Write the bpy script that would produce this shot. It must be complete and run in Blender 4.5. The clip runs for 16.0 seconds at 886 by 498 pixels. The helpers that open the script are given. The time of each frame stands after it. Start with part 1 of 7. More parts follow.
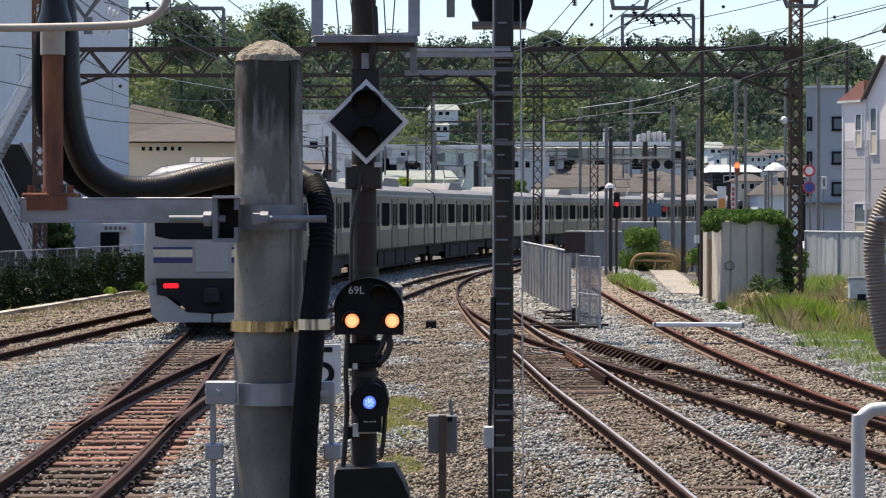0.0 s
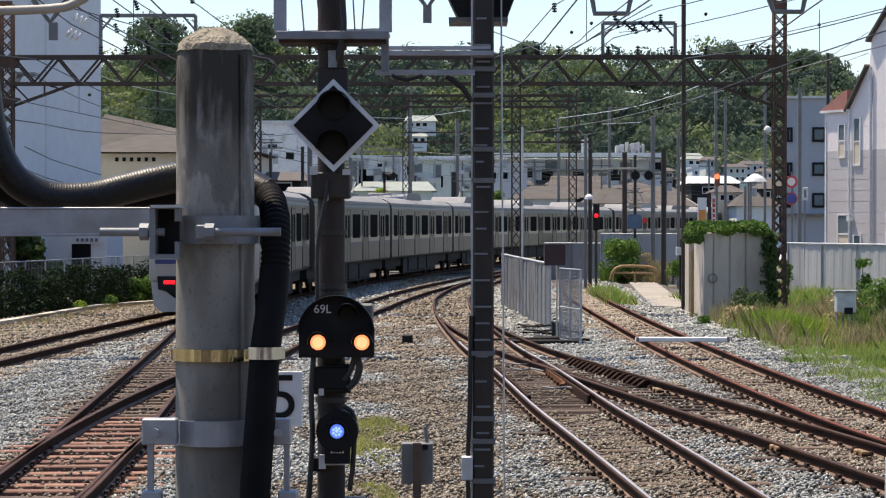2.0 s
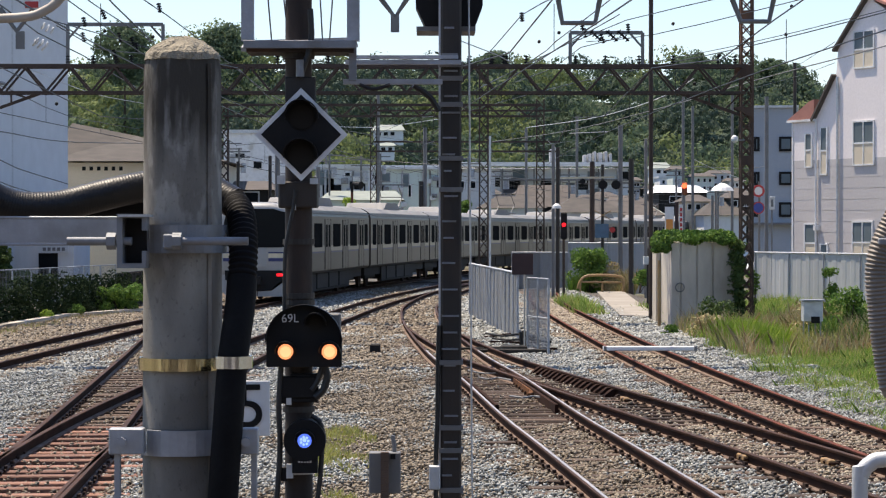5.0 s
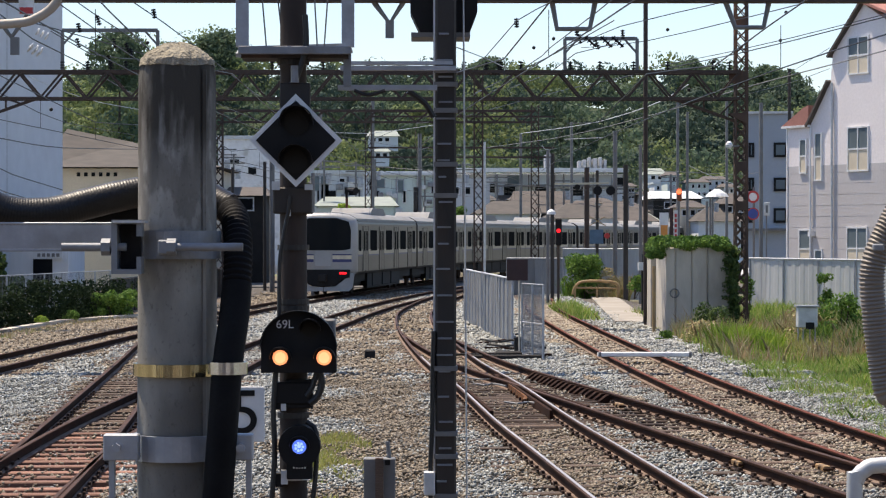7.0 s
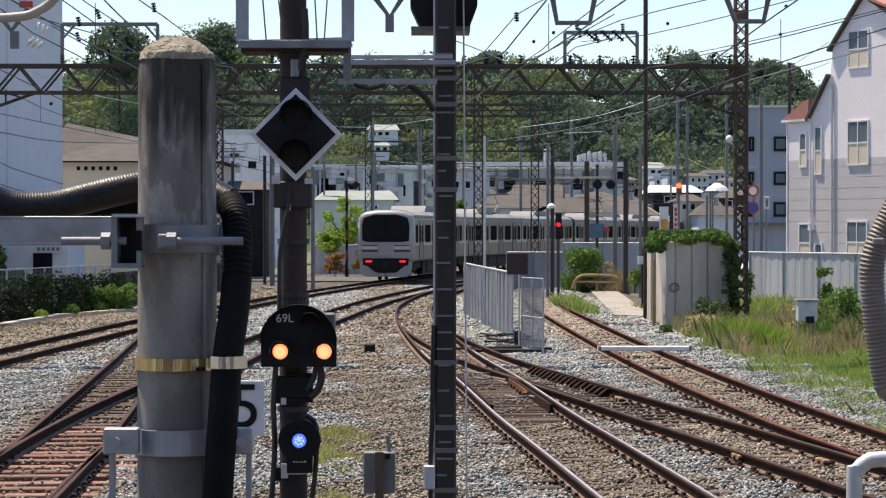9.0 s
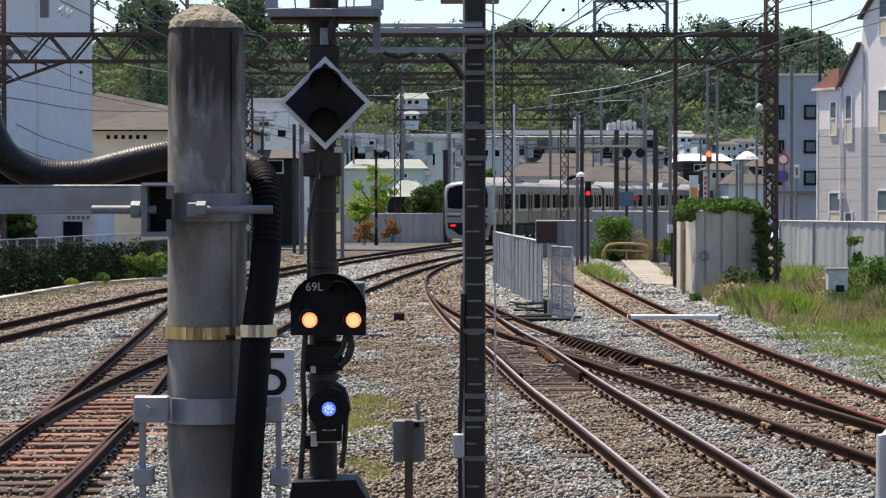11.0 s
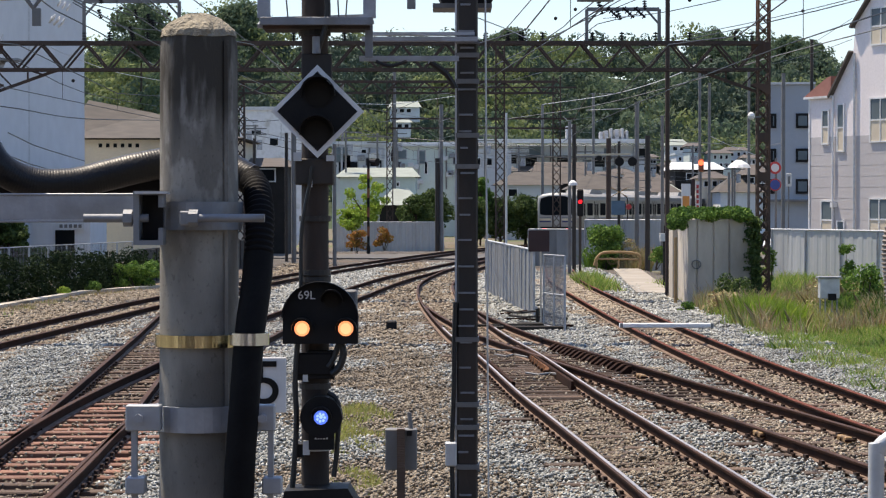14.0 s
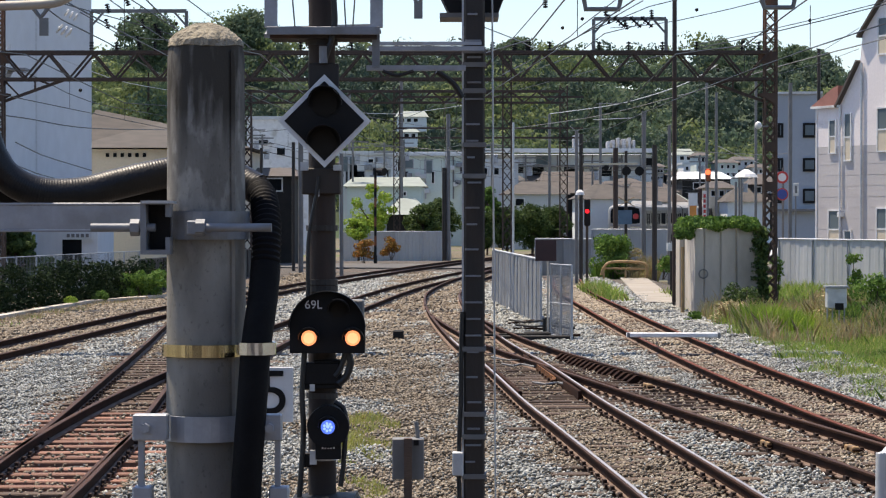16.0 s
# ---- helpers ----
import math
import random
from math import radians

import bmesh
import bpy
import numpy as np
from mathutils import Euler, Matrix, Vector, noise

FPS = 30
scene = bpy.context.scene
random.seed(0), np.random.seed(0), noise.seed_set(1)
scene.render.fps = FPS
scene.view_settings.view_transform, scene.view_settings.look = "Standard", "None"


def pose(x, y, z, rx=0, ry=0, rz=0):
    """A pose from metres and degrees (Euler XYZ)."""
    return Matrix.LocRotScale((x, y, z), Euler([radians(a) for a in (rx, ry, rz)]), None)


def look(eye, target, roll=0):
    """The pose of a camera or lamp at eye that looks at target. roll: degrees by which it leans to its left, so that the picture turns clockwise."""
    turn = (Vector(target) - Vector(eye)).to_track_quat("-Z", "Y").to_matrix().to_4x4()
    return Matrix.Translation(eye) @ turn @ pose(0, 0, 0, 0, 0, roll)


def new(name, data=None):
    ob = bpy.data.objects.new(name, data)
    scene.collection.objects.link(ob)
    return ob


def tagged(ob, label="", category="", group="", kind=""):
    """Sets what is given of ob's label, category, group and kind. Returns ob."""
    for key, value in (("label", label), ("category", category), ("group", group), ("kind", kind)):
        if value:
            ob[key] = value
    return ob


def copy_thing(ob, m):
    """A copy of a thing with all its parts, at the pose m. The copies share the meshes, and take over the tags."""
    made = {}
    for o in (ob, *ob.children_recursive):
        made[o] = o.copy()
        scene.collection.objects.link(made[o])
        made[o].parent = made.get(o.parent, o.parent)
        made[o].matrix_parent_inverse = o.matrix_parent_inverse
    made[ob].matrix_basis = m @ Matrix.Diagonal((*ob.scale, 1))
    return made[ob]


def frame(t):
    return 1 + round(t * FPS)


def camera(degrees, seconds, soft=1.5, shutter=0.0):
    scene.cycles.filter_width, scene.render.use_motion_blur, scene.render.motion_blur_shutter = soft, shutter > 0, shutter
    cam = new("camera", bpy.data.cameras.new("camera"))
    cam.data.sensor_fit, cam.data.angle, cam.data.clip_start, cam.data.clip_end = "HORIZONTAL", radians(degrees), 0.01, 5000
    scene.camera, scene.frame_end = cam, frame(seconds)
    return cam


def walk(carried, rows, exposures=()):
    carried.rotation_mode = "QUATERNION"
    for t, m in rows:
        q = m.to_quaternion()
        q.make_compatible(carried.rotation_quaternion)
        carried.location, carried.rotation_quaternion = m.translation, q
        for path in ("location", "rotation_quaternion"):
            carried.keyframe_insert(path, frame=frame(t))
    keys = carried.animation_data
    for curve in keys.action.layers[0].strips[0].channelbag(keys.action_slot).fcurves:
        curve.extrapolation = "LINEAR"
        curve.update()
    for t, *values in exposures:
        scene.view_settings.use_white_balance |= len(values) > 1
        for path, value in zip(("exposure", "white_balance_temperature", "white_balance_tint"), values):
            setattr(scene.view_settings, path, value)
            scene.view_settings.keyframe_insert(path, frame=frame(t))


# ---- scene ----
LENS = 21.15
cam = camera(LENS, 16.0, soft=1.2)
walk(cam, [
    (0, pose(0, -1.527, 2.65, 89.0266, 0, 0.9272)),
    (0.5, pose(0, -0.733, 2.65, 89.0606, 0, 0.7029)),
    (1, pose(0, -0.27, 2.65, 89.1000, 0, 0.5480)),
    (1.5, pose(0, -0.036, 2.65, 89.2193, 0, 0.4700)),
    (2, pose(0, 0, 2.65, 89.3029, 0, 0.3867)),
    (2.5, pose(0, 0, 2.65, 89.3452, 0, 0.2715)),
    (3, pose(0, 0, 2.65, 89.4066, 0, 0.1569)),
    (3.5, pose(0, 0, 2.65, 89.4904, 0, 0.0832)),
    (4, pose(0, 0, 2.65, 89.5218, 0, -0.0525)),
    (4.5, pose(0, 0, 2.65, 89.5116, 0, -0.2715)),
    (7, pose(0, 0, 2.65, 89.6678, 0, -0.5218)),
    (7.5, pose(0, 0, 2.65, 89.6794, 0, -0.5007)),
    (8, pose(0, 0, 2.65, 89.6999, 0, -0.4597)),
    (8.5, pose(0, 0, 2.65, 89.6576, 0, -0.5211)),
    (9, pose(0, 0, 2.65, 89.5218, 0, -0.5225)),
    (9.5, pose(0, 0, 2.65, 89.3452, 0, -0.3131)),
    (9.7, pose(0, 0, 2.65, 89.2619, 0, -0.1671)),
    (12, pose(0, 0, 2.65, 88.6030, 0, 0.2196)),
    (12.5, pose(0, 0, 2.65, 88.6972, 0, 0.0628)),
    (13, pose(0, 0, 2.65, 88.8227, 0, 0.0211)),
    (13.5, pose(0, 0, 2.65, 88.8957, 0, 0.0211)),
    (14, pose(0, 0, 2.65, 88.9686, 0, 0.0000)),
    (14.5, pose(0, 0, 2.65, 89.0314, 0, 0.0000)),
    (15, pose(0, 0, 2.65, 89.0737, 0, 0.0102)),
    (15.5, pose(0, 0, 2.65, 89.1351, 0, 0.0000)),
    (16, pose(0, 0, 2.65, 89.1978, 0, 0.1678)),
], exposures=[(0, 0.56, 6700, 15), (16, 0.56, 6700, 15)])

# ---- world, sun ----
SUN_TO = Vector((-0.31, 0.25, 0.90)).normalized()
world = bpy.data.worlds.new("world")
scene.world = world
world.use_nodes = True
wn = world.node_tree
sky = wn.nodes.new("ShaderNodeTexSky")
sky.sky_type, sky.sun_disc = "NISHITA", False
sky.sun_elevation = math.asin(SUN_TO.z)
sky.sun_rotation = math.atan2(SUN_TO.x, SUN_TO.y)
sky.air_density, sky.dust_density, sky.ozone_density = 1.0, 0.6, 3.6
wn.links.new(sky.outputs[0], wn.nodes["Background"].inputs[0])
wn.nodes["Background"].inputs[1].default_value = 0.13
sun = new("sun", bpy.data.lights.new("sun", "SUN"))
sun.data.energy, sun.data.angle, sun.data.color = 5.0, radians(0.6), (1.0, 0.90, 0.72)
sun.matrix_world = look(SUN_TO * 100, (0, 0, 0))


# ---- materials ----
def mat(name, a, b=None, rough=0.7, metal=0.0, scale=4.0, fine=40.0, bump=0.1, stain=None, amount=0.4,
        stretch=(1, 1, 1), per_piece=0.0, depth=0.02, glow=0.0, spec=0.5):
    """Two-tone surface with coarse and fine variation, stains and relief."""
    m = bpy.data.materials.new(name)
    m.use_nodes = True
    n, l = m.node_tree.nodes, m.node_tree.links
    p = n["Principled BSDF"]
    b = b or tuple(c * 0.75 for c in a)
    co = n.new("ShaderNodeTexCoord")
    mp = n.new("ShaderNodeMapping")
    mp.inputs["Scale"].default_value = stretch
    l.new(co.outputs["Object"], mp.inputs[0])

    def noise_tex(s, detail=6.0):
        t = n.new("ShaderNodeTexNoise")
        t.inputs["Scale"].default_value, t.inputs["Detail"].default_value = s, detail
        l.new(mp.outputs[0], t.inputs["Vector"])
        return t

    def mixed(fac, c1, c2, kind="MIX"):
        x = n.new("ShaderNodeMix")
        x.data_type, x.blend_type = "RGBA", kind
        for sock, v in ((0, fac), (6, c1), (7, c2)):
            if isinstance(v, (tuple, float, int)):
                x.inputs[sock].default_value = (*v, 1) if isinstance(v, tuple) else v
            else:
                l.new(v, x.inputs[sock])
        return x.outputs[2]

    def ramp(src, lo, hi):
        r = n.new("ShaderNodeMapRange")
        r.inputs[1].default_value, r.inputs[2].default_value = lo, hi
        l.new(src, r.inputs[0])
        return r.outputs[0]

    big, small = noise_tex(scale), noise_tex(fine, 4.0)
    col = mixed(ramp(big.outputs[0], 0.35, 0.65), a, b)
    col = mixed(ramp(small.outputs[0], 0.3, 0.7), col, tuple(c * 0.8 for c in a), "MIX")
    grain = n.new("ShaderNodeMix")
    grain.data_type = "RGBA"
    grain.inputs[0].default_value = 0.55
    l.new(mixed(ramp(big.outputs[0], 0.35, 0.65), a, b), grain.inputs[6])
    l.new(col, grain.inputs[7])
    col = grain.outputs[2]
    if stain:
        st = noise_tex(scale * 0.37, 8.0)
        lim = 0.62 - 0.25 * amount
        col = mixed(ramp(st.outputs[0], lim, lim + 0.12), col, stain)
    if per_piece:
        oi = n.new("ShaderNodeObjectInfo")
        hs = n.new("ShaderNodeHueSaturation")
        l.new(ramp(oi.outputs["Random"], 0, 1), hs.inputs["Value"])
        r = n.new("ShaderNodeMapRange")
        r.inputs[3].default_value, r.inputs[4].default_value = 1 - per_piece, 1 + per_piece
        l.new(oi.outputs["Random"], r.inputs[0])
        l.new(r.outputs[0], hs.inputs["Value"])
        l.new(col, hs.inputs["Color"])
        col = hs.outputs[0]
    l.new(col, p.inputs["Base Color"])
    p.inputs["Roughness"].default_value, p.inputs["Metallic"].default_value = rough, metal
    p.inputs["Specular IOR Level"].default_value = spec
    if bump:
        bm_ = n.new("ShaderNodeBump")
        bm_.inputs["Strength"].default_value, bm_.inputs["Distance"].default_value = bump, depth
        l.new(small.outputs[0], bm_.inputs["Height"])
        l.new(bm_.outputs[0], p.inputs["Normal"])
    if glow:
        p.inputs["Emission Color"].default_value = (*a, 1)
        p.inputs["Emission Strength"].default_value = glow
    return m


def island_mat(name, colours, rough=0.9, fine=30.0, leaf=0.0):
    """Colour varies from piece to piece of one joined mesh."""
    m = bpy.data.materials.new(name)
    m.use_nodes = True
    n, l = m.node_tree.nodes, m.node_tree.links
    p = n["Principled BSDF"]
    g = n.new("ShaderNodeNewGeometry")
    r = n.new("ShaderNodeValToRGB")
    e = r.color_ramp.elements
    e[0].color, e[1].color = (*colours[0], 1), (*colours[-1], 1)
    for i, c in enumerate(colours[1:-1]):
        e.new((i + 1) / (len(colours) - 1)).color = (*c, 1)
    l.new(g.outputs["Random Per Island"], r.inputs[0])
    t = n.new("ShaderNodeTexNoise")
    t.inputs["Scale"].default_value = fine
    co = n.new("ShaderNodeTexCoord")
    l.new(co.outputs["Object"], t.inputs["Vector"])
    x = n.new("ShaderNodeMix")
    x.data_type, x.blend_type = "RGBA", "MULTIPLY"
    x.inputs[0].default_value = 0.6
    l.new(r.outputs[0], x.inputs[6])
    l.new(t.outputs[0], x.inputs[7])
    mul = n.new("ShaderNodeVectorMath")
    mul.operation = "SCALE"
    mul.inputs["Scale"].default_value = 1.45
    l.new(x.outputs[2], mul.inputs[0])
    l.new(mul.outputs[0], p.inputs["Base Color"])
    p.inputs["Roughness"].default_value = rough
    if leaf:
        tr = n.new("ShaderNodeBsdfTranslucent")
        l.new(mul.outputs[0], tr.inputs[0])
        ms = n.new("ShaderNodeMixShader")
        ms.inputs[0].default_value = leaf
        l.new(p.outputs[0], ms.inputs[1])
        l.new(tr.outputs[0], ms.inputs[2])
        l.new(ms.outputs[0], n["Material Output"].inputs[0])
    return m


def glass_mat(name, colour, rough=0.05):
    m = mat(name, colour, rough=rough, scale=0.8, fine=3.0, bump=0.02)
    m.node_tree.nodes["Principled BSDF"].inputs["Specular IOR Level"].default_value = 0.12
    m.node_tree.nodes["Principled BSDF"].inputs["IOR"].default_value = 1.25
    return m


# Bed colour darkened to put the shade of the stone gaps into it.
M_ballast = mat("ballast", (0.105, 0.095, 0.085), (0.070, 0.058, 0.048), 0.95, scale=0.35, fine=22, bump=1.0, stain=(0.13, 0.095, 0.07), amount=0.35, depth=0.06)
M_soil = mat("soil", (0.15, 0.12, 0.085), (0.10, 0.09, 0.055), 0.95, scale=0.2, fine=9, bump=0.8, stain=(0.09, 0.11, 0.04), depth=0.05)
M_rust = mat("rusty_rail", (0.042, 0.020, 0.013), (0.020, 0.011, 0.008), 0.9, 0.0, scale=2, fine=60, bump=0.2, depth=0.004, spec=0.08)
M_shiny = mat("polished_steel", (0.62, 0.58, 0.54), (0.44, 0.39, 0.36), 0.4, 0.8, scale=1, fine=50, bump=0.05, stretch=(1, 0.2, 1))
M_railtop = mat("dull_railhead", (0.072, 0.036, 0.023), (0.040, 0.022, 0.016), 0.65, 0.0, scale=1, fine=50, bump=0.1, spec=0.12)
M_sleeper = mat("wooden_sleeper", (0.13, 0.085, 0.06), (0.08, 0.052, 0.038), 0.9, scale=3, fine=35, bump=0.5, per_piece=0.35, stain=(0.07, 0.05, 0.04), stretch=(0.4, 4, 2))
M_redsleeper = mat("reddish_sleeper", (0.28, 0.140, 0.098), (0.19, 0.105, 0.076), 0.9, scale=3, fine=35, bump=0.5, per_piece=0.3, stretch=(0.4, 4, 2))
# Pale beige puts the sunlight on the rail feet into their colour.
M_foot = mat("sunlit_rail_foot", (0.20, 0.145, 0.115), (0.12, 0.08, 0.062), 0.9, scale=3, fine=60, bump=0.2, depth=0.004, spec=0.15)
M_plate = mat("rusty_plate", (0.045, 0.027, 0.02), None, 0.85, 0.0, scale=6, fine=60, spec=0.2)
M_concrete = mat("weathered_concrete", (0.300, 0.286, 0.258), (0.175, 0.166, 0.150), 0.95, scale=6.0, fine=120, bump=0.4, stain=(0.15, 0.142, 0.127), amount=0.5, stretch=(1.0, 1.0, 0.4), depth=0.004)


def algae_top(m, dark, pale, z_mid, z_soft):
    """Black algae over the upper shaft, fading in streaks through a pale lichen zone, with pitted specks."""
    n, l = m.node_tree.nodes, m.node_tree.links
    p = n["Principled BSDF"]
    base = p.inputs["Base Color"].links[0].from_socket
    co, sep = n.new("ShaderNodeTexCoord"), n.new("ShaderNodeSeparateXYZ")
    l.new(co.outputs["Object"], sep.inputs[0])

    def streak(scale, stretch, lo, hi, detail=8.0):
        mp, t, r = n.new("ShaderNodeMapping"), n.new("ShaderNodeTexNoise"), n.new("ShaderNodeMapRange")
        mp.inputs["Scale"].default_value = stretch
        t.inputs["Scale"].default_value, t.inputs["Detail"].default_value = scale, detail
        l.new(co.outputs["Object"], mp.inputs[0])
        l.new(mp.outputs[0], t.inputs["Vector"])
        l.new(t.outputs[0], r.inputs[0])
        r.inputs[1].default_value, r.inputs[2].default_value = lo, hi
        return r.outputs[0]

    def maths(kind, a, b):
        x = n.new("ShaderNodeMath")
        x.operation, x.use_clamp = kind, True
        for i, v in enumerate((a, b)):
            if isinstance(v, (int, float)):
                x.inputs[i].default_value = v
            else:
                l.new(v, x.inputs[i])
        return x.outputs[0]

    def over(col, tint, fac):
        x = n.new("ShaderNodeMix")
        x.data_type = "RGBA"
        l.new(fac, x.inputs[0])
        l.new(col, x.inputs[6])
        x.inputs[7].default_value = (*tint, 1)
        return x.outputs[2]

    rise = n.new("ShaderNodeMapRange")
    rise.inputs[1].default_value, rise.inputs[2].default_value = z_mid - z_soft, z_mid + z_soft
    l.new(sep.outputs[2], rise.inputs[0])
    zone = n.new("ShaderNodeMapRange")
    zone.inputs[1].default_value, zone.inputs[2].default_value = z_mid - 0.75, z_mid - 0.1
    l.new(sep.outputs[2], zone.inputs[0])
    col = over(base, pale, maths("MULTIPLY", streak(16.0, (1, 1, 0.45), 0.50, 0.60), maths("MULTIPLY", zone.outputs[0], 0.8)))
    col = over(col, dark, maths("MULTIPLY", maths("ADD", rise.outputs[0], maths("MULTIPLY", zone.outputs[0], 0.40)), streak(8.0, (1.6, 1.6, 0.28), 0.24, 0.50)))
    col = over(col, tuple(c * 0.5 for c in dark), maths("MULTIPLY", streak(60.0, (1, 1, 0.7), 0.60, 0.74, 6.0), 0.4))
    l.new(col, p.inputs["Base Color"])
    return m


algae_top(M_concrete, (0.050, 0.045, 0.037), (0.42, 0.41, 0.38), 3.08, 0.20)
M_moss = mat("crumbling_concrete_cap", (0.36, 0.32, 0.24), (0.20, 0.18, 0.14), 0.95, scale=14, fine=70, bump=0.9, depth=0.02)
M_wallconc = mat("concrete_wall", (0.57, 0.52, 0.445), (0.43, 0.39, 0.33), 0.9, scale=0.9, fine=25, bump=0.3, stain=(0.17, 0.15, 0.12), amount=0.4, stretch=(1, 1, 0.4))
M_galv = mat("galvanised_steel", (0.42, 0.44, 0.48), (0.33, 0.35, 0.385), 0.55, 0.45, scale=9, fine=50, bump=0.06, stain=(0.30, 0.31, 0.32))
M_galvpale = mat("pale_galvanised_steel", (0.62, 0.64, 0.66), (0.48, 0.50, 0.52), 0.5, 0.3, scale=7, fine=50, bump=0.06)
M_darksteel = mat("dark_weathered_steel", (0.042, 0.036, 0.032), (0.025, 0.022, 0.02), 0.6, 0.2, scale=3, fine=40, bump=0.15, stain=(0.06, 0.042, 0.032), stretch=(1, 1, 0.3))
M_gantry = mat("rusty_brown_steel", (0.075, 0.05, 0.04), (0.045, 0.033, 0.028), 0.75, 0.15, scale=2, fine=25, bump=0.15)
M_rustcol = mat("rust_streaked_column", (0.095, 0.058, 0.042), (0.055, 0.038, 0.030), 0.8, 0.1, scale=2.5, fine=30, bump=0.2, stain=(0.16, 0.075, 0.042), amount=0.4, stretch=(1, 1, 0.35))
M_greymast = mat("grey_steel", (0.20, 0.20, 0.20), (0.14, 0.14, 0.14), 0.6, 0.2, scale=2, fine=30)
M_rubber = mat("black_corrugated_hose", (0.008, 0.008, 0.009), (0.012, 0.012, 0.013), 0.4, spec=0.4, scale=6, fine=60, bump=0.1)
M_sleeve = mat("matt_black_sleeve", (0.006, 0.006, 0.007), (0.010, 0.010, 0.011), 0.7, spec=0.12, scale=6, fine=60, bump=0.1)
M_cable = mat("black_cable", (0.012, 0.012, 0.013), None, 0.5, scale=6, fine=60, bump=0.05)
M_black = mat("matt_black_paint", (0.006, 0.006, 0.007), (0.01, 0.01, 0.011), 0.6, spec=0.25, scale=5, fine=50, bump=0.08)
M_white = mat("white_paint", (0.78, 0.79, 0.80), (0.66, 0.67, 0.68), 0.5, scale=3, fine=30, bump=0.05, stain=(0.5, 0.49, 0.46), amount=0.2)
M_rustpipe = mat("rusted_pipe", (0.22, 0.085, 0.045), (0.13, 0.06, 0.04), 0.8, 0.2, scale=9, fine=60, bump=0.5, stain=(0.30, 0.13, 0.06), stretch=(1.5, 1.5, 0.4))
# Contrasting upright bars paint reflections into the colour of both straps.
M_brass = mat("reflection_barred_yellow_strap", (0.72, 0.63, 0.40), (0.30, 0.24, 0.14), 0.16, 0.95, scale=22, fine=70, bump=0.12, stretch=(1, 1, 0.05))
M_strap = mat("reflection_barred_steel_strap", (0.80, 0.83, 0.88), (0.45, 0.48, 0.52), 0.16, 0.95, scale=18, fine=60, bump=0.08, stretch=(1, 1, 0.05))
M_amber = mat("lit_amber_lens", (1.0, 0.33, 0.13), (1.0, 0.33, 0.13), 0.3, glow=0.9, bump=0)
M_ambercore = mat("bright_amber_core", (1.0, 0.46, 0.21), (1.0, 0.46, 0.21), 0.3, glow=1.0, bump=0)
M_blue = mat("lit_blue_lens", (0.10, 0.21, 0.95), (0.10, 0.21, 0.95), 0.2, glow=0.65, bump=0)
M_bluecore = mat("bright_blue_core", (0.28, 0.44, 1.0), (0.28, 0.44, 1.0), 0.2, glow=1.0, bump=0)
M_redglow = mat("lit_red_lens", (1.0, 0.012, 0.02), (1.0, 0.012, 0.02), 0.3, glow=1.1, bump=0)
M_lens = glass_mat("unlit_dark_lens", (0.026, 0.024, 0.022), 0.25)
M_trainbody = mat("stainless_train_body", (0.082, 0.076, 0.069), (0.060, 0.056, 0.051), 0.42, 0.3, scale=0.5, fine=12, bump=0.04, stain=(0.09, 0.08, 0.07), amount=0.2)
M_trainface = mat("white_train_front", (0.37, 0.37, 0.365), (0.32, 0.32, 0.315), 0.35, scale=0.7, fine=12, bump=0.03)
M_roof = mat("grey_train_roof", (0.27, 0.27, 0.27), (0.20, 0.20, 0.20), 0.7, scale=0.6, fine=10)
M_bluestripe = mat("navy_stripe", (0.03, 0.04, 0.15), None, 0.4, bump=0)
M_cream = mat("cream_stripe", (0.70, 0.62, 0.45), None, 0.4, bump=0)
M_glass = glass_mat("dark_window_glass", (0.012, 0.015, 0.018))
M_under = mat("black_underframe", (0.012, 0.011, 0.010), (0.02, 0.018, 0.016), 0.85, scale=2, fine=20)
M_white_wall = mat("white_rendered_wall", (0.70, 0.725, 0.755), (0.64, 0.665, 0.695), 0.85, scale=0.12, fine=4, bump=0.08, stain=(0.52, 0.55, 0.58), amount=0.1, stretch=(1, 1, 0.3))
M_bluewall = mat("blue_grey_wall", (0.40, 0.445, 0.50), (0.34, 0.38, 0.43), 0.85, scale=0.2, fine=5, bump=0.06, stain=(0.31, 0.34, 0.38), amount=0.2)
M_pink = mat("pale_pink_siding", (0.86, 0.805, 0.80), (0.80, 0.745, 0.74), 0.8, scale=0.3, fine=10, bump=0.06)
M_greysiding = mat("grey_siding", (0.55, 0.525, 0.525), (0.49, 0.465, 0.465), 0.8, scale=0.3, fine=10, bump=0.06)
M_redroof = mat("red_roof", (0.42, 0.19, 0.15), (0.33, 0.15, 0.12), 0.8, scale=2, fine=15)
M_tanroof = mat("tan_tiled_roof", (0.082, 0.071, 0.062), (0.050, 0.045, 0.041), 0.85, scale=1, fine=10, stretch=(1, 1, 4))
M_brownroof = mat("brown_roof", (0.098, 0.083, 0.074), (0.062, 0.053, 0.048), 0.85, scale=1, fine=10)
M_greyroof = mat("grey_green_roof", (0.27, 0.31, 0.28), (0.21, 0.24, 0.215), 0.7, scale=1, fine=8)
M_creamwall = mat("cream_wall", (0.68, 0.60, 0.47), (0.60, 0.53, 0.415), 0.85, scale=0.5, fine=10)
M_farwall = mat("pale_far_wall", (0.66, 0.69, 0.71), (0.54, 0.57, 0.59), 0.85, scale=0.15, fine=4, per_piece=0.12)
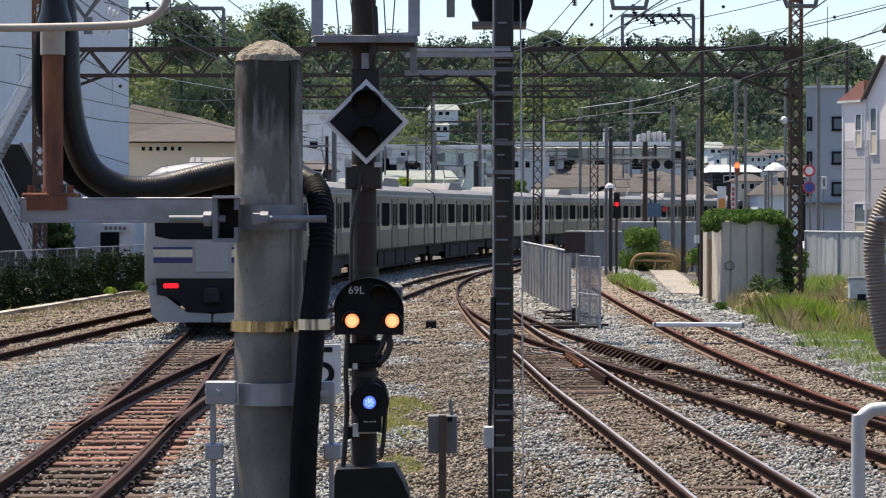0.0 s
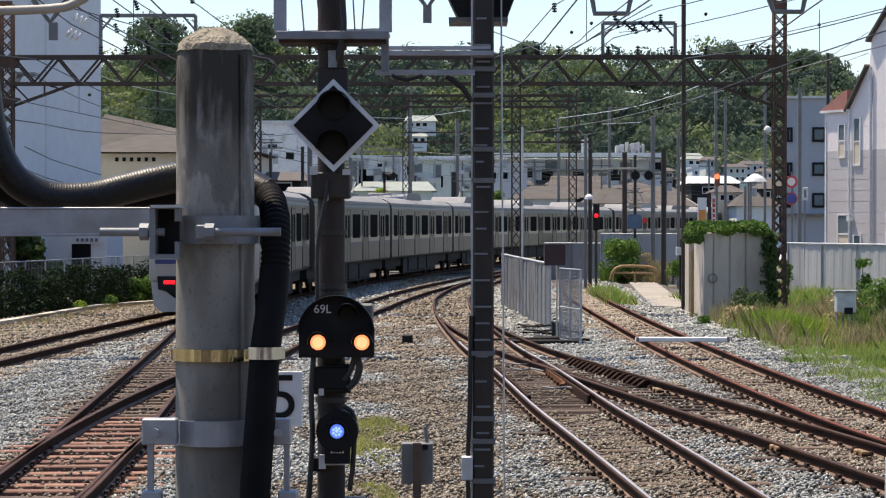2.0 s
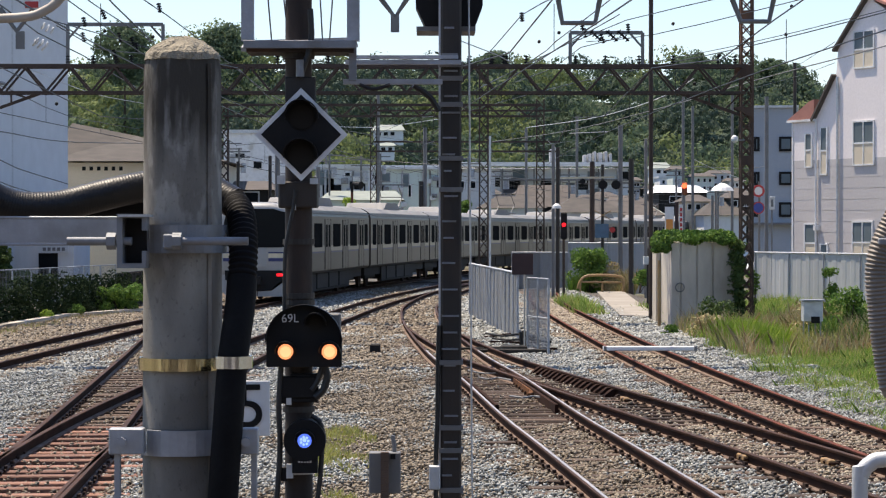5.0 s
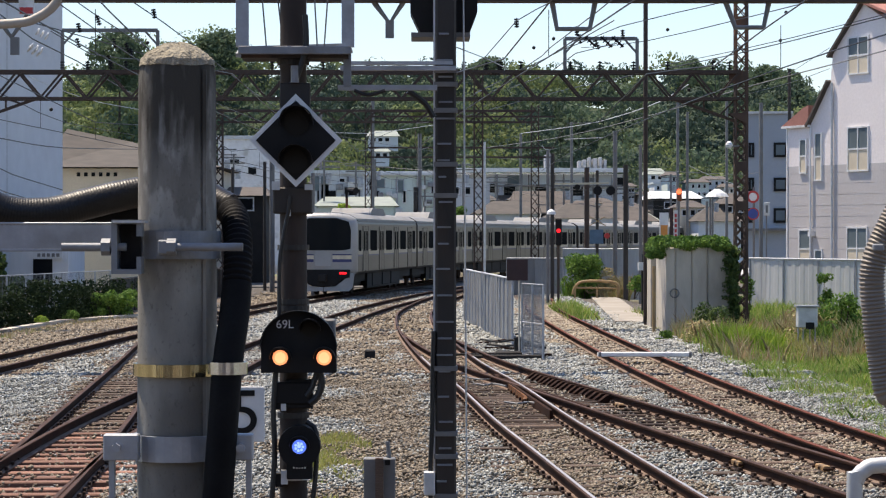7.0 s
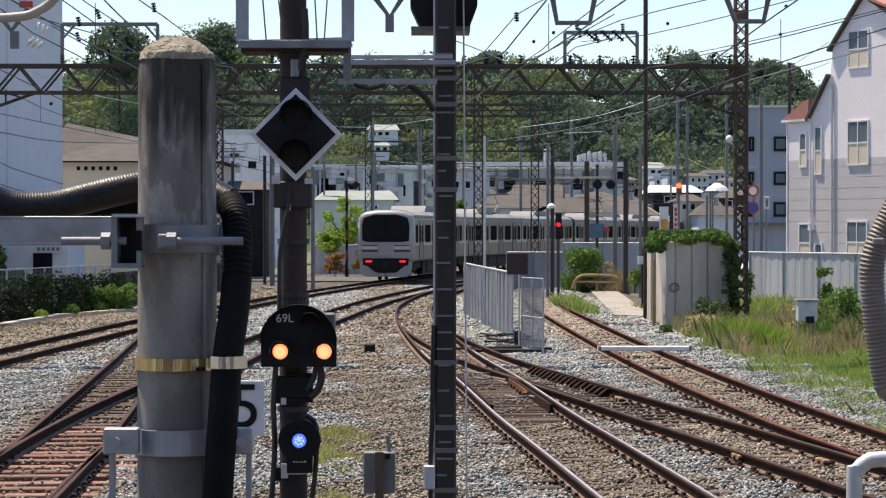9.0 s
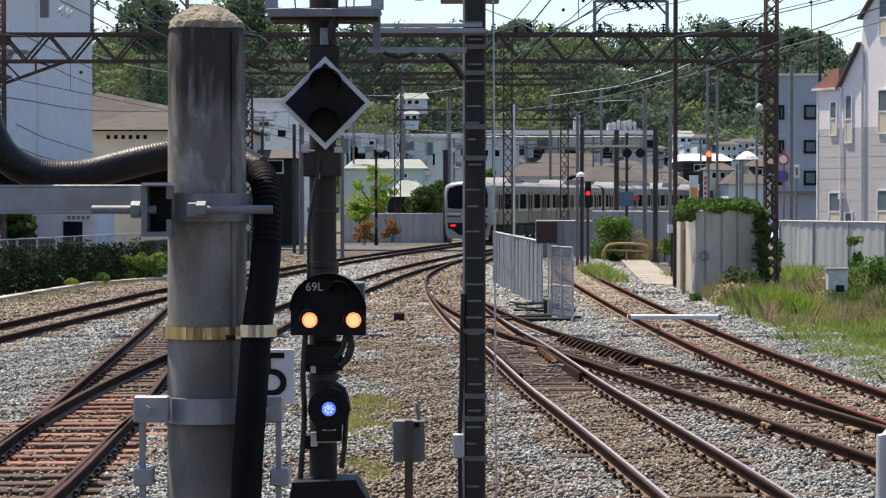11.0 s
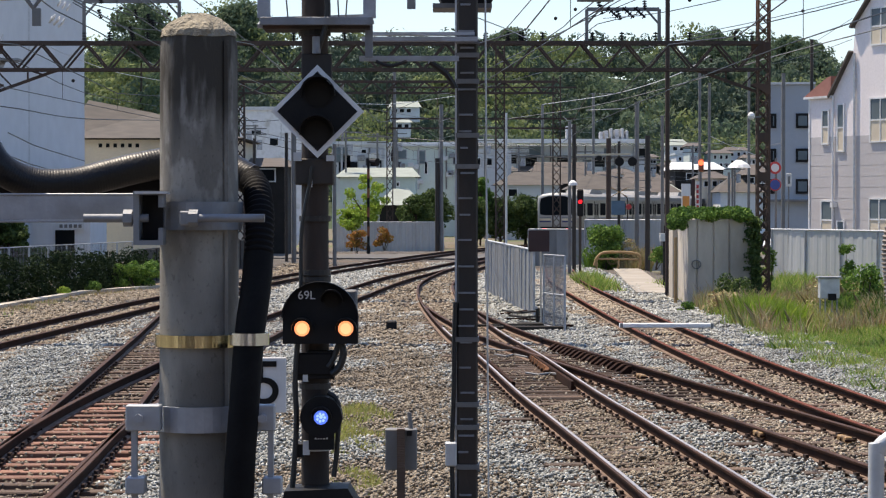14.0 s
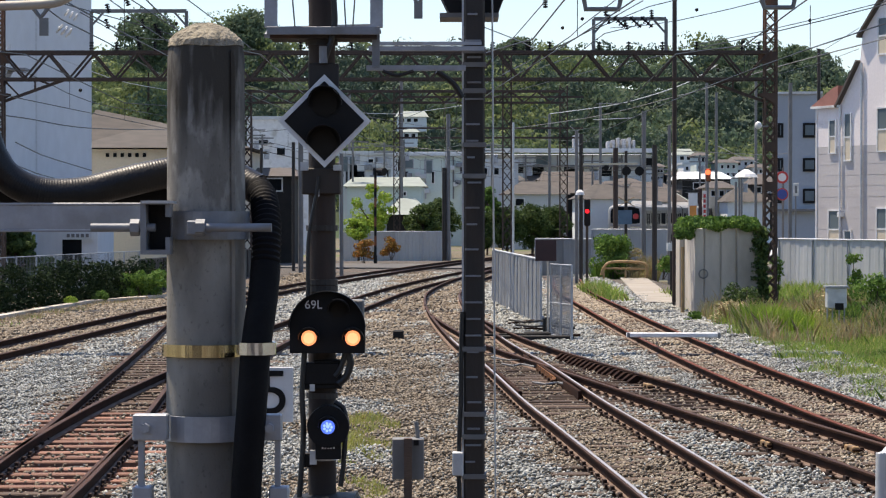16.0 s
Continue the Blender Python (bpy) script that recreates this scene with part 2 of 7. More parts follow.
M_sheet = mat("weathered_sheet_fence", (0.27, 0.28, 0.285), (0.19, 0.195, 0.20), 0.6, 0.1, scale=1.5, fine=14, stain=(0.22, 0.21, 0.19), amount=0.3, per_piece=0.16, stretch=(1, 1, 0.3))
M_darkfence = mat("dark_fence", (0.014, 0.016, 0.017), (0.010, 0.011, 0.012), 0.7, scale=2, fine=20)
M_bark = mat("bark", (0.075, 0.055, 0.04), None, 0.95, scale=3, fine=20, bump=0.6)
# Mid and dark greens are greyed and blued: distance haze put into the colour.
M_leaf = island_mat("hazed_hill_foliage", [(0.080, 0.122, 0.076), (0.095, 0.140, 0.084), (0.110, 0.158, 0.092), (0.130, 0.176, 0.099)], leaf=0.38, fine=0.22)
M_leafdark = island_mat("hazed_dark_hill_foliage", [(0.044, 0.072, 0.054), (0.056, 0.088, 0.062), (0.072, 0.106, 0.070)], leaf=0.2, fine=0.22)
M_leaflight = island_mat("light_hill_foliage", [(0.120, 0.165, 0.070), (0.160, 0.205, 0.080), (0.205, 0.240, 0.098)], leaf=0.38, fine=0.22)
M_hedge = island_mat("hedge_leaves", [(0.028, 0.055, 0.015), (0.05, 0.085, 0.02), (0.10, 0.15, 0.035)], leaf=0.25)
# Leaf colours darkened to hold the shade behind the left wire fence.
M_shadeivy = island_mat("shaded_growth_leaves", [(0.012, 0.022, 0.012), (0.020, 0.034, 0.016), (0.032, 0.050, 0.020)], leaf=0.1)
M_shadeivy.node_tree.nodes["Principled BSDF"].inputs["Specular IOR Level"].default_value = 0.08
M_leafnear = island_mat("shrub_leaves", [(0.045, 0.10, 0.018), (0.09, 0.18, 0.03), (0.17, 0.27, 0.045)], leaf=0.3)
M_lime = island_mat("lime_leaves", [(0.16, 0.27, 0.03), (0.26, 0.38, 0.05), (0.34, 0.42, 0.08)], leaf=0.35)
M_mast = mat("rust_stained_mast", (0.044, 0.031, 0.025), (0.025, 0.020, 0.018), 0.7, scale=4, fine=40, bump=0.15, stain=(0.09, 0.05, 0.035), stretch=(1, 1, 0.35), spec=0.3)
M_redrail = mat("dark_red_rust", (0.15, 0.048, 0.030), (0.085, 0.030, 0.021), 0.75, scale=3, fine=60, bump=0.15, spec=0.12)
# Pale blue base stands in for the sky reflected in the panes.
M_skyglass = glass_mat("sky_tinted_window_glass", (0.16, 0.20, 0.22), 0.1)
M_beige = mat("dull_beige_paint", (0.46, 0.42, 0.36), (0.38, 0.345, 0.30), 0.6, scale=6, fine=40)
M_galvdark = mat("dull_galvanised_steel", (0.25, 0.265, 0.29), (0.19, 0.20, 0.22), 0.6, 0.2, scale=9, fine=60, bump=0.08, stain=(0.17, 0.165, 0.16))
M_timber = mat("creosoted_timber", (0.05, 0.034, 0.026), (0.03, 0.021, 0.017), 0.9, scale=3, fine=40, bump=0.4, per_piece=0.3, stretch=(0.4, 4, 2), spec=0.2)
M_trainglass = mat("tinted_train_glass", (0.012, 0.014, 0.016), (0.02, 0.022, 0.024), 0.4, scale=0.8, fine=4, bump=0, spec=0.02)
M_trainglass.node_tree.nodes["Principled BSDF"].inputs["IOR"].default_value = 1.03
M_grass = island_mat("grass_blades", [(0.13, 0.25, 0.035), (0.20, 0.34, 0.05), (0.28, 0.41, 0.075), (0.40, 0.45, 0.12), (0.52, 0.46, 0.21)], leaf=0.3)
M_yellowgrass = island_mat("yellowed_grass", [(0.26, 0.30, 0.06), (0.40, 0.40, 0.11), (0.54, 0.49, 0.20), (0.33, 0.37, 0.08)], leaf=0.25)
M_dry = island_mat("dry_weeds", [(0.30, 0.20, 0.11), (0.46, 0.36, 0.20), (0.27, 0.28, 0.10), (0.54, 0.46, 0.28)], leaf=0.2)
M_stone = island_mat("ballast_stones", [(0.115, 0.112, 0.10), (0.225, 0.23, 0.215), (0.34, 0.355, 0.34), (0.15, 0.147, 0.13), (0.47, 0.49, 0.475), (0.20, 0.197, 0.175)], fine=14)
M_brownstone = island_mat("rust_stained_ballast", [(0.075, 0.055, 0.038), (0.20, 0.160, 0.115), (0.33, 0.28, 0.21), (0.11, 0.082, 0.056), (0.26, 0.23, 0.185), (0.15, 0.115, 0.080)], fine=14)
M_beigestone = island_mat("dusty_beige_ballast", [(0.19, 0.15, 0.11), (0.30, 0.25, 0.185), (0.40, 0.345, 0.265), (0.22, 0.175, 0.125), (0.36, 0.33, 0.285)], fine=14)
M_hill = mat("hill_undergrowth", (0.03, 0.055, 0.018), (0.02, 0.035, 0.012), 0.95, scale=0.05, fine=0.8, bump=0.5, depth=0.5)
M_orange = mat("orange_paint", (0.75, 0.30, 0.06), (0.6, 0.24, 0.06), 0.5)
M_yellow = mat("faded_yellow_paint", (0.40, 0.26, 0.11), (0.30, 0.19, 0.09), 0.6)
M_goldrust = mat("golden_rusted_plastic", (0.36, 0.22, 0.09), (0.18, 0.10, 0.045), 0.7, scale=18, fine=80, bump=0.3, stain=(0.10, 0.06, 0.03), amount=0.5)
M_maroon = mat("maroon_plate", (0.045, 0.018, 0.018), None, 0.6)
M_signred = mat("red_sign_paint", (0.55, 0.05, 0.05), None, 0.5)
M_signblue = mat("blue_sign_paint", (0.04, 0.08, 0.34), None, 0.5)
M_asphalt = mat("worn_asphalt", (0.105, 0.10, 0.095), (0.075, 0.072, 0.068), 0.9, scale=0.8, fine=20, bump=0.2, stain=(0.13, 0.115, 0.095), amount=0.4)
M_path = mat("worn_concrete_path", (0.34, 0.31, 0.265), (0.25, 0.22, 0.18), 0.9, scale=0.6, fine=12)
M_flatsheet = mat("dull_flat_sheet", (0.46, 0.48, 0.49), (0.37, 0.39, 0.40), 0.6, 0.15, scale=0.8, fine=10, stain=(0.27, 0.27, 0.25), amount=0.4, per_piece=0.12, stretch=(1, 1, 0.3))
M_teal = mat("greyed_green_wall", (0.56, 0.65, 0.62), (0.49, 0.57, 0.55), 0.85, scale=0.3, fine=6)


# ---- mesh tools ----
def part(name, bm, material, parent=None, label="", smooth=False):
    me = bpy.data.meshes.new(name)
    bm.normal_update()
    bm.to_mesh(me)
    bm.free()
    me.materials.append(material)
    if smooth:
        me.polygons.foreach_set("use_smooth", [True] * len(me.polygons))
        me.set_sharp_from_angle(angle=radians(40))
    ob = new(name, me)
    if parent:
        ob.parent = parent
    if label:
        ob["label"] = label
    return ob


def thing(name, at, label, category, group="", rz=0, kind=""):
    ob = new(name)
    ob.matrix_basis = pose(*at, 0, 0, rz)
    return tagged(ob, label, category, group, kind)


def box(bm, x0, x1, y0, y1, z0, z1, m=None, bevel=0.0):
    r = bmesh.ops.create_cube(bm, size=1)
    t = Matrix.Translation(((x0 + x1) / 2, (y0 + y1) / 2, (z0 + z1) / 2)) @ Matrix.Diagonal((abs(x1 - x0), abs(y1 - y0), abs(z1 - z0), 1))
    bmesh.ops.transform(bm, matrix=(m or Matrix()) @ t, verts=r["verts"])
    if bevel:
        es = list({e for v in r["verts"] for e in v.link_edges})
        bmesh.ops.bevel(bm, geom=es, offset=bevel, segments=1, affect="EDGES")
    return bm


def bx(*a, **k):
    return box(bmesh.new(), *a, **k)


def rod(bm, p, q, r, r2=None, n=8):
    """A round bar from p to q."""
    p, q = Vector(p), Vector(q)
    d = q - p
    m = Matrix.Translation((p + q) / 2) @ d.to_track_quat("Z", "Y").to_matrix().to_4x4()
    bmesh.ops.create_cone(bm, cap_ends=True, segments=n, radius1=r, radius2=r if r2 is None else r2, depth=d.length, matrix=m)
    return bm


def bar(bm, p, q, w, h=None):
    """A square bar from p to q."""
    p, q = Vector(p), Vector(q)
    d = q - p
    m = Matrix.Translation((p + q) / 2) @ d.to_track_quat("Z", "Y").to_matrix().to_4x4()
    r = bmesh.ops.create_cube(bm, size=1)
    bmesh.ops.transform(bm, matrix=m @ Matrix.Diagonal((w, h or w, d.length, 1)), verts=r["verts"])
    return bm


def smooth_line(pts, step):
    """A gliding line through the points."""
    pts = [Vector(p) for p in pts]
    ext = [2 * pts[0] - pts[1]] + pts + [2 * pts[-1] - pts[-2]]
    out = []
    for i in range(1, len(ext) - 2):
        a, b, c, d = ext[i - 1:i + 3]
        k = max(1, int((c - b).length / step))
        for j in range(k):
            t = j / k
            out.append(0.5 * (2 * b + (c - a) * t + (2 * a - 5 * b + 4 * c - d) * t * t + (3 * b - a - 3 * c + d) * t ** 3))
    return out + [pts[-1]]


def tube(pts, radii, n=10, bm=None):
    """A round tube along a line; radii: one number or one for each point."""
    bm = bm or bmesh.new()
    rings = []
    side = None
    for i, p in enumerate(pts):
        d = (pts[min(i + 1, len(pts) - 1)] - pts[max(i - 1, 0)]).normalized()
        if side is None:
            side = d.orthogonal().normalized()
        side = (side - d * side.dot(d)).normalized()
        up = d.cross(side)
        r = radii if isinstance(radii, (int, float)) else radii[i]
        rings.append([bm.verts.new(p + (side * math.cos(a) + up * math.sin(a)) * r) for a in (2 * math.pi * k / n for k in range(n))])
    for a, b in zip(rings, rings[1:]):
        for k in range(n):
            bm.faces.new((a[k], a[(k + 1) % n], b[(k + 1) % n], b[k]))
    bm.faces.new(rings[0][::-1])
    bm.faces.new(rings[-1])
    return bm


def prism(bm, outline, depth, m):
    """A flat outline in x and z, drawn out along y."""
    a = [bm.verts.new(m @ Vector((x, 0, z))) for x, z in outline]
    b = [bm.verts.new(m @ Vector((x, depth, z))) for x, z in outline]
    bm.faces.new(a)
    bm.faces.new(b[::-1])
    for i in range(len(a)):
        j = (i + 1) % len(a)
        bm.faces.new((a[j], a[i], b[i], b[j]))
    return bm


def pydata(name, verts, faces, material, parent=None):
    """A joined mesh from arrays, with faces of equal count of corners."""
    me = bpy.data.meshes.new(name)
    verts, faces = np.asarray(verts, dtype=np.float32), np.asarray(faces, dtype=np.int32)
    k = faces.shape[1]
    me.vertices.add(len(verts))
    me.vertices.foreach_set("co", verts.ravel())
    me.loops.add(faces.size)
    me.loops.foreach_set("vertex_index", faces.ravel())
    me.polygons.add(len(faces))
    me.polygons.foreach_set("loop_start", np.arange(0, faces.size, k, dtype=np.int32))
    me.update(calc_edges=True)
    me.materials.append(material)
    ob = new(name, me)
    if parent:
        ob.parent = parent
    return ob


def text_part(word, size, material, parent, m, label=""):
    cu = bpy.data.curves.new("lettering", "FONT")
    cu.body, cu.size, cu.align_x, cu.align_y, cu.extrude = word, size, "CENTER", "CENTER", 0.002
    tmp = bpy.data.objects.new("lettering", cu)
    scene.collection.objects.link(tmp)
    dg = bpy.context.evaluated_depsgraph_get()
    me = bpy.data.meshes.new_from_object(tmp.evaluated_get(dg))
    bpy.data.objects.remove(tmp)
    me.materials.clear()
    me.materials.append(material)
    ob = new("lettering", me)
    ob.parent = parent
    ob.matrix_basis = m
    if label:
        ob["label"] = label
    return ob


UPRIGHT = pose(0, 0, 0, 90, 0, 0)


# ---- ground and tracks ----
def sheet(name, x0, x1, y0, y1, z, material, label, step=None, rough=0.0, category="ground"):
    nx, ny = (max(1, int((x1 - x0) / step)), max(1, int((y1 - y0) / step))) if step else (1, 1)
    xs, ys = np.meshgrid(np.linspace(x0, x1, nx + 1), np.linspace(y0, y1, ny + 1))
    zs = z + (np.random.rand(*xs.shape) - 0.5) * rough
    i = np.arange((nx + 1) * (ny + 1)).reshape(ny + 1, nx + 1)
    f = np.stack([i[:-1, :-1], i[:-1, 1:], i[1:, 1:], i[1:, :-1]], -1).reshape(-1, 4)
    return tagged(pydata(name, np.stack([xs, ys, zs], -1).reshape(-1, 3), f, material), label, category, kind="structure")


sheet("ground", -3000, 3000, -500, 4500, -0.42, M_soil, "brown soil ground reaching out under the town", 1500)
sheet("ballast_bed", -13, 9, -124, 150, -0.215, M_ballast, "grey and rust-brown crushed stone ballast round the tracks", 0.35, 0.07)

TRAIN_LINE = [(-4.05, 5), (-4.05, 15), (-4.15, 22), (-4.47, 29), (-4.97, 37), (-5.75, 49), (-6.5, 60), (-6.9, 68), (-6.95, 75), (-6.5, 83), (-5.6, 92), (-4.3, 103.6),
              (-2.0, 121), (1.3, 143), (4.3, 156.5), (8.4, 174), (14.4, 196), (29, 250), (52, 335), (90, 475)]
LINES = {
    "left": ([(-10.6, -115), (-10.6, 5), (-10.3, 20), (-9.75, 35), (-9.03, 48.4), (-8.1, 66), (-7.3, 76), (-6.5, 83)], M_railtop, False),
    "crossover": (TRAIN_LINE[1:], M_railtop, True),
    "middle": ([(-4.05, -115), (-4.05, 5), (-4.15, 20), (-4.38, 27), (-4.45, 33), (-4.3, 40), (-3.8, 56), (-2.95, 70), (-2.2, 82), (-1.3, 92.5), (0.85, 111), (2.5, 122), (6.0, 143), (9.2, 156.5),
                (13, 174), (19, 196), (34, 250), (57, 335)], M_railtop, False),
    "main": ([(3.9, -115), (3.7, -10), (3.3, 5), (2.9, 13), (2.43, 21.8), (1.95, 29.3), (1.63, 34), (1.17, 42.5), (0.62, 50.6), (0.0, 65), (-0.25, 76.8), (-0.1, 85.6), (0.65, 98.5), (1.9, 111), (3.3, 122), (6.0, 140)], M_shiny, True),
    "branch": ([(6.4, 12), (5.55, 20), (4.97, 24), (4.35, 28.4), (3.58, 33.5), (2.9, 38), (2.15, 43), (1.3, 49), (0.62, 56), (0.05, 64)], M_railtop, False),
    "siding": ([(7.3, 12), (6.5, 19), (6.02, 24), (5.72, 28.2), (5.37, 32.7), (4.95, 42), (4.65, 54), (4.45, 70), (4.4, 85), (4.9, 100)], M_redrail, False),
}
GAUGE = 1.067


def offset_line(pts, d):
    out = []
    for i, p in enumerate(pts):
        t = (pts[min(i + 1, len(pts) - 1)] - pts[max(i - 1, 0)]).normalized()
        out.append(p + Vector((t.y, -t.x, 0)) * d)
    return out


def sweep(bm, pts, profile):
    rings = []
    for i, p in enumerate(pts):
        t = (pts[min(i + 1, len(pts) - 1)] - pts[max(i - 1, 0)]).normalized()
        s = Vector((t.y, -t.x, 0))
        rings.append([bm.verts.new(p + s * x + Vector((0, 0, z))) for x, z in profile])
    n = len(profile)
    for a, b in zip(rings, rings[1:]):
        for k in range(n):
            bm.faces.new((a[k], b[k], b[(k + 1) % n], a[(k + 1) % n]))
    bm.faces.new(rings[0])
    bm.faces.new(rings[-1][::-1])
    return bm


WEB = [(-0.062, -0.15), (0.062, -0.15), (0.062, -0.138), (0.012, -0.122), (0.012, -0.045), (0.033, -0.03), (0.033, -0.004), (-0.033, -0.004), (-0.033, -0.03), (-0.012, -0.045), (-0.012, -0.122), (-0.062, -0.138)]
HEAD = [(-0.034, -0.012), (0.034, -0.012), (0.034, -0.003), (0.028, 0.0), (-0.028, 0.0), (-0.034, -0.003)]
FOOT = [(-0.066, -0.152), (0.066, -0.152), (0.066, -0.137), (0.022, -0.122), (-0.022, -0.122), (-0.066, -0.137)]
BAND = [(-0.008, -0.002), (0.027, -0.002), (0.027, 0.0025), (-0.008, 0.0025)]
sleeper_mesh = {}


def sleeper_data(length, red):
    key = (round(length, 1), red)
    if key not in sleeper_mesh:
        bm = bx(-length / 2, length / 2, -0.11, 0.11, -0.29, -0.155, bevel=0.012)
        me = bpy.data.meshes.new("sleeper")
        bm.to_mesh(me)
        bm.free()
        me.materials.append(M_redsleeper if red else M_sleeper)
        sleeper_mesh[key] = me
    return sleeper_mesh[key]


plate_bm = bx(-0.09, 0.09, -0.16, 0.16, -0.155, -0.128)
for sx in (-1, 1):
    box(plate_bm, sx * 0.075 - 0.02, sx * 0.075 + 0.02, -0.05, 0.05, -0.13, -0.095)
plate_me = bpy.data.meshes.new("rail_plate")
plate_bm.to_mesh(plate_me)
plate_bm.free()
plate_me.materials.append(M_plate)


def railway(key, sleepers, length=2.1, far=60, red=False, y_from=18):
    line, top, _ = LINES[key]
    pts = smooth_line([(x, y, 0) for x, y in line], 1.5)
    tr = thing("railway_track", (0, 0, 0), "rusty steel rails on timber sleepers in stone ballast" if top is not M_shiny else "worn bright-topped steel rails on timber sleepers in ballast", "railway track", "tracks of the junction", kind="structure")
    for sgn in (-1, 1):
        side = offset_line(pts, sgn * (GAUGE / 2 + 0.033))
        r = part("rail", sweep(bmesh.new(), side, WEB), M_rust, tr)
        part("railhead", sweep(bmesh.new(), side, HEAD), M_railtop if top is M_shiny else top, r, "worn running surface")
        part("rail_foot", sweep(bmesh.new(), side, FOOT), M_foot, r, "flat foot of the rail, sunlight put into its pale colour")
        if top is M_shiny:
            part("running_band", sweep(bmesh.new(), [p for p in side if p.y < 52], BAND), M_shiny, r, "polished running band")
    # sleepers with their rail plates
    run, last = 0.0, pts[0]
    near, d = [], 0.0
    for a, b in zip(pts, pts[1:]):
        seg = (b - a).length
        while d < seg:
            p = a.lerp(b, d / seg)
            near.append((p, math.degrees(math.atan2(-(b - a).x, (b - a).y))))
            d += 0.6
        d -= seg
    for p, ang in near:
        if y_from < p.y < far and sleepers:
            s = new("sleeper", sleeper_data(length, red and 24 < p.y < 34))
            s.parent = tr
            s.matrix_basis = pose(p.x + random.uniform(-0.04, 0.04), p.y, random.uniform(-0.012, 0.012), 0, 0, ang + random.uniform(-0.8, 0.8))
            if p.y < 42:
                for sgn in (-1, 1):
                    k = new("rail_plate", plate_me)
                    k.parent = tr
                    k.matrix_basis = pose(p.x, p.y, 0, 0, 0, ang) @ pose(sgn * (GAUGE / 2 + 0.033), 0, 0)
    return tr


railway("left", True, far=80, y_from=30)
railway("crossover", True, red=True, far=62, length=2.3)
railway("middle", True, y_from=40, far=75)
railway("main", True, far=70, length=2.2)
railway("branch", True, y_from=20, far=42)
railway("siding", True, y_from=20, far=90)


def turnout_timbers():
    """Long dark timbers under the crossing of main and branch."""
    t = thing("turnout_timbers", (0, 0, 0), "dark creosoted long timbers under the turnout", "timbers", kind="structure")
    y = 34.6
    while y < 46:
        a, b = float(np.interp(y, [34, 46], [0.75, -0.05])), float(np.interp(y, [34, 46], [4.3, 2.3]))
        part("timber", bx(a, b, y - 0.13, y + 0.13, -0.28, -0.148, bevel=0.012), M_timber, t)
        y += 0.6


turnout_timbers()


def stones(name, n, x0, x1, y0, y1, size, material, label, bias=1.0, z=-0.19, keep=None):
    """Loose angular stones."""
    rng = np.random.default_rng(len(name) + n)
    base = np.array([(1, 0, 0), (-1, 0, 0), (0, 1, 0), (0, -1, 0), (0, 0, 1), (0, 0, -1)], float)
    tri = np.array([(0, 2, 4), (2, 1, 4), (1, 3, 4), (3, 0, 4), (2, 0, 5), (1, 2, 5), (3, 1, 5), (0, 3, 5)])
    xy = np.stack([rng.uniform(x0, x1, n), y0 + (y1 - y0) * rng.random(n) ** bias], 1)
    if keep is not None:
        xy = xy[keep(xy[:, 0], xy[:, 1])]
        n = len(xy)
    s = size * (0.6 + 0.8 * rng.random((n, 1, 3))) * (1 + 0.25 * rng.random((n, 6, 1)))
    v = base[None] * s
    a, b = rng.uniform(0, 6.3, (2, n))
    ca, sa, cb, sb = np.cos(a)[:, None], np.sin(a)[:, None], np.cos(b)[:, None], np.sin(b)[:, None]
    x, y, zz = v[..., 0], v[..., 1], v[..., 2]
    y, zz = y * cb - zz * sb, y * sb + zz * cb
    x, y = x * ca - y * sa, x * sa + y * ca
    zz = zz * 0.8
    lump = 0.016 * (np.sin(xy[:, 0] * 2.3 + xy[:, 1] * 0.9) * np.sin(xy[:, 1] * 1.7 - xy[:, 0]) + np.sin(xy[:, 0] * 6.1 - xy[:, 1] * 3.3))
    zz = zz + lump[:, None]
    vv = np.stack([x + xy[:, :1], y + xy[:, 1:], zz + z + rng.uniform(-0.035, 0.035, (n, 1))], -1).reshape(-1, 3)
    ff = (tri[None] + 6 * np.arange(n)[:, None, None]).reshape(-1, 3)
    return tagged(pydata(name, vv, ff, material), label, "ballast", kind="stuff")


def between(key, half):
    line = LINES[key][0]
    ys, xs = np.array([p[1] for p in line]), np.array([p[0] for p in line])
    return lambda x, y: np.abs(x - np.interp(y, ys, xs)) < half


def beige_zone(x, y):
    """Dusty stones of the little-used siding and round the turnout."""
    mix = np.sin(x * 3.1 + y * 0.7) * np.sin(y * 0.45 - x * 1.3)
    return (between("siding", 0.72)(x, y) & (y > 20)) | (between("branch", 0.5)(x, y) & (y < 44) & (mix > -0.5)) | ((x > 3.2) & (x < 4.6) & (y > 40) & (mix > 0.35))


def grey_zone(x, y):
    h = np.sin(x * 127.1 + y * 311.7) * 43758.5
    h -= np.floor(h)
    g = np.sin(x * 269.5 + y * 183.3) * 24634.6
    g -= np.floor(g)
    x, y = x + 1.1 * (h - 0.5) ** 3 * 4 + 0.35 * np.sin(y * 0.9 + 2 * np.sin(x)), y + 1.6 * (g - 0.5)
    brown = (np.abs(x - np.interp(y, [10, 60], [0.2, -1.6])) < 0.9 + 0.5 * np.sin(y * 0.9 + x)) | between("main", 0.75)(x, y) | between("left", 0.8)(x, y) | (between("crossover", 0.75)(x, y) & (y < 55))
    return ~brown


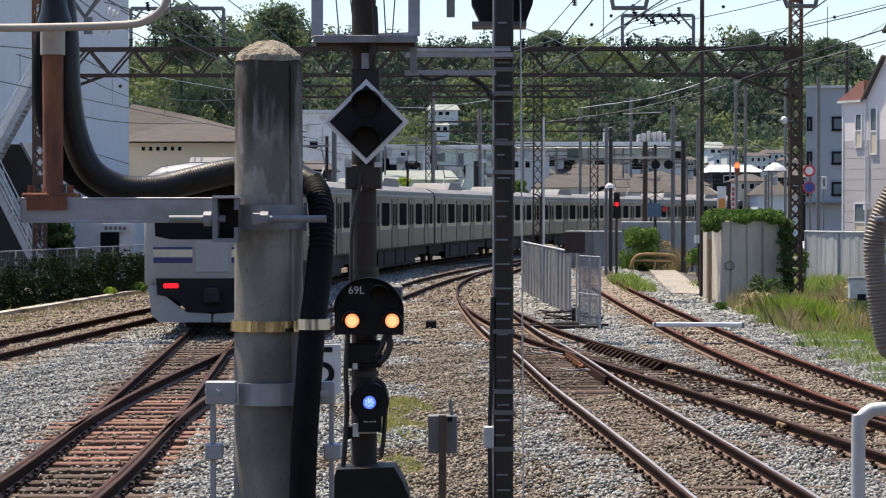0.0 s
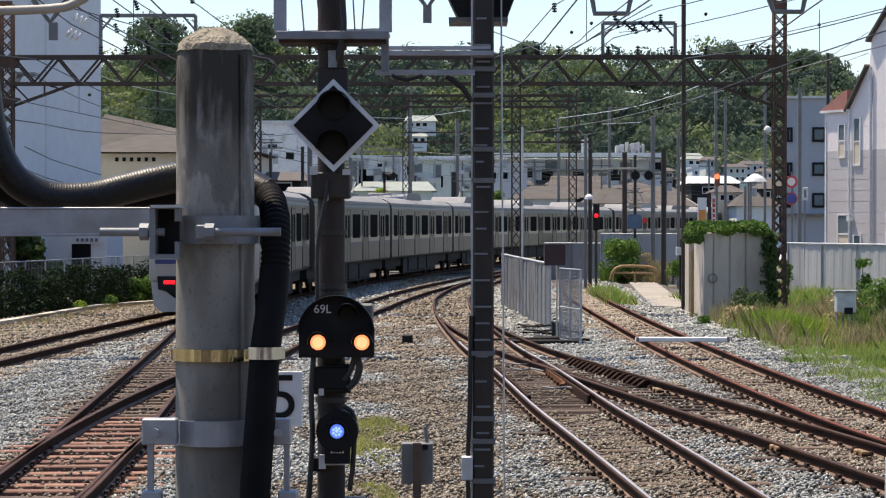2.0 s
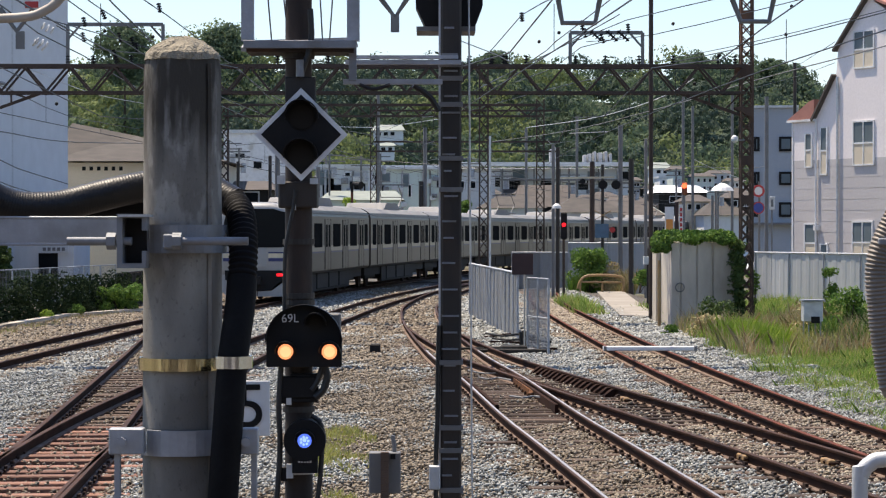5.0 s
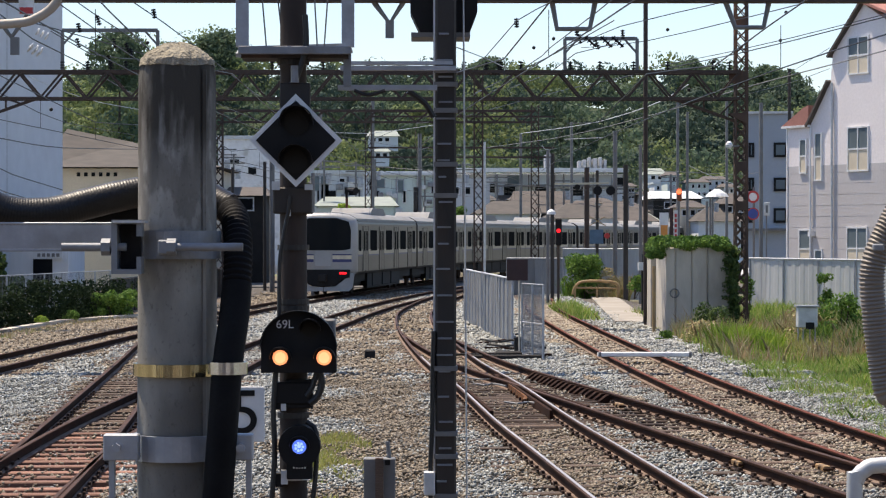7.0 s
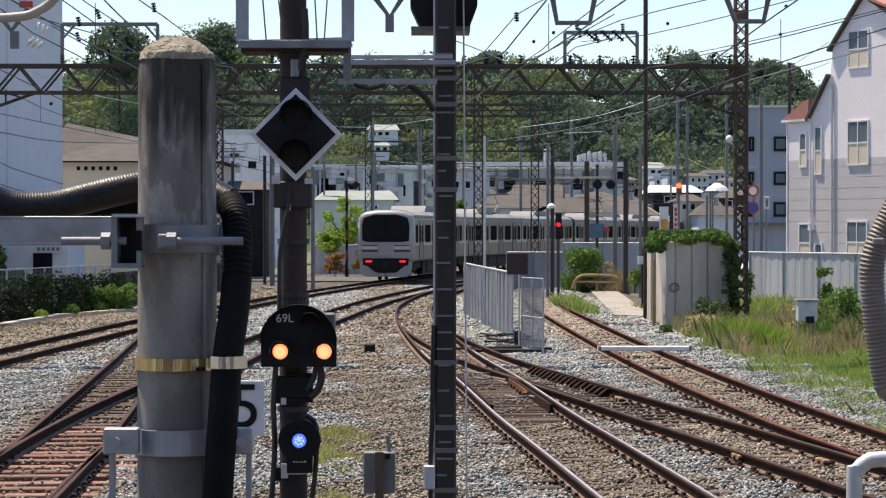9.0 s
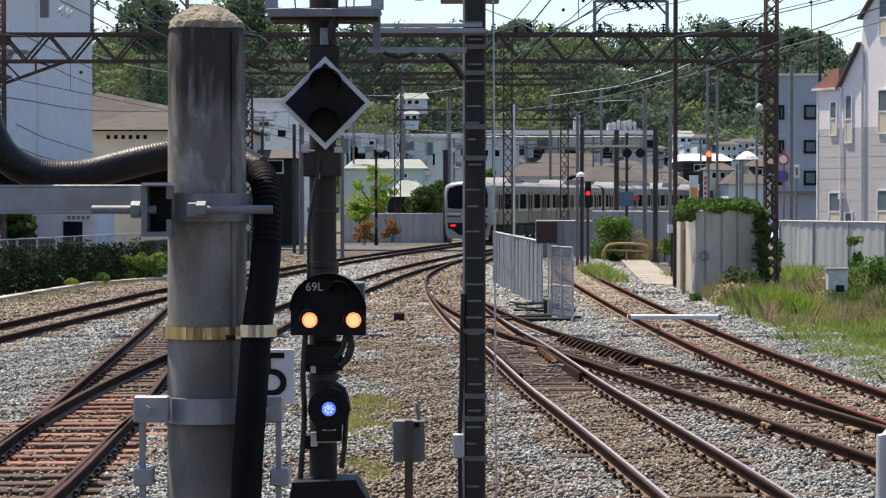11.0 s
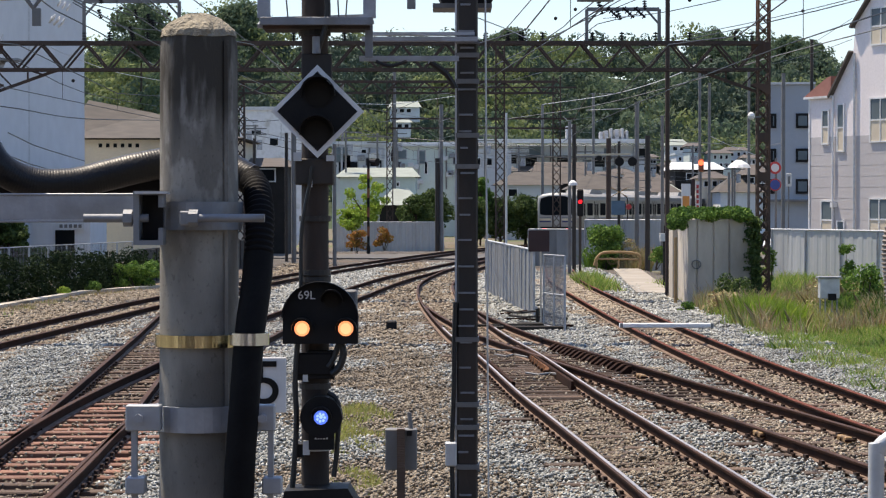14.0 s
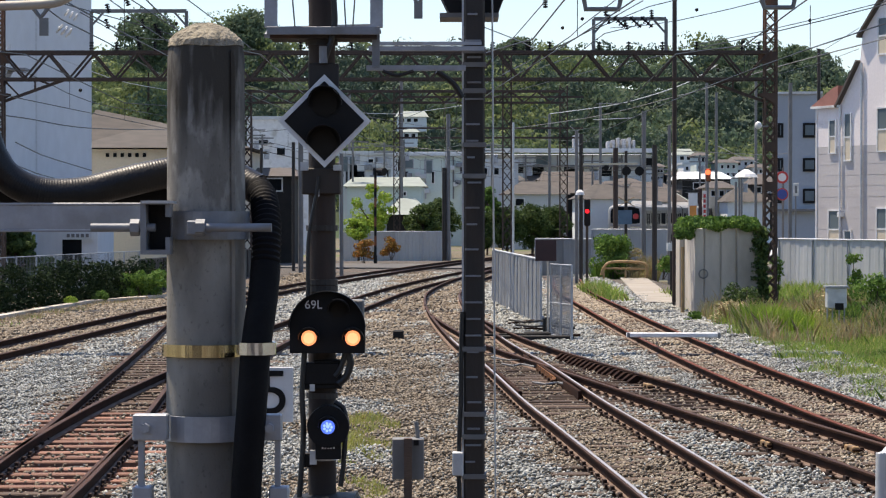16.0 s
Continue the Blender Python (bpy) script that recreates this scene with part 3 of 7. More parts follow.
def off_rails(x, y, gap=0.105):
    """Away from the feet of all rails."""
    free = np.ones(len(x), bool)
    for line, _, _ in LINES.values():
        pts = smooth_line([(a, b, 0) for a, b in line], 1.5)
        ys, xs = np.array([p.y for p in pts]), np.array([p.x for p in pts])
        off = np.abs(x - np.interp(y, ys, xs))
        free &= ~((np.abs(off - GAUGE / 2 - 0.033) < gap) & (y > ys[0]) & (y < ys[-1]))
    return free


def open_sleepers(x, y):
    """Where the timbers lie bare."""
    rng = np.random.default_rng(4)
    bare = between("crossover", 0.85)(x, y) & (y < 47)
    thin = (between("branch", 1.0)(x, y) & (y < 40)) | (between("siding", 1.0)(x, y) & (y > 28))
    roll = rng.random(len(x))
    frog = (y > 34.5) & (y < 46) & (x > np.interp(y, [34, 46], [0.9, 0.1])) & (x < np.interp(y, [34, 46], [4.3, 2.4]))
    return (~(bare | thin) | (roll < 0.12) | (~bare & (roll < 0.72))) & (~frog | (roll < 0.22))


def in_sight(x, y):
    """The wedge of ground before the platform's end."""
    return np.abs(x) < 0.205 * y + 0.6


NEAR_BED = (("ballast_stones", M_stone, lambda x, y: grey_zone(x, y) & ~beige_zone(x, y), "loose pale grey crushed stone between the tracks"),
            ("stained_ballast_stones", M_brownstone, lambda x, y: ~grey_zone(x, y) & ~beige_zone(x, y), "rust-brown crushed stone lying between the rails"),
            ("dusty_ballast_stones", M_beigestone, beige_zone, "dusty beige ballast stones along a siding"))
for word, m, zone, words in NEAR_BED:
    stones(word, 260000, -9.5, 8.0, 19, 46, 0.0235, m, words, 1.2, -0.178, keep=lambda x, y: in_sight(x, y) & zone(x, y) & open_sleepers(x, y) & off_rails(x, y))
    stones(word, 75000, -9.5, 8.0, 46, 64, 0.036, m, words, 1.0, -0.185, keep=lambda x, y: zone(x, y) & open_sleepers(x, y) & off_rails(x, y))
stones("dusty_ballast_stones", 30000, 3, 7.0, 64, 96, 0.045, M_beigestone, "dusty beige ballast stones along a siding", 1.0, -0.19, keep=lambda x, y: beige_zone(x, y) & off_rails(x, y))

stones("far_ballast_stones", 70000, -10.5, 7.0, 62, 118, 0.06, M_stone, "pale grey ballast stones further along the line", 1.1, -0.2, keep=lambda x, y: grey_zone(x, y) & ~beige_zone(x, y) & (x > np.interp(y, [62, 76, 90, 118], [-8.9, -7.8, -7.0, -4.0])))
stones("far_stained_ballast_stones", 50000, -10.5, 7.0, 62, 118, 0.06, M_brownstone, "rust-brown ballast stones further along the line", 1.1, -0.2, keep=lambda x, y: ~grey_zone(x, y))
stones("side_ballast_stones", 45000, -13, -8.0, 30, 95, 0.05, M_brownstone, "brown stones beside the outer track", 1.1, -0.2)


# ---- train ----
M_palestripe = mat("pale_waist_stripe", (0.34, 0.31, 0.25), (0.29, 0.26, 0.21), 0.4, bump=0)


def car_section():
    return [(-1.475, 1.05), (-1.475, 3.15), (-1.40, 3.38), (-1.1, 3.55), (-0.5, 3.64), (0.5, 3.64), (1.1, 3.55), (1.40, 3.38), (1.475, 3.15), (1.475, 1.05), (1.38, 0.95), (-1.38, 0.95)]


def train_car(end):
    """One 19.5 m car; its middle is the origin and its rear looks along -y."""
    car = thing("train_car", (0, 0, 0), "rear car of a stainless commuter train with red tail lamps" if end else "stainless commuter train car with dark windows on the rails", "train car", "cars of the departing train")
    y0, y1 = (-9.35, 9.75) if end else (-9.75, 9.75)
    part("body", prism(bmesh.new(), car_section(), y1 - y0, pose(0, y0, 0)), M_trainbody, car)
    roof = bmesh.new()
    prism(roof, [(-1.42, 3.385), (-1.1, 3.57), (-0.5, 3.66), (0.5, 3.66), (1.1, 3.57), (1.42, 3.385), (1.0, 3.45), (-1.0, 3.45)], y1 - y0 - 0.02, pose(0, y0 + 0.01, 0))
    for sx in (-1, 1):
        box(roof, sx * 1.44 - 0.035, sx * 1.44 + 0.035, y0, y1, 3.27, 3.32)
    part("roof", roof, M_roof, car)
    ac = bmesh.new()
    prism(ac, [(-2.5, 3.6), (-1.9, 3.86), (-1.6, 3.93), (1.6, 3.93), (1.9, 3.86), (2.5, 3.6)], 1.9, Matrix.Rotation(radians(90), 4, "Z") @ pose(0, -0.95, 0))
    part("air_conditioner", ac, M_roof, car, "low sloping-ended roof air conditioner")
    for sx in (-1, 1):
        x = sx * 1.475
        part("stripe", bx(x - 0.006, x + 0.006, y0 + 0.05, y1 - 0.05, 1.80, 2.02), M_palestripe, car, "pale stripe")
        part("stripe", bx(x - 0.007, x + 0.007, y0 + 0.05, y1 - 0.05, 1.735, 1.79), M_bluestripe, car, "navy stripe")
        for yd in (-7.2, -2.4, 2.4, 7.2):
            bm = bmesh.new()
            box(bm, x - 0.02, x + 0.02, yd - 0.69, yd - 0.012, 1.08, 3.02)
            box(bm, x - 0.02, x + 0.02, yd + 0.012, yd + 0.69, 1.08, 3.02)
            door = part("door", bm, M_trainbody, car)
            for k in (-0.73, 0, 0.73):
                w = 0.035 if k else 0.012
                part("door_seal", bx(x - 0.022, x + 0.022, yd + k - w, yd + k + w, 1.06, 3.05), M_under, door, "black rubber seal")
            for k in (-1, 1):
                part("pane", bx(x - 0.026, x + 0.026, yd + k * 0.345 - 0.22, yd + k * 0.345 + 0.22, 1.95, 2.85, bevel=0.02), M_trainglass, door, "dark door window")
        for yw, half in ((-4.8, 0.95), (0, 0.95), (4.8, 0.95), (8.75, 0.45), (-8.75, 0.3 if end else 0.45)):
            part("window", bx(x - 0.022, x + 0.022, yw - half, yw + half, 1.95, 2.88, bevel=0.02), M_trainglass, car, "dark side window")
    eq = bmesh.new()
    for ya, yb in ((-3.9, -1.2), (-0.8, 1.6), (2.0, 4.0)):
        box(eq, -1.3, 1.3, ya, yb, 0.32, 0.96, bevel=0.04)
    part("underfloor_gear", eq, M_under, car)
    part("underframe", bx(-1.15, 1.15, y0 + 0.2, y1 - 0.2, 0.58, 0.95), M_under, car)
    for sx in (-1, 1):
        part("equipment_skirt", bx(sx * 1.22 - 0.03, sx * 1.22 + 0.03, -5.2, 5.2, 0.24, 0.93, bevel=0.02), M_under, car, "black underfloor equipment cover")
    for yb in (-6.9, 6.9):
        bm = bmesh.new()
        for sx in (-1, 1):
            box(bm, sx * 0.92 - 0.07, sx * 0.92 + 0.07, yb - 1.45, yb + 1.45, 0.42, 0.68, bevel=0.03)
        box(bm, -0.9, 0.9, yb - 0.3, yb + 0.3, 0.5, 0.95)
        bogie = part("bogie", bm, M_under, car)
        for dy in (-1.05, 1.05):
            w = bmesh.new()
            for sx in (-1, 1):
                rod(w, (sx * 0.53, yb + dy, 0.43), (sx * 0.66, yb + dy, 0.43), 0.43, n=18)
            rod(w, (-0.6, yb + dy, 0.43), (0.6, yb + dy, 0.43), 0.07)
            part("wheelset", w, M_plate, bogie, "steel wheels on an axle")
    part("coupling", bx(-0.25, 0.25, 9.7, 10.05, 0.75, 1.15), M_under, car)
    gang = bx(-0.55, 0.55, 9.74, 10.04, 1.1, 3.2, bevel=0.05)
    part("gangway", gang, M_under, car, "black bellows gangway")
    if end:
        # curved front cap
        bm = bmesh.new()
        sec = car_section()
        cx = 2.2
        rings = []
        for grow, dy in ((1.0, 0), (0.985, -0.18), (0.93, -0.32), (0.86, -0.38)):
            rings.append([bm.verts.new((x * grow, y0 + dy, cx + (z - cx) * grow)) for x, z in sec])
        for a, b in zip(rings, rings[1:]):
            for k in range(len(sec)):
                bm.faces.new((a[k], a[(k + 1) % len(sec)], b[(k + 1) % len(sec)], b[k]))
        bm.faces.new(rings[-1])
        front = part("front", bm, M_trainface, car, "white moulded front", smooth=True)
        yf = y0 - 0.385
        part("windscreen", prism(bmesh.new(), [(-1.22, 2.06), (-1.24, 2.85), (-1.14, 3.24), (-0.6, 3.40), (0.6, 3.40), (1.14, 3.24), (1.24, 2.85), (1.22, 2.06), (0.9, 1.99), (-0.9, 1.99)], 0.08, pose(0, yf - 0.012, 0)), M_glass, front, "wide black windscreen")
        part("end_door", bx(-0.36, 0.36, yf - 0.02, yf + 0.05, 1.28, 1.96, bevel=0.01), M_trainface, front)
        for sx in (-1, 1):
            part("front_stripe", bx(sx * 0.84 - 0.42, sx * 0.84 + 0.42, yf - 0.006, yf + 0.05, 1.775, 1.825), M_bluestripe, front, "navy stripe")
            part("front_stripe", bx(sx * 0.84 - 0.42, sx * 0.84 + 0.42, yf - 0.006, yf + 0.05, 1.48, 1.60), M_bluestripe, front, "navy stripe")
            part("front_stripe", bx(sx * 0.84 - 0.42, sx * 0.84 + 0.42, yf - 0.005, yf + 0.05, 1.605, 1.77), M_cream, front, "cream stripe")
            part("tail_lamp", bx(sx * 0.88 - 0.16, sx * 0.88 + 0.16, yf - 0.05, yf + 0.05, 0.94, 1.04, bevel=0.02), M_redglow, front, "glowing red tail lamp")
            # snow plough skirt
            part("skirt", prism(bmesh.new(), [(sx * 1.38, 1.0), (sx * 1.30, 0.36), (sx * 1.12, 0.2), (sx * 0.02, 0.2), (sx * 0.02, 0.38), (sx * 0.55, 0.42), (sx * 0.95, 0.72), (sx * 1.1, 1.0)][::sx], 0.1, pose(0, yf + 0.02, 0)), M_trainface, front)
        part("lamp_panel", prism(bmesh.new(), [(-1.20, 1.15), (-1.18, 0.80), (-0.80, 0.72), (-0.5, 0.42), (0.5, 0.42), (0.80, 0.72), (1.18, 0.80), (1.20, 1.15)], 0.1, pose(0, yf - 0.02, 0)), M_black, front, "black lower front panel")
        part("coupler", bx(-0.16, 0.16, yf - 0.25, yf + 0.2, 0.62, 0.95, bevel=0.03), M_under, front)
    return car


LINE_PTS = smooth_line([(x, y, 0) for x, y in TRAIN_LINE], 0.5)
LINE_S = np.concatenate([[0], np.cumsum([(b - a).length for a, b in zip(LINE_PTS, LINE_PTS[1:])])])


def on_line(s):
    return Vector([float(np.interp(s, LINE_S, [p[i] for p in LINE_PTS])) for i in range(3)])


def rear_at(t):
    """How far along its line the train's rear end is at t seconds."""
    return 44.3 + 6.58 * t + 0.171 * t * t


def car_pose(i, t):
    s = rear_at(t) + 10.0 + 20.0 * i
    a, b = on_line(s - 6.9), on_line(s + 6.9)
    m = (a + b) / 2
    d = b - a
    return pose(m.x, m.y, 0.0, 0, 0, math.degrees(math.atan2(-d.x, d.y)))


end_car, mid_car = train_car(True), train_car(False)
CARS = [end_car, mid_car]
for i in range(2, 14):
    CARS.append(copy_thing(mid_car, car_pose(i, 0)))
# collector on some roofs
for i in (1, 3, 6, 9):
    base = part("pantograph", bx(-0.55, 0.55, 4.4, 6.8, 3.69, 3.75), M_greymast, CARS[i], "raised grey current collector")
    for sx in (-1, 1):
        part("lower_arm", bar(bmesh.new(), (sx * 0.5, 5.0, 3.74), (sx * 0.55, 6.2, 4.3), 0.05), M_greymast, base)
        part("upper_arm", bar(bmesh.new(), (sx * 0.55, 6.2, 4.3), (sx * 0.5, 5.2, 4.9), 0.04), M_greymast, base)
    part("head", bar(bmesh.new(), (-0.8, 5.2, 4.92), (0.8, 5.2, 4.92), 0.07), M_greymast, base)
    part("knee_bar", bar(bmesh.new(), (-0.55, 6.2, 4.3), (0.55, 6.2, 4.3), 0.04), M_greymast, base)


# ---- concrete pole with its brackets and hose ----
PX, PY = -1.079, 10.5
TOPZ = 3.395


def lathe(bm, x, y, rings, n=28, wobble=0.0):
    """A turned body: rings of (z, radius)."""
    made = []
    for z, r in rings:
        made.append([bm.verts.new((x + math.cos(a) * r * (1 + random.uniform(-wobble, wobble)), y + math.sin(a) * r * (1 + random.uniform(-wobble, wobble)), z + random.uniform(-wobble, wobble) * 0.15)) for a in (2 * math.pi * k / n for k in range(n))])
    for a, b in zip(made, made[1:]):
        for k in range(n):
            bm.faces.new((a[k], a[(k + 1) % n], b[(k + 1) % n], b[k]))
    bm.faces.new(made[0][::-1])
    bm.faces.new(made[-1])
    return bm


def ring_band(x, y, z0, z1, r, n=32, w=0.012):
    bm = bmesh.new()
    v = []
    for rr, z in ((r, z0), (r + w, z0), (r + w, z1), (r, z1)):
        v.append([bm.verts.new((x + math.cos(a) * rr, y + math.sin(a) * rr, z)) for a in (2 * math.pi * k / n for k in range(n))])
    for j in range(4):
        for k in range(n):
            bm.faces.new((v[j][k], v[j][(k + 1) % n], v[(j + 1) % 4][(k + 1) % n], v[(j + 1) % 4][k]))
    return bm


pole = thing("concrete_pole", (0, 0, 0), "weathered grey concrete pole with a crumbling domed top, standing in ballast", "pole")
shaft = lathe(bmesh.new(), PX, PY, [(-0.5, 0.186), (0.6, 0.182), (1.6, 0.178), (2.4, 0.1745), (TOPZ - 0.05, 0.171), (TOPZ + 0.004, 0.164)])
part("shaft", shaft, M_concrete, pole, smooth=True)
part("seam", bx(PX + 0.124, PX + 0.140, PY - 0.131, PY - 0.115, -0.4, TOPZ - 0.02), M_concrete, pole, "raised mould seam")
cap = bmesh.new()
rng_cap = [(0.0, 0.169), (0.03, 0.162), (0.055, 0.135), (0.08, 0.10), (0.098, 0.06), (0.106, 0.012)]
lathe(cap, PX, PY, [(TOPZ + 0.0 + a, r) for a, r in rng_cap], 40, 0.035)
part("cap", cap, M_moss, pole, "crumbled yellowish concrete dome", smooth=False)

# steel strap round pole and hose
hose_pts = smooth_line([(-0.873, 10.78, 2.771), (-0.830, 10.60, 2.712), (-0.807, 10.46, 2.576), (-0.814, 10.37, 2.331), (-0.841, 10.30, 2.088), (-0.857, 10.27, 1.849),
                        (-0.874, 10.26, 1.606), (-0.886, 10.26, 1.363), (-0.894, 10.27, 0.926), (-0.894, 10.3, -0.3)], 0.0045)


def corrugated(pts, r, pitch=0.021, deep=0.0030):
    s, rad = 0.0, []
    for i, p in enumerate(pts):
        if i:
            s += (p - pts[i - 1]).length
        rad.append(r + deep * math.sin(2 * math.pi * s / pitch))
    return tube(pts, rad, 16)


hose = thing("cable_hose", (0, 0, 0), "thick black corrugated cable hose strapped down a concrete pole", "hose")
cut = next(i for i, p in enumerate(hose_pts) if p.z < 2.440)
part("hose_bend", corrugated(hose_pts[:cut + 1], 0.062, 0.026, 0.0038), M_sleeve, hose, smooth=True)
part("hose_drop", tube(hose_pts[cut::10], 0.066, 18), M_sleeve, hose, "smooth black sleeve", smooth=True)
hose_left = smooth_line([(-2.165, 10.62, 3.812), (-2.130, 10.60, 3.525), (-2.118, 10.58, 3.275), (-2.085, 10.6, 3.038), (-2.007, 10.62, 2.851), (-1.865, 10.66, 2.761), (-1.676, 10.7, 2.753),
                         (-1.513, 10.76, 2.793), (-1.367, 10.8, 2.829), (-1.219, 10.84, 2.851), (-1.013, 10.84, 2.835), (-0.873, 10.78, 2.771)], 0.0045)
part("hose_loop", corrugated(hose_left, 0.071, 0.0135, 0.0008), M_rubber, hose, smooth=True)
hose_two = smooth_line([(-2.180, 10.66, 3.812), (-2.235, 10.70, 3.525), (-2.250, 10.72, 3.250), (-2.205, 10.75, 3.000), (-2.130, 10.80, 2.852), (-1.946, 10.84, 2.747), (-1.682, 10.88, 2.737), (-1.425, 10.9, 2.773), (-1.193, 10.92, 2.753)], 0.03)
part("inner_hose", tube(hose_two, 0.072, 16), M_sleeve, hose, smooth=True)

band = thing("steel_strap", (0, 0, 0), "bright stainless strap round a concrete pole and hose", "strap")
part("pole_band", ring_band(PX, PY, 2.032, 2.086, 0.1835), M_brass, band, "yellowish worn steel band with painted reflection bars")
hx = [p for p in hose_pts if abs(p.z - 2.074) < 0.02][0]
part("hose_band", ring_band(hx.x, hx.y, 2.048, 2.101, 0.074), M_strap, band, "bright steel band round the hose with painted reflection bars")

# upper clamp with long bolts
clamp = thing("pole_clamp", (0, 0, 0), "galvanised steel clamp with long threaded bolts on a concrete pole", "clamp")
part("clamp_band", ring_band(PX, PY, 2.546, 2.670, 0.1785, w=0.016), M_galvdark, clamp)
for xa, xb, ya, yb, za, zb in ((-1.334, -1.207, 10.22, 10.34, 2.699, 2.716), (-1.334, -1.207, 10.22, 10.34, 2.483, 2.503), (-1.334, -1.310, 10.22, 10.34, 2.503, 2.699),
                               (-1.310, -1.211, 10.33, 10.35, 2.503, 2.699), (-1.226, -1.207, 10.22, 10.34, 2.645, 2.699), (-1.226, -1.207, 10.22, 10.34, 2.503, 2.557)):
    part("channel_wall", bx(xa, xb, ya, yb, za, zb), M_galvdark, clamp)
# Black sheet in place of the shade inside the open channel.
part("channel_back", bx(-1.305, -1.216, 10.315, 10.328, 2.505, 2.697), M_black, clamp, "black sheet standing in for the shade inside the channel")
part("channel_lip", bx(-1.326, -1.190, 10.2, 10.34, 2.703, 2.713), M_galvpale, clamp)
for xa, xb in ((148, 262), (330, 468)):
    bm = rod(bmesh.new(), (-0.001 + (xa - 784) * 10.25 / 4200, 10.26, 2.599), ((xb - 784) * 10.25 / 4200, 10.26, 2.599), 0.018, n=12)
    bolt = part("bolt", bm, M_galvdark, clamp, smooth=True)
    nx = xa + 70 if xa < 200 else xa + 4
    part("nut", rod(bmesh.new(), ((nx - 784) * 10.25 / 4200, 10.26, 2.599), ((nx + 16 - 784) * 10.25 / 4200, 10.26, 2.599), 0.037, n=6), M_galvdark, bolt)
part("clamp_lug", bx(-1.138, -1.064, 10.24, 10.34, 2.567, 2.630, bevel=0.006), M_galvdark, clamp)

# arm that carries the rusty post
arm = thing("bracket_arm", (0, 0, 0), "long galvanised channel arm bolted to a concrete pole", "bracket")
part("web", bx(-2.313, -1.248, 10.380, 10.392, 2.591, 2.695), M_galv, arm)
part("top_flange", bx(-2.313, -1.248, 10.376, 10.46, 2.696, 2.707, bevel=0.003), M_galv, arm)
part("bottom_flange", bx(-2.313, -1.248, 10.376, 10.46, 2.579, 2.590, bevel=0.003), M_galv, arm)
part("end_plate", bx(-2.321, -2.314, 10.376, 10.46, 2.579, 2.707), M_galv, arm)
post = thing("rusty_post", (0, 0, 0), "short rust-brown pipe post with a beige collar on a steel arm", "post")
rx = -2.165
part("pipe", lathe(bmesh.new(), rx, 10.44, [(2.730, 0.058), (2.774, 0.050), (3.197, 0.052), (3.431, 0.053)]), M_rustpipe, post, smooth=True)
part("collar", lathe(bmesh.new(), rx, 10.44, [(3.426, 0.062), (3.546, 0.062)]), M_beige, post, "dull beige collar", smooth=True)
bm = bx(rx - 0.15, rx + 0.13, 10.38, 10.52, 2.702, 2.730, bevel=0.008)
for k in (-0.11, 0.09):
    rod(bm, (rx + k, 10.42, 2.725), (rx + k, 10.42, 2.769), 0.018, n=6)
box(bm, rx - 0.12, rx + 0.08, 10.36, 10.378, 2.645, 2.712)
part("base_plate", bm, M_rustpipe, post)
part("wrapping", lathe(bmesh.new(), rx + 0.0, 10.50, [(3.546, 0.055), (3.566, 0.09), (3.595, 0.085), (3.645, 0.07), (3.720, 0.06), (3.807, 0.06)], 22, 0.05), M_rubber, post, "black tape wrapping", smooth=True)
rail_pts = smooth_line([(-2.560, 10.3, 3.552), (-2.168, 10.3, 3.555), (-1.776, 10.3, 3.567), (-1.665, 10.3, 3.592), (-1.584, 10.3, 3.655), (-1.555, 10.3, 3.754)], 0.03)
loop_rail = part("curved_pipe", tube(rail_pts, 0.021, 10), M_beige, post, "thin beige curved pipe", smooth=True)

# lower clamp with hanging straps
low = thing("lower_clamp", (0, 0, 0), "pale galvanised band clamp with lugs low on a concrete pole", "clamp")
part("clamp_band", ring_band(PX, PY, 1.662, 1.774, 0.186, w=0.014), M_galv, low)
for xa, xb in ((222, 284), (425, 486)):
    lug = part("lug", bx((xa - 784) * 10.3 / 4200, (xb - 784) * 10.3 / 4200, 10.28, 10.36, 1.674, 1.787, bevel=0.005), M_galv, low)
    cxm = ((xa + (24 if xa < 300 else 40)) - 784) * 10.3 / 4200
    part("bolt_head", rod(bmesh.new(), (cxm, 10.25, 1.730), (cxm, 10.285, 1.730), 0.021, n=6), M_galv, lug)
for xa in (236, 478):
    xc = (xa - 784) * 10.3 / 4200
    leg = part("strap_leg", bx(xc - 0.012, xc + 0.012, 10.30, 10.345, 0.737, 1.679), M_galv, low)
    part("joint", bx(xc - 0.035, xc + 0.05, 10.27, 10.36, 1.399, 1.473, bevel=0.006), M_galv, leg)

# number plate of the stopping place
plate = thing("stop_marker", (0, 0, 0), "white square marker plate with a black five behind a pole", "sign")
part("plate", bx(-1.204, -0.860, 13.0, 13.02, 1.517, 1.820, bevel=0.003), M_white, plate)
text_part("5", 0.345, M_black, plate, pose(-0.966, 12.996, 1.669) @ UPRIGHT, "black numeral")
part("marker_post", rod(bmesh.new(), (-1.096, 13.05, -0.3), (-1.096, 13.05, 1.799), 0.03), M_galv, plate)

# ---- shunting signal on its mast ----
SX, SD = -0.923, 17.0
mast = thing("signal_mast", (0, 0, 0), "dark brown steel signal mast with cables and clamps", "mast")
bm = lathe(bmesh.new(), SX, SD + 0.12, [(-0.4, 0.102), (2.5, 0.098), (5.2, 0.094)], 20)
part("tube", bm, M_mast, mast, smooth=True)
for y in (62, 300, 392, 488, 500, 640, 690, 800):
    z = 2.65 + (370 - y) * 17 / 4200
    part("mast_band", ring_band(SX, SD + 0.12, z - 0.02, z + 0.02, 0.101, 20, 0.014), M_darksteel if y != 800 else M_galvpale, mast)
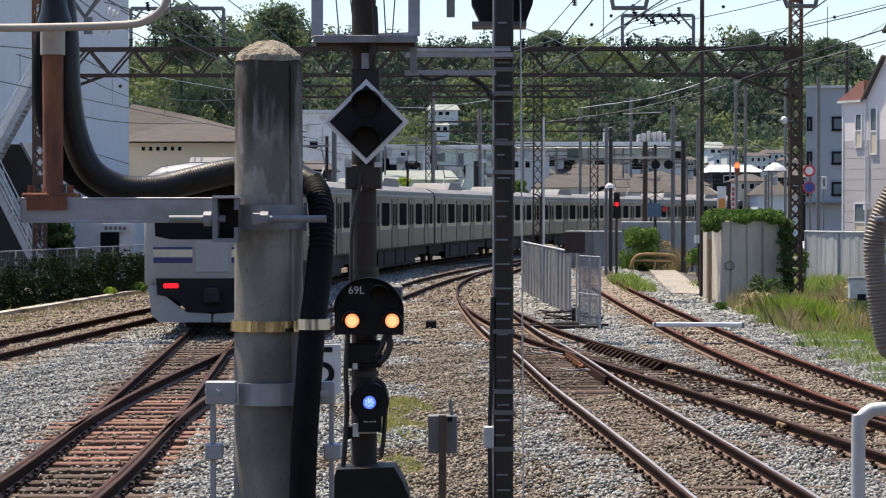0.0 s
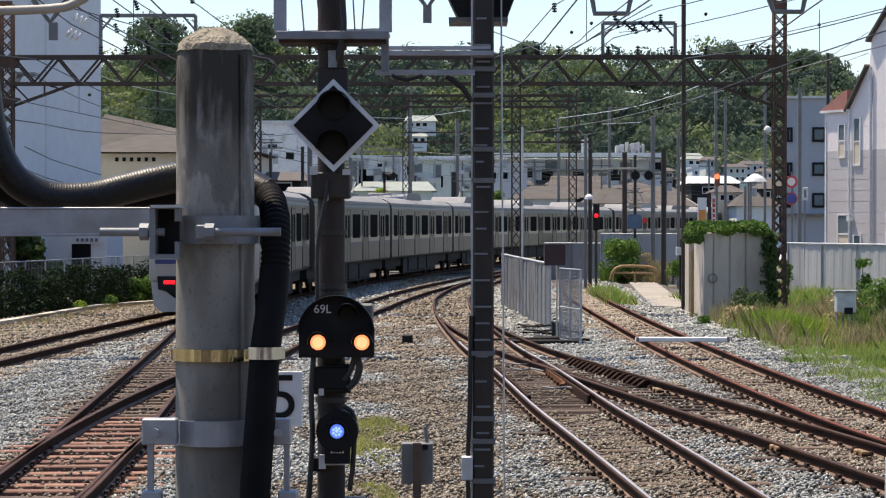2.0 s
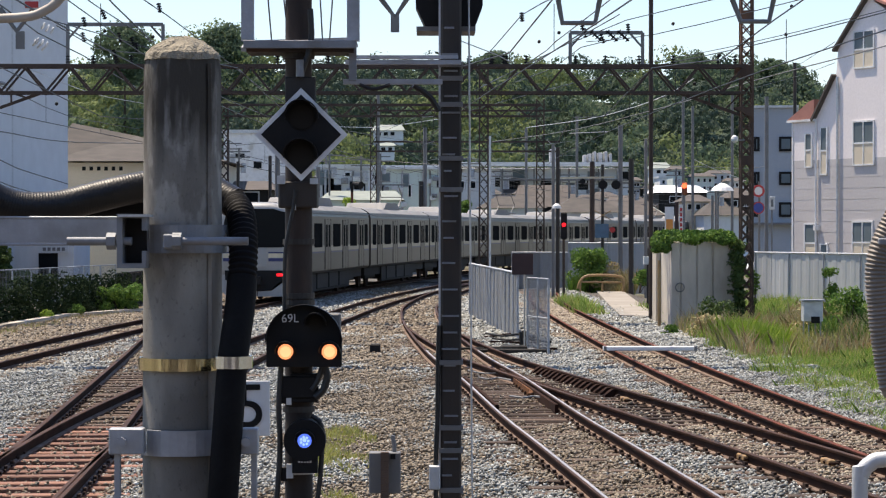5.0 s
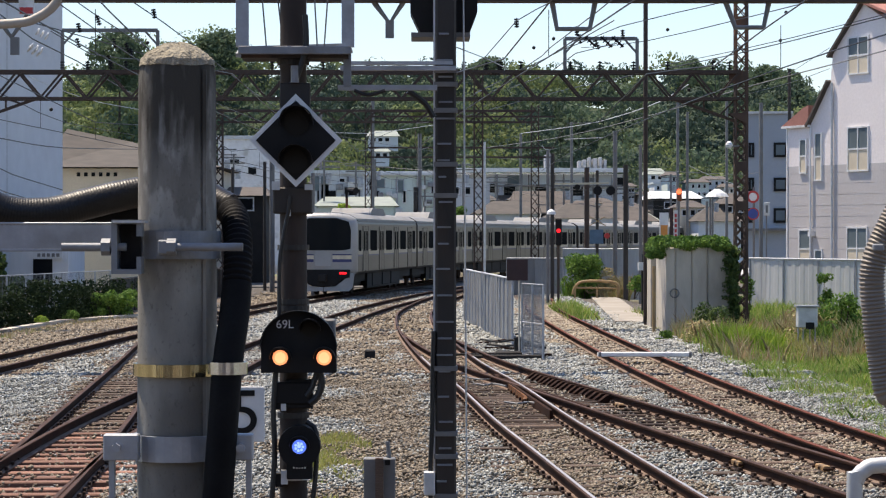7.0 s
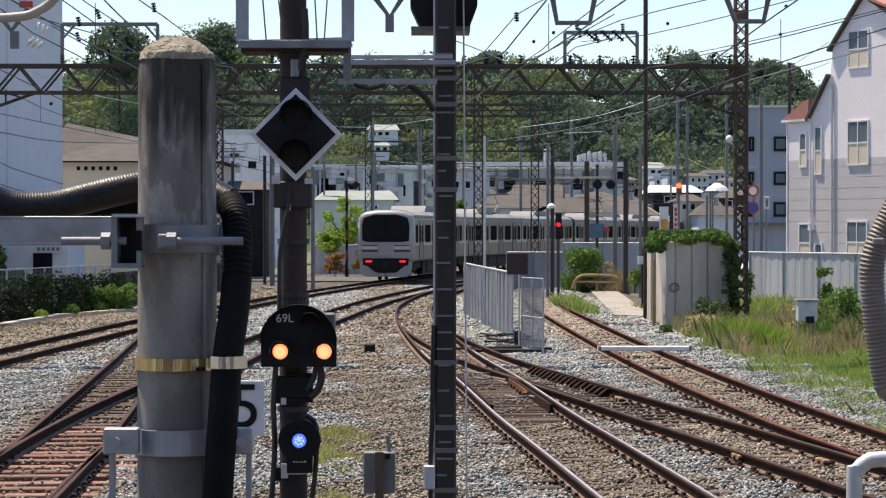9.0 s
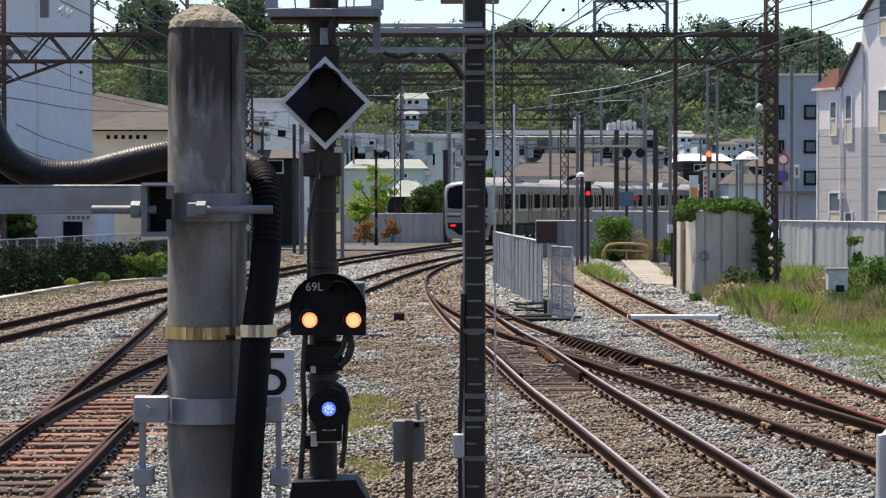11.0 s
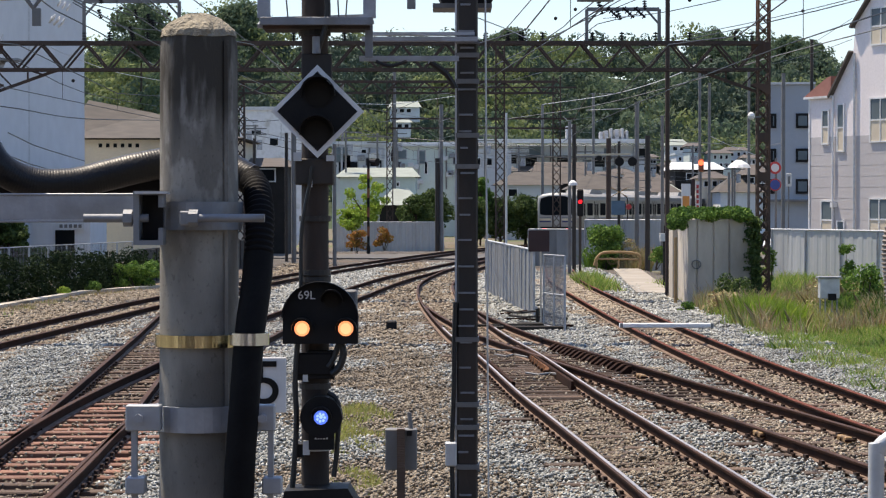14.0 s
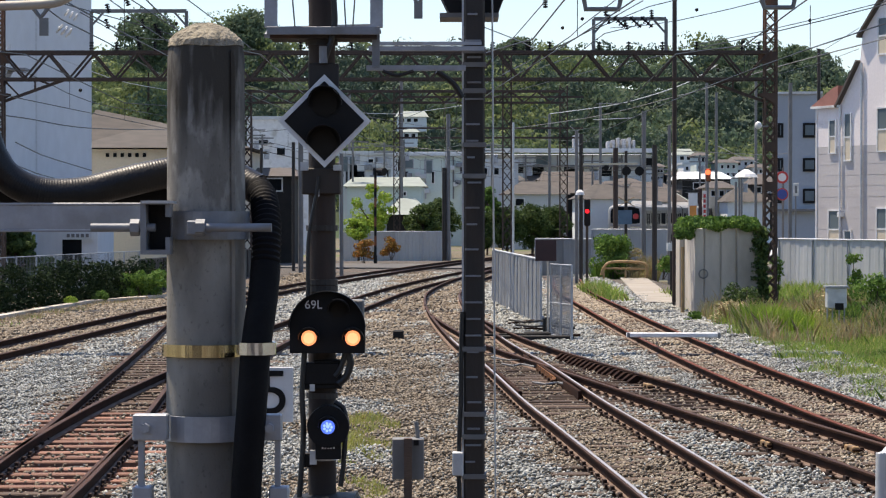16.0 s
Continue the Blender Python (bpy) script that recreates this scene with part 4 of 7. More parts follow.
for x0, y0, x1, y1 in ((536, 655, 545, 680), (536, 785, 548, 810), (548, 318, 553, 336), (520, 275, 534, 290), (578, 280, 592, 290)):
    part("tie", bx((x0 - 784) * 17 / 4200, (x1 - 784) * 17 / 4200, 16.96, 16.99, 2.65 + (370 - y1) * 17 / 4200, 2.65 + (370 - y0) * 17 / 4200), M_galvpale, mast, "pale metal clip")
for pts, r in (([(578, -20), (580, 30), (574, 60), (562, 95)], 0.022), ([(552, 300), (548, 330), (540, 370), (533, 420), (532, 520)], 0.014), ([(527, 600), (522, 680), (524, 760), (516, 880)], 0.02),
               ([(602, 612), (608, 630), (600, 655), (586, 668)], 0.026), ([(580, 700), (598, 720), (596, 800), (590, 850)], 0.018), ([(600, 610), (590, 640), (580, 655)], 0.02)):
    part("cable", tube(smooth_line([((x - 784) * 16.95 / 4200, 16.96, 2.65 + (370 - y) * 16.95 / 4200) for x, y in pts], 0.03), r, 8), M_cable, mast, smooth=True)
bm = bx(SX - 0.14, SX + 0.14, SD - 0.01, SD + 0.24, 2.804, 2.994, bevel=0.01)
part("bracket_box", bm, M_darksteel, mast)
for x0, y0, x1, y1 in ((520, 652, 547, 678), (520, 790, 538, 815), (543, 625, 590, 640), (545, 648, 592, 676)):
    part("clamp_box", bx((x0 - 784) * 17 / 4200, (x1 - 784) * 17 / 4200, 16.97, 17.1, 2.65 + (370 - y1) * 17 / 4200, 2.65 + (370 - y0) * 17 / 4200, bevel=0.006), M_black, mast)
part("terminal_box", bx(SX - 0.135, SX + 0.135, SD - 0.045, SD + 0.02, 1.44, 1.60, bevel=0.01), M_black, mast, "black terminal box")
# Added plate, standing in for a faint shadow-like square of the background.
part("head_plate", bx(SX - 0.09, SX + 0.13, SD - 0.03, SD + 0.01, 3.56, 3.74, bevel=0.008), M_darksteel, mast, "dark plate added for a faint shadow-like square of background")
part("head_bolt", rod(bmesh.new(), (SX + 0.02, SD - 0.05, 3.74), (SX + 0.02, SD - 0.05, 3.86), 0.03, n=8), M_galvdark, mast)
part("back_box", bx(SX + 0.09, SX + 0.30, SD + 0.1, SD + 0.3, 1.679, 2.043, bevel=0.01), M_greymast, mast, "grey junction box")


def disc(bm, x, y, z, r, thick, n=32):
    return rod(bm, (x, y, z), (x, y + thick, z), r, n=n)


def hood(x, y, z, r, out, n=18):
    """A visor over the upper part of a lens."""
    bm = bmesh.new()
    a0, a1 = radians(-8), radians(188)
    rows_ = []
    for rr, yy in ((r, y), (r, y - out), (r + 0.008, y - out), (r + 0.008, y)):
        rows_.append([bm.verts.new((x + math.cos(a0 + (a1 - a0) * k / n) * rr, yy + (out * 0.5 * (1 - math.sin(max(0, min(math.pi, a0 + (a1 - a0) * k / n)))) if yy < y else 0), z + math.sin(a0 + (a1 - a0) * k / n) * rr)) for k in range(n + 1)])
    for j in range(4):
        for k in range(n):
            bm.faces.new((rows_[j][k], rows_[j][k + 1], rows_[(j + 1) % 4][k + 1], rows_[(j + 1) % 4][k]))
    return bm


def plate_shape(cx, cz, pts, y, thick):
    return prism(bmesh.new(), [(cx + a, cz + b) for a, b in pts], thick, pose(0, y, 0))


dcx, dcz, dr = -0.895, 3.326, 0.332
diamond = thing("diamond_signal", (0, 0, 0), "black diamond signal board with white border and two unlit lamps", "signal")
sq = [(-1, 0), (0, -1), (1, 0), (0, 1)]
part("border", plate_shape(dcx, dcz, [(a * dr, b * dr) for a, b in sq], SD - 0.08, 0.03), M_white, diamond, "white border")
part("board", plate_shape(dcx, dcz, [(a * dr * 0.86, b * dr * 0.86) for a, b in sq], SD - 0.086, 0.02), M_black, diamond)
for x, y in ((564, 172), (562, 240)):
    lx, lz = (x - 784) * 17 / 4200, 2.65 + (370 - y) * 17 / 4200
    v = part("visor", hood(lx, SD - 0.086, lz, 0.115, 0.14), M_black, diamond)
    part("lens", disc(bmesh.new(), lx, SD - 0.10, lz, 0.09, 0.03), M_lens, v, "dark unlit lens")
part("mount", bx(dcx - 0.05, dcx + 0.05, SD - 0.05, SD + 0.05, dcz - 0.2, dcz + 0.2), M_darksteel, diamond)

hcx, hcz = -0.874, 1.861
head = thing("shunting_signal", (0, 0, 0), "black round-topped shunting signal head with two lit amber lamps", "signal")
rr = 0.267
outline = [(-rr, -0.19), (rr, -0.19)] + [(math.cos(a) * rr, -0.01 + math.sin(a) * rr * 0.97) for a in [math.pi * k / 24 for k in range(25)]]
hb = prism(bmesh.new(), [(hcx + a, hcz + b) for a, b in outline], 0.16, pose(0, SD - 0.12, 0))
part("case", hb, M_black, head, smooth=True)
part("sun_shield", prism(bmesh.new(), [(hcx + a * 1.0, hcz + b) for a, b in outline[2:]] + [(hcx + a * 1.025, hcz + b * 1.025) for a, b in outline[2:]][::-1], 0.1, pose(0, SD - 0.19, 0)), M_black, head)
for x, y, lit in ((536, 585, 1), (613, 585, 1), (588, 535, 0)):
    lx, lz = (x - 784) * 17 / 4200, 2.65 + (370 - y) * 17 / 4200
    v = part("visor", hood(lx, SD - 0.12, lz, 0.072, 0.15), M_black, head)
    if lit:
        part("lens_core", disc(bmesh.new(), lx, SD - 0.139, lz, 0.039, 0.03, 20), M_ambercore, v, "bright middle of the lens")
    part("lens", disc(bmesh.new(), lx, SD - 0.135, lz, 0.054, 0.03), M_amber if lit else M_lens, v, "glowing amber lens" if lit else "dark unlit lens")
text_part("69L", 0.085, M_white, head, pose(-0.971, SD - 0.126, 2.015) @ UPRIGHT, "white lettering")

ucx, ucz = -0.870, 1.144
mark = thing("blue_signal_lamp", (0, 0, 0), "round black lamp head with a lit blue lens", "signal")
part("case", disc(bmesh.new(), ucx, SD - 0.10, ucz, 0.150, 0.14), M_black, mark, smooth=True)
v = part("visor", hood(ucx + 0.0, SD - 0.10, ucz + 0.005, 0.068, 0.12), M_black, mark)
part("lens", disc(bmesh.new(), ucx, SD - 0.115, ucz, 0.05, 0.03), M_blue, v, "glowing blue lens")
part("lens_core", disc(bmesh.new(), ucx, SD - 0.121, ucz + 0.005, 0.014, 0.03, 8), M_bluecore, v, "bright lens core")
for k in range(7):
    a = 2 * math.pi * k / 7
    part("lens_cell", disc(bmesh.new(), ucx + 0.027 * math.cos(a), SD - 0.120, ucz + 0.027 * math.sin(a), 0.010, 0.03, 8), M_bluecore, v, "small bright lens cell")
part("lower_case", bx(ucx - 0.09, ucx + 0.09, SD - 0.08, SD + 0.05, 0.910, 1.031), M_black, mark)
for k in range(5):
    part("label_bar", bx(ucx - 0.045 + k * 0.02, ucx - 0.033 + k * 0.02, SD - 0.083, SD - 0.08, 0.986, 1.011), M_white, mark, "tiny unreadable white mark")

base = thing("signal_base_box", (0, 0, 0), "dark metal hooded box at the foot of a signal mast", "box")
bm = prism(bmesh.new(), [(-0.27, -1.2), (-0.27, -0.12), (-0.25, 0.0), (0.20, 0.02), (0.27, -0.10), (0.31, -0.2), (0.31, -1.2)], 0.42, pose(-0.874, SD - 0.25, 0.634))
part("hood_case", bm, M_black, base)

# crossarm frame on top of the mast
frame_top = thing("mast_platform", (0, 0, 0), "pale galvanised angle-iron frame bolted across a signal mast", "platform")
for pts in ([(462, 52, 17.0), (652, 46, 17.0)], [(470, 40, 17.3), (665, 34, 17.3)], [(462, 52, 17.0), (470, 40, 17.3)]):
    a, b = [((x - 784) * d / 4200, d, 2.65 + (370 - y) * d / 4200) for x, y, d in pts]
    part("angle_bar", bar(bmesh.new(), a, b, 0.05, 0.03), M_galv, frame_top)
part("deck", bx(-1.287, -0.522, 16.96, 17.35, 3.917, 3.978), M_mast, frame_top, "dark tray")
part("deck_lip", bx(-1.303, -0.502, 16.94, 17.36, 3.980, 3.998), M_galv, frame_top)
part("front_rail", bx(-1.306, -0.500, 16.91, 16.938, 3.940, 3.998, bevel=0.004), M_galvdark, frame_top)
part("hanger", bx(-0.560, -0.505, 17.07, 17.12, 3.72, 3.975), M_galvdark, frame_top, "dull steel hanger bar")
for x in (467, 654):
    xc = (x - 784) * 17 / 4200
    part("upright", bx(xc - 0.045, xc + 0.045, 17.0, 17.06, 3.999, 4.714), M_galv, frame_top)
part("top_beam", bx(-1.303, -0.502, 17.0, 17.06, 4.755, 4.706), M_galv, frame_top)
for xa, xb in ((495, 510), (520, 540), (590, 600), (625, 612)):
    part("stay", rod(bmesh.new(), ((xa - 784) * 17.1 / 4200, 17.1, 4.718), ((xb - 784) * 17.1 / 4200, 17.1, 3.994), 0.006, n=5), M_greymast, frame_top)

# ---- second mast with step bolts ----
NX, ND = 0.184, 18.0
nm = thing("step_mast", (0, 0, 0), "dark grey square steel mast with pale step bolts and a cable", "mast")
part("shaft", bx(NX - 0.079, NX + 0.079, ND - 0.08, ND + 0.08, -0.4, 5.4, bevel=0.015), M_darksteel, nm)
part("edge_strip", bx(NX - 0.094, NX - 0.079, ND - 0.06, ND - 0.03, -0.4, 5.2), M_galvpale, nm, "pale edge strip")
zs = 4.171
while zs > -0.3:
    part("step_bolt", bx(NX - 0.062 + random.uniform(-0.01, 0.01), NX + random.uniform(0.0, 0.07), ND - 0.095, ND - 0.078, zs - 0.007, zs + 0.007), M_galvdark, nm)
    zs -= random.choice((0.125, 0.125, 0.19, 0.2))
for y in (80, 104, 150, 245, 300, 605, 720, 760, 830):
    z = 2.65 + (370 - y) * 18 / 4200
    part("clamp", bx(NX - 0.09, NX + 0.09, ND - 0.10, ND + 0.1, z - 0.018, z + 0.018), M_greymast, nm)
cpts = smooth_line([((x - 784) * 17.9 / 4200, 17.92, 2.65 + (370 - y) * 17.9 / 4200) for x, y in ((806, 540), (804, 610), (803, 700), (800, 790), (801, 900), (802, 980))], 0.05)
part("cable", tube(cpts, 0.018, 8), M_cable, nm, smooth=True)
part("cable_box", bx(0.017, 0.102, 17.85, 17.95, 0.690, 0.869, bevel=0.008), M_galvpale, nm, "small pale junction box")
part("stay_wire", rod(bmesh.new(), (0.313, 18.05, 5.4), (0.351, 18.05, -0.2), 0.007, n=6), M_galvpale, nm)
for ya, yb, xa, xb, dd in ((70, 78, 640, 845, 17.8), (104, 113, 636, 812, 17.6), (62, 68, 660, 840, 17.9)):
    part("crossarm", bx((xa - 784) * dd / 4200, (xb - 784) * dd / 4200, dd, dd + 0.07, 2.65 + (370 - yb) * dd / 4200, 2.65 + (370 - ya) * dd / 4200), M_galv, nm)
part("brace", tube(smooth_line([(-0.101, 17.75, 3.729), (0.025, 17.78, 3.640), (0.093, 17.8, 3.535)], 0.04), 0.022, 8), M_cable, nm)
part("slack_cable", tube(smooth_line([(-0.499, 17.6, 3.723), (-0.394, 17.6, 3.689), (-0.268, 17.6, 3.723)], 0.03), 0.014, 8), M_cable, nm)
bm = bmesh.new()
prism(bm, [(-0.084, 4.70), (-0.084, 4.357), (-0.009, 4.195), (0.366, 4.195), (0.427, 4.357), (0.427, 4.70)][::-1], 0.4, pose(0, 18.085, 0))
nb = part("lamp_case", bm, M_black, nm, "black signal case seen from behind")
part("case_flange", bx(-0.078, 0.372, 18.083, 18.53, 4.160, 4.195), M_greymast, nb)

# small grey box on a post
gb = thing("relay_box", (0, 0, 0), "small grey metal box on a wooden post in ballast", "junction box")
part("case", bx(-0.478, -0.216, 19.62, 19.78, 0.464, 0.802, bevel=0.006), M_greymast, gb)
part("post", bx(-0.380, -0.314, 19.55, 19.62, -0.3, 0.811), M_sleeper, gb, "weathered wooden post")
part("knob", rod(bmesh.new(), (-0.267, 19.7, 0.802), (-0.281, 19.7, 0.938), 0.018), M_greymast, gb)
part("conduit", bx(-0.300, -0.258, 19.6, 19.62, 0.750, 0.793), M_black, gb)
part("concrete_foot", bx(-0.488, -0.230, 19.45, 19.8, -0.3, -0.08, bevel=0.02), M_wallconc, gb)
# white railing corner beside the camera
wr = thing("white_railing", (0, 0, 0), "pale grey curved tubular railing end near the platform", "railing")
part("bent_tube", tube(smooth_line([(1.829, 10, -0.25), (1.829, 10, 1.483), (1.838, 10, 1.614), (1.876, 10, 1.662), (1.943, 10, 1.679), (2.300, 10, 1.686)], 0.02), 0.034, 14), M_galvpale, wr, smooth=True)
part("flange", rod(bmesh.new(), (1.829, 10, -0.22), (1.829, 10, -0.18), 0.07, n=16), M_galvpale, wr)
ph = thing("flexible_conduit", (0, 0, 0), "beige ribbed flexible conduit hanging beside the track", "conduit")
part("ribbed_tube", corrugated(smooth_line([(2.133, 10.05, 2.960), (2.019, 10.05, 2.757), (1.919, 10.05, 2.531), (1.924, 10.05, 2.293), (1.967, 10.05, 2.007), (2.038, 10.05, 1.721), (2.086, 10.05, -0.3)], 0.0042), 0.052, 0.017, 0.0035), mat("beige_plastic", (0.24, 0.205, 0.17), (0.17, 0.145, 0.12), 0.55), ph, smooth=True)
part("clip", bx(1.905, 1.952, 9.98, 10.12, 2.583, 2.614, bevel=0.006), M_galvdark, ph, "small steel clip")


# ---- gantries and masts ----
def lattice_column(parent, x, y, z0, z1, w, pitch, material, name="lattice_column"):
    """Four angles with crossed lacing."""
    bm = bmesh.new()
    h = w / 2
    for sx in (-1, 1):
        for sy in (-1, 1):
            bar(bm, (x + sx * h, y + sy * h, z0), (x + sx * h, y + sy * h, z1), 0.065)
    n = max(2, int((z1 - z0) / pitch))
    for k in range(n):
        a, b = z0 + (z1 - z0) * k / n, z0 + (z1 - z0) * (k + 1) / n
        for sy in (-1, 1):
            bar(bm, (x - h, y + sy * h, a), (x + h, y + sy * h, b), 0.035)
            bar(bm, (x + h, y + sy * h, a), (x - h, y + sy * h, b), 0.035)
        for sx in (-1, 1):
            bar(bm, (x + sx * h, y - h, a), (x + sx * h, y + h, b), 0.03)
    return part(name, bm, material, parent)


def truss_beam(parent, x0, x1, y, z0, z1, n, depth, material):
    bm = bmesh.new()
    for yy in (y - depth / 2, y + depth / 2):
        bar(bm, (x0, yy, z0), (x1, yy, z0), 0.08)
        bar(bm, (x0, yy, z1), (x1, yy, z1), 0.10)
        for k in range(n):
            a, b = x0 + (x1 - x0) * k / n, x0 + (x1 - x0) * (k + 1) / n
            p, q = (z0, z1) if k % 2 else (z1, z0)
            bar(bm, (a, yy, p), (b, yy, q), 0.06)
    for k in range(n + 1):
        a = x0 + (x1 - x0) * k / n
        bar(bm, (a, y - depth / 2, z1), (a, y + depth / 2, z1), 0.05)
        bar(bm, (a, y - depth / 2, z0), (a, y + depth / 2, z0), 0.05)
    return part("truss_beam", bm, material, parent)


GD = 72.0
gantry = thing("overhead_gantry", (0, 0, 0), "rust-brown riveted lattice gantry spanning the tracks on lattice columns", "gantry", "gantries over the line")
lattice_column(gantry, 9.703, GD, -0.3, 12.2, 0.34, 0.36, M_rustcol)
lattice_column(gantry, -13.714, GD, -0.3, 9.2, 0.34, 0.36, M_rustcol)
truss_beam(gantry, -13.543, 9.617, GD, 6.781, 7.587, 34, 0.7, M_gantry)
for sgn, xa in ((1, -6), (-1, 1340)):
    for k in range(4):
        a = (xa + sgn * k * 28 - 784) * 72 / 4200
        b = (xa + sgn * (k + 1) * 28 - 784) * 72 / 4200
        za, zb = 2.65 + (370 - (168 - 10 * k)) * 72 / 4200, 2.65 + (370 - (158 - 10 * k)) * 72 / 4200
        part("knee_brace", bar(bmesh.new(), (a, GD, za), (b, GD, zb), 0.09), M_gantry, gantry)
        part("brace_strut", bar(bmesh.new(), (b, GD, zb), (b if k % 2 else a, GD, 6.781), 0.05), M_gantry, gantry)
for xc, sgn in ((9.703, -1), (-13.714, 1)):
    for za, zb, reach in ((7.28, 7.62, 0.34), (6.0, 6.36, 0.36)):
        for yy in (GD - 0.225, GD + 0.205):
            part("gusset_plate", prism(bmesh.new(), [(xc - 0.2 * sgn, za), (xc + reach * sgn, za + (0.0 if za > 7 else 0.3)), (xc + reach * sgn, zb), (xc - 0.2 * sgn, zb)][::sgn], 0.02, pose(0, yy, 0)), M_rustcol, gantry, "riveted gusset plate")
    for z in (3.4, 4.6, 9.0):
        part("batten_plate", bx(xc - 0.2, xc + 0.2, GD - 0.215, GD - 0.2, z, z + 0.28), M_rustcol, gantry)
# bracket frames standing on the beam
for x0, x1, yt in ((150, 318, 8), (1038, 1166, 22)):
    bm = bmesh.new()
    xa, xb, zt = (x0 - 784) * 72 / 4200, (x1 - 784) * 72 / 4200, 2.65 + (370 - yt) * 72 / 4200
    bar(bm, (xa, GD, 7.553), (xa, GD, zt), 0.1)
    bar(bm, (xb, GD, 7.553), (xb, GD, zt), 0.1)
    bar(bm, (xa, GD, zt), (xb, GD, zt), 0.11)
    for s, xx in ((1, xa), (-1, xb)):
        bar(bm, (xx, GD, zt - 0.45), (xx + s * 0.4, GD, zt), 0.06)
    part("bracket_frame", bm, M_greymast, gantry)


def insulator(parent, p, q, r=0.06, n=5):
    p, q = Vector(p), Vector(q)
    bm = bmesh.new()
    rod(bm, p, q, r * 0.35, n=6)
    for k in range(n):
        c = p.lerp(q, (k + 0.5) / n)
        d = (q - p).normalized() * 0.018
        rod(bm, c - d, c + d, r, n=8)
    return part("insulator", bm, M_black, parent, "dark ribbed insulator")


for x in (150, 195, 235, 262, 300, 318, 520, 610, 690, 860, 900, 920, 960, 1048, 1100, 1160, 1220, 1300, 1330):
    xx = (x - 784) * 72 / 4200
    insulator(gantry, (xx, GD, 7.587), (xx, GD, 7.930), 0.07, 4)
for x in (1072, 1100, 1120):
    xx = (x - 784) * 72 / 4200
    insulator(gantry, (xx, GD - 0.3, 8.650), (xx + 0.35, GD - 0.3, 8.341), 0.09, 4)

# further gantry columns down the line
far_g = thing("overhead_gantry", (0, 0, 0), "rust-brown lattice gantry further along the line", "gantry", "gantries over the line")
lattice_column(far_g, 2.693, 112, -0.3, 10.383, 0.4, 0.5, M_gantry)
lattice_column(far_g, -9.573, 112, -0.3, 8.517, 0.4, 0.5, M_gantry)
truss_beam(far_g, -9.573, 5.360, 112, 7.983, 8.517, 24, 0.5, M_gantry)
far_h = thing("overhead_gantry", (0, 0, 0), "slender lattice gantry over the far bend", "gantry", "gantries over the line")
lattice_column(far_h, 7.657, 160, -0.3, 11.412, 0.5, 0.6, M_gantry)
lattice_column(far_h, -3.581, 160, -0.3, 11.412, 0.4, 0.6, M_gantry)
for y in (160, 215, 232):
    part("tie_beam", bar(bmesh.new(), (-3.581, 160, 2.65 + (370 - y) * 160 / 4200), (8.990, 160, 2.65 + (370 - y) * 160 / 4200), 0.12), M_gantry, far_h)


def plain_post(x, d, top, w, material, label, base=-0.4, group="line side posts", name="line_post", taper=1.0):
    p = thing(name, ((x - 784) * d / 4200, d, 0), label, "post", group)
    r = w * d / 4200 / 2
    bm = bmesh.new()
    rod(bm, (0, 0, base), (0, 0, 2.65 + (370 - top) * d / 4200), r, r * taper, 12)
    part("shaft", bm, material, p, smooth=True)
    return p


post_defs = [(1181, 76, -60, 8, M_gantry), (1172, 100, 210, 6, M_greymast), (1127, 110, 185, 8, M_greymast), (1077, 118, 250, 9, M_gantry), (1146, 105, 245, 9, M_darksteel), (1238, 140, 135, 5, M_greymast), (1255, 140, 152, 5, M_greymast),
             (1008, 100, 220, 6, M_greymast), (1016, 101, 225, 7, M_darksteel), (1436, 130, 75, 6, M_darksteel), (1386, 125, 135, 7, M_greymast), (781, 150, 190, 7, M_greymast), (774, 150, 285, 8, M_darksteel), (520, 118, 210, 9, M_greymast), (507, 122, 240, 6, M_darksteel),
             (592, 112, 260, 7, M_greymast), (896, 90, 205, 4, M_galvpale), (1358, 74, 150, 8, M_gantry), (450, 130, 250, 5, M_darksteel), (842, 140, 260, 4, M_darksteel), (1290, 180, 310, 5, M_greymast), (698, 175, 130, 6, M_greymast), (606, 190, 150, 5, M_greymast), (960, 190, 190, 5, M_greymast), (1050, 210, 170, 5, M_greymast), (1325, 180, 130, 5, M_greymast)]
for x, d, top, w, m in post_defs:
    plain_post(x, d, top, w, m, "slim %s line-side post" % ("rust-brown steel" if m is M_gantry else "dark steel" if m is M_darksteel else "grey steel"))

# far crossing signals
cs = thing("crossing_signal", (0, 0, 0), "level crossing signal arm with round black lamps on posts", "signal")
part("arm", bar(bmesh.new(), (6.181, 110, 5.033), (8.695, 110, 5.060), 0.09), M_cream, cs, "pale cross arm")
part("stand", rod(bmesh.new(), (8.171, 110.2, -0.3), (8.171, 110.2, 5.662), 0.07), M_darksteel, cs)
for x, y, r in ((1060, 285, 5), (1096, 291, 8), (1119, 291, 8)):
    part("lamp_disc", disc(bmesh.new(), (x - 784) * 109.8 / 4200, 109.7, 2.65 + (370 - y) * 109.8 / 4200, r * 109.8 / 4200, 0.2), M_black, cs, smooth=True)
for sgn in (-1, 1):
    part("cross_board", bar(bmesh.new(), (8.134 - 0.38, 109.5, 3.302 - sgn * 0.22), (8.134 + 0.38, 109.5, 3.302 + sgn * 0.22), 0.14, 0.03), M_yellow, cs, "yellow and black warning board")
part("red_lamp", disc(bmesh.new(), 8.585, 109.6, 2.624, 0.13, 0.1), M_signred, cs)
part("blue_board", bx(7.798, 8.426, 109.85, 109.95, 2.257, 2.912), mat("pale_blue_board", (0.11, 0.20, 0.30)), cs, "pale blue board")

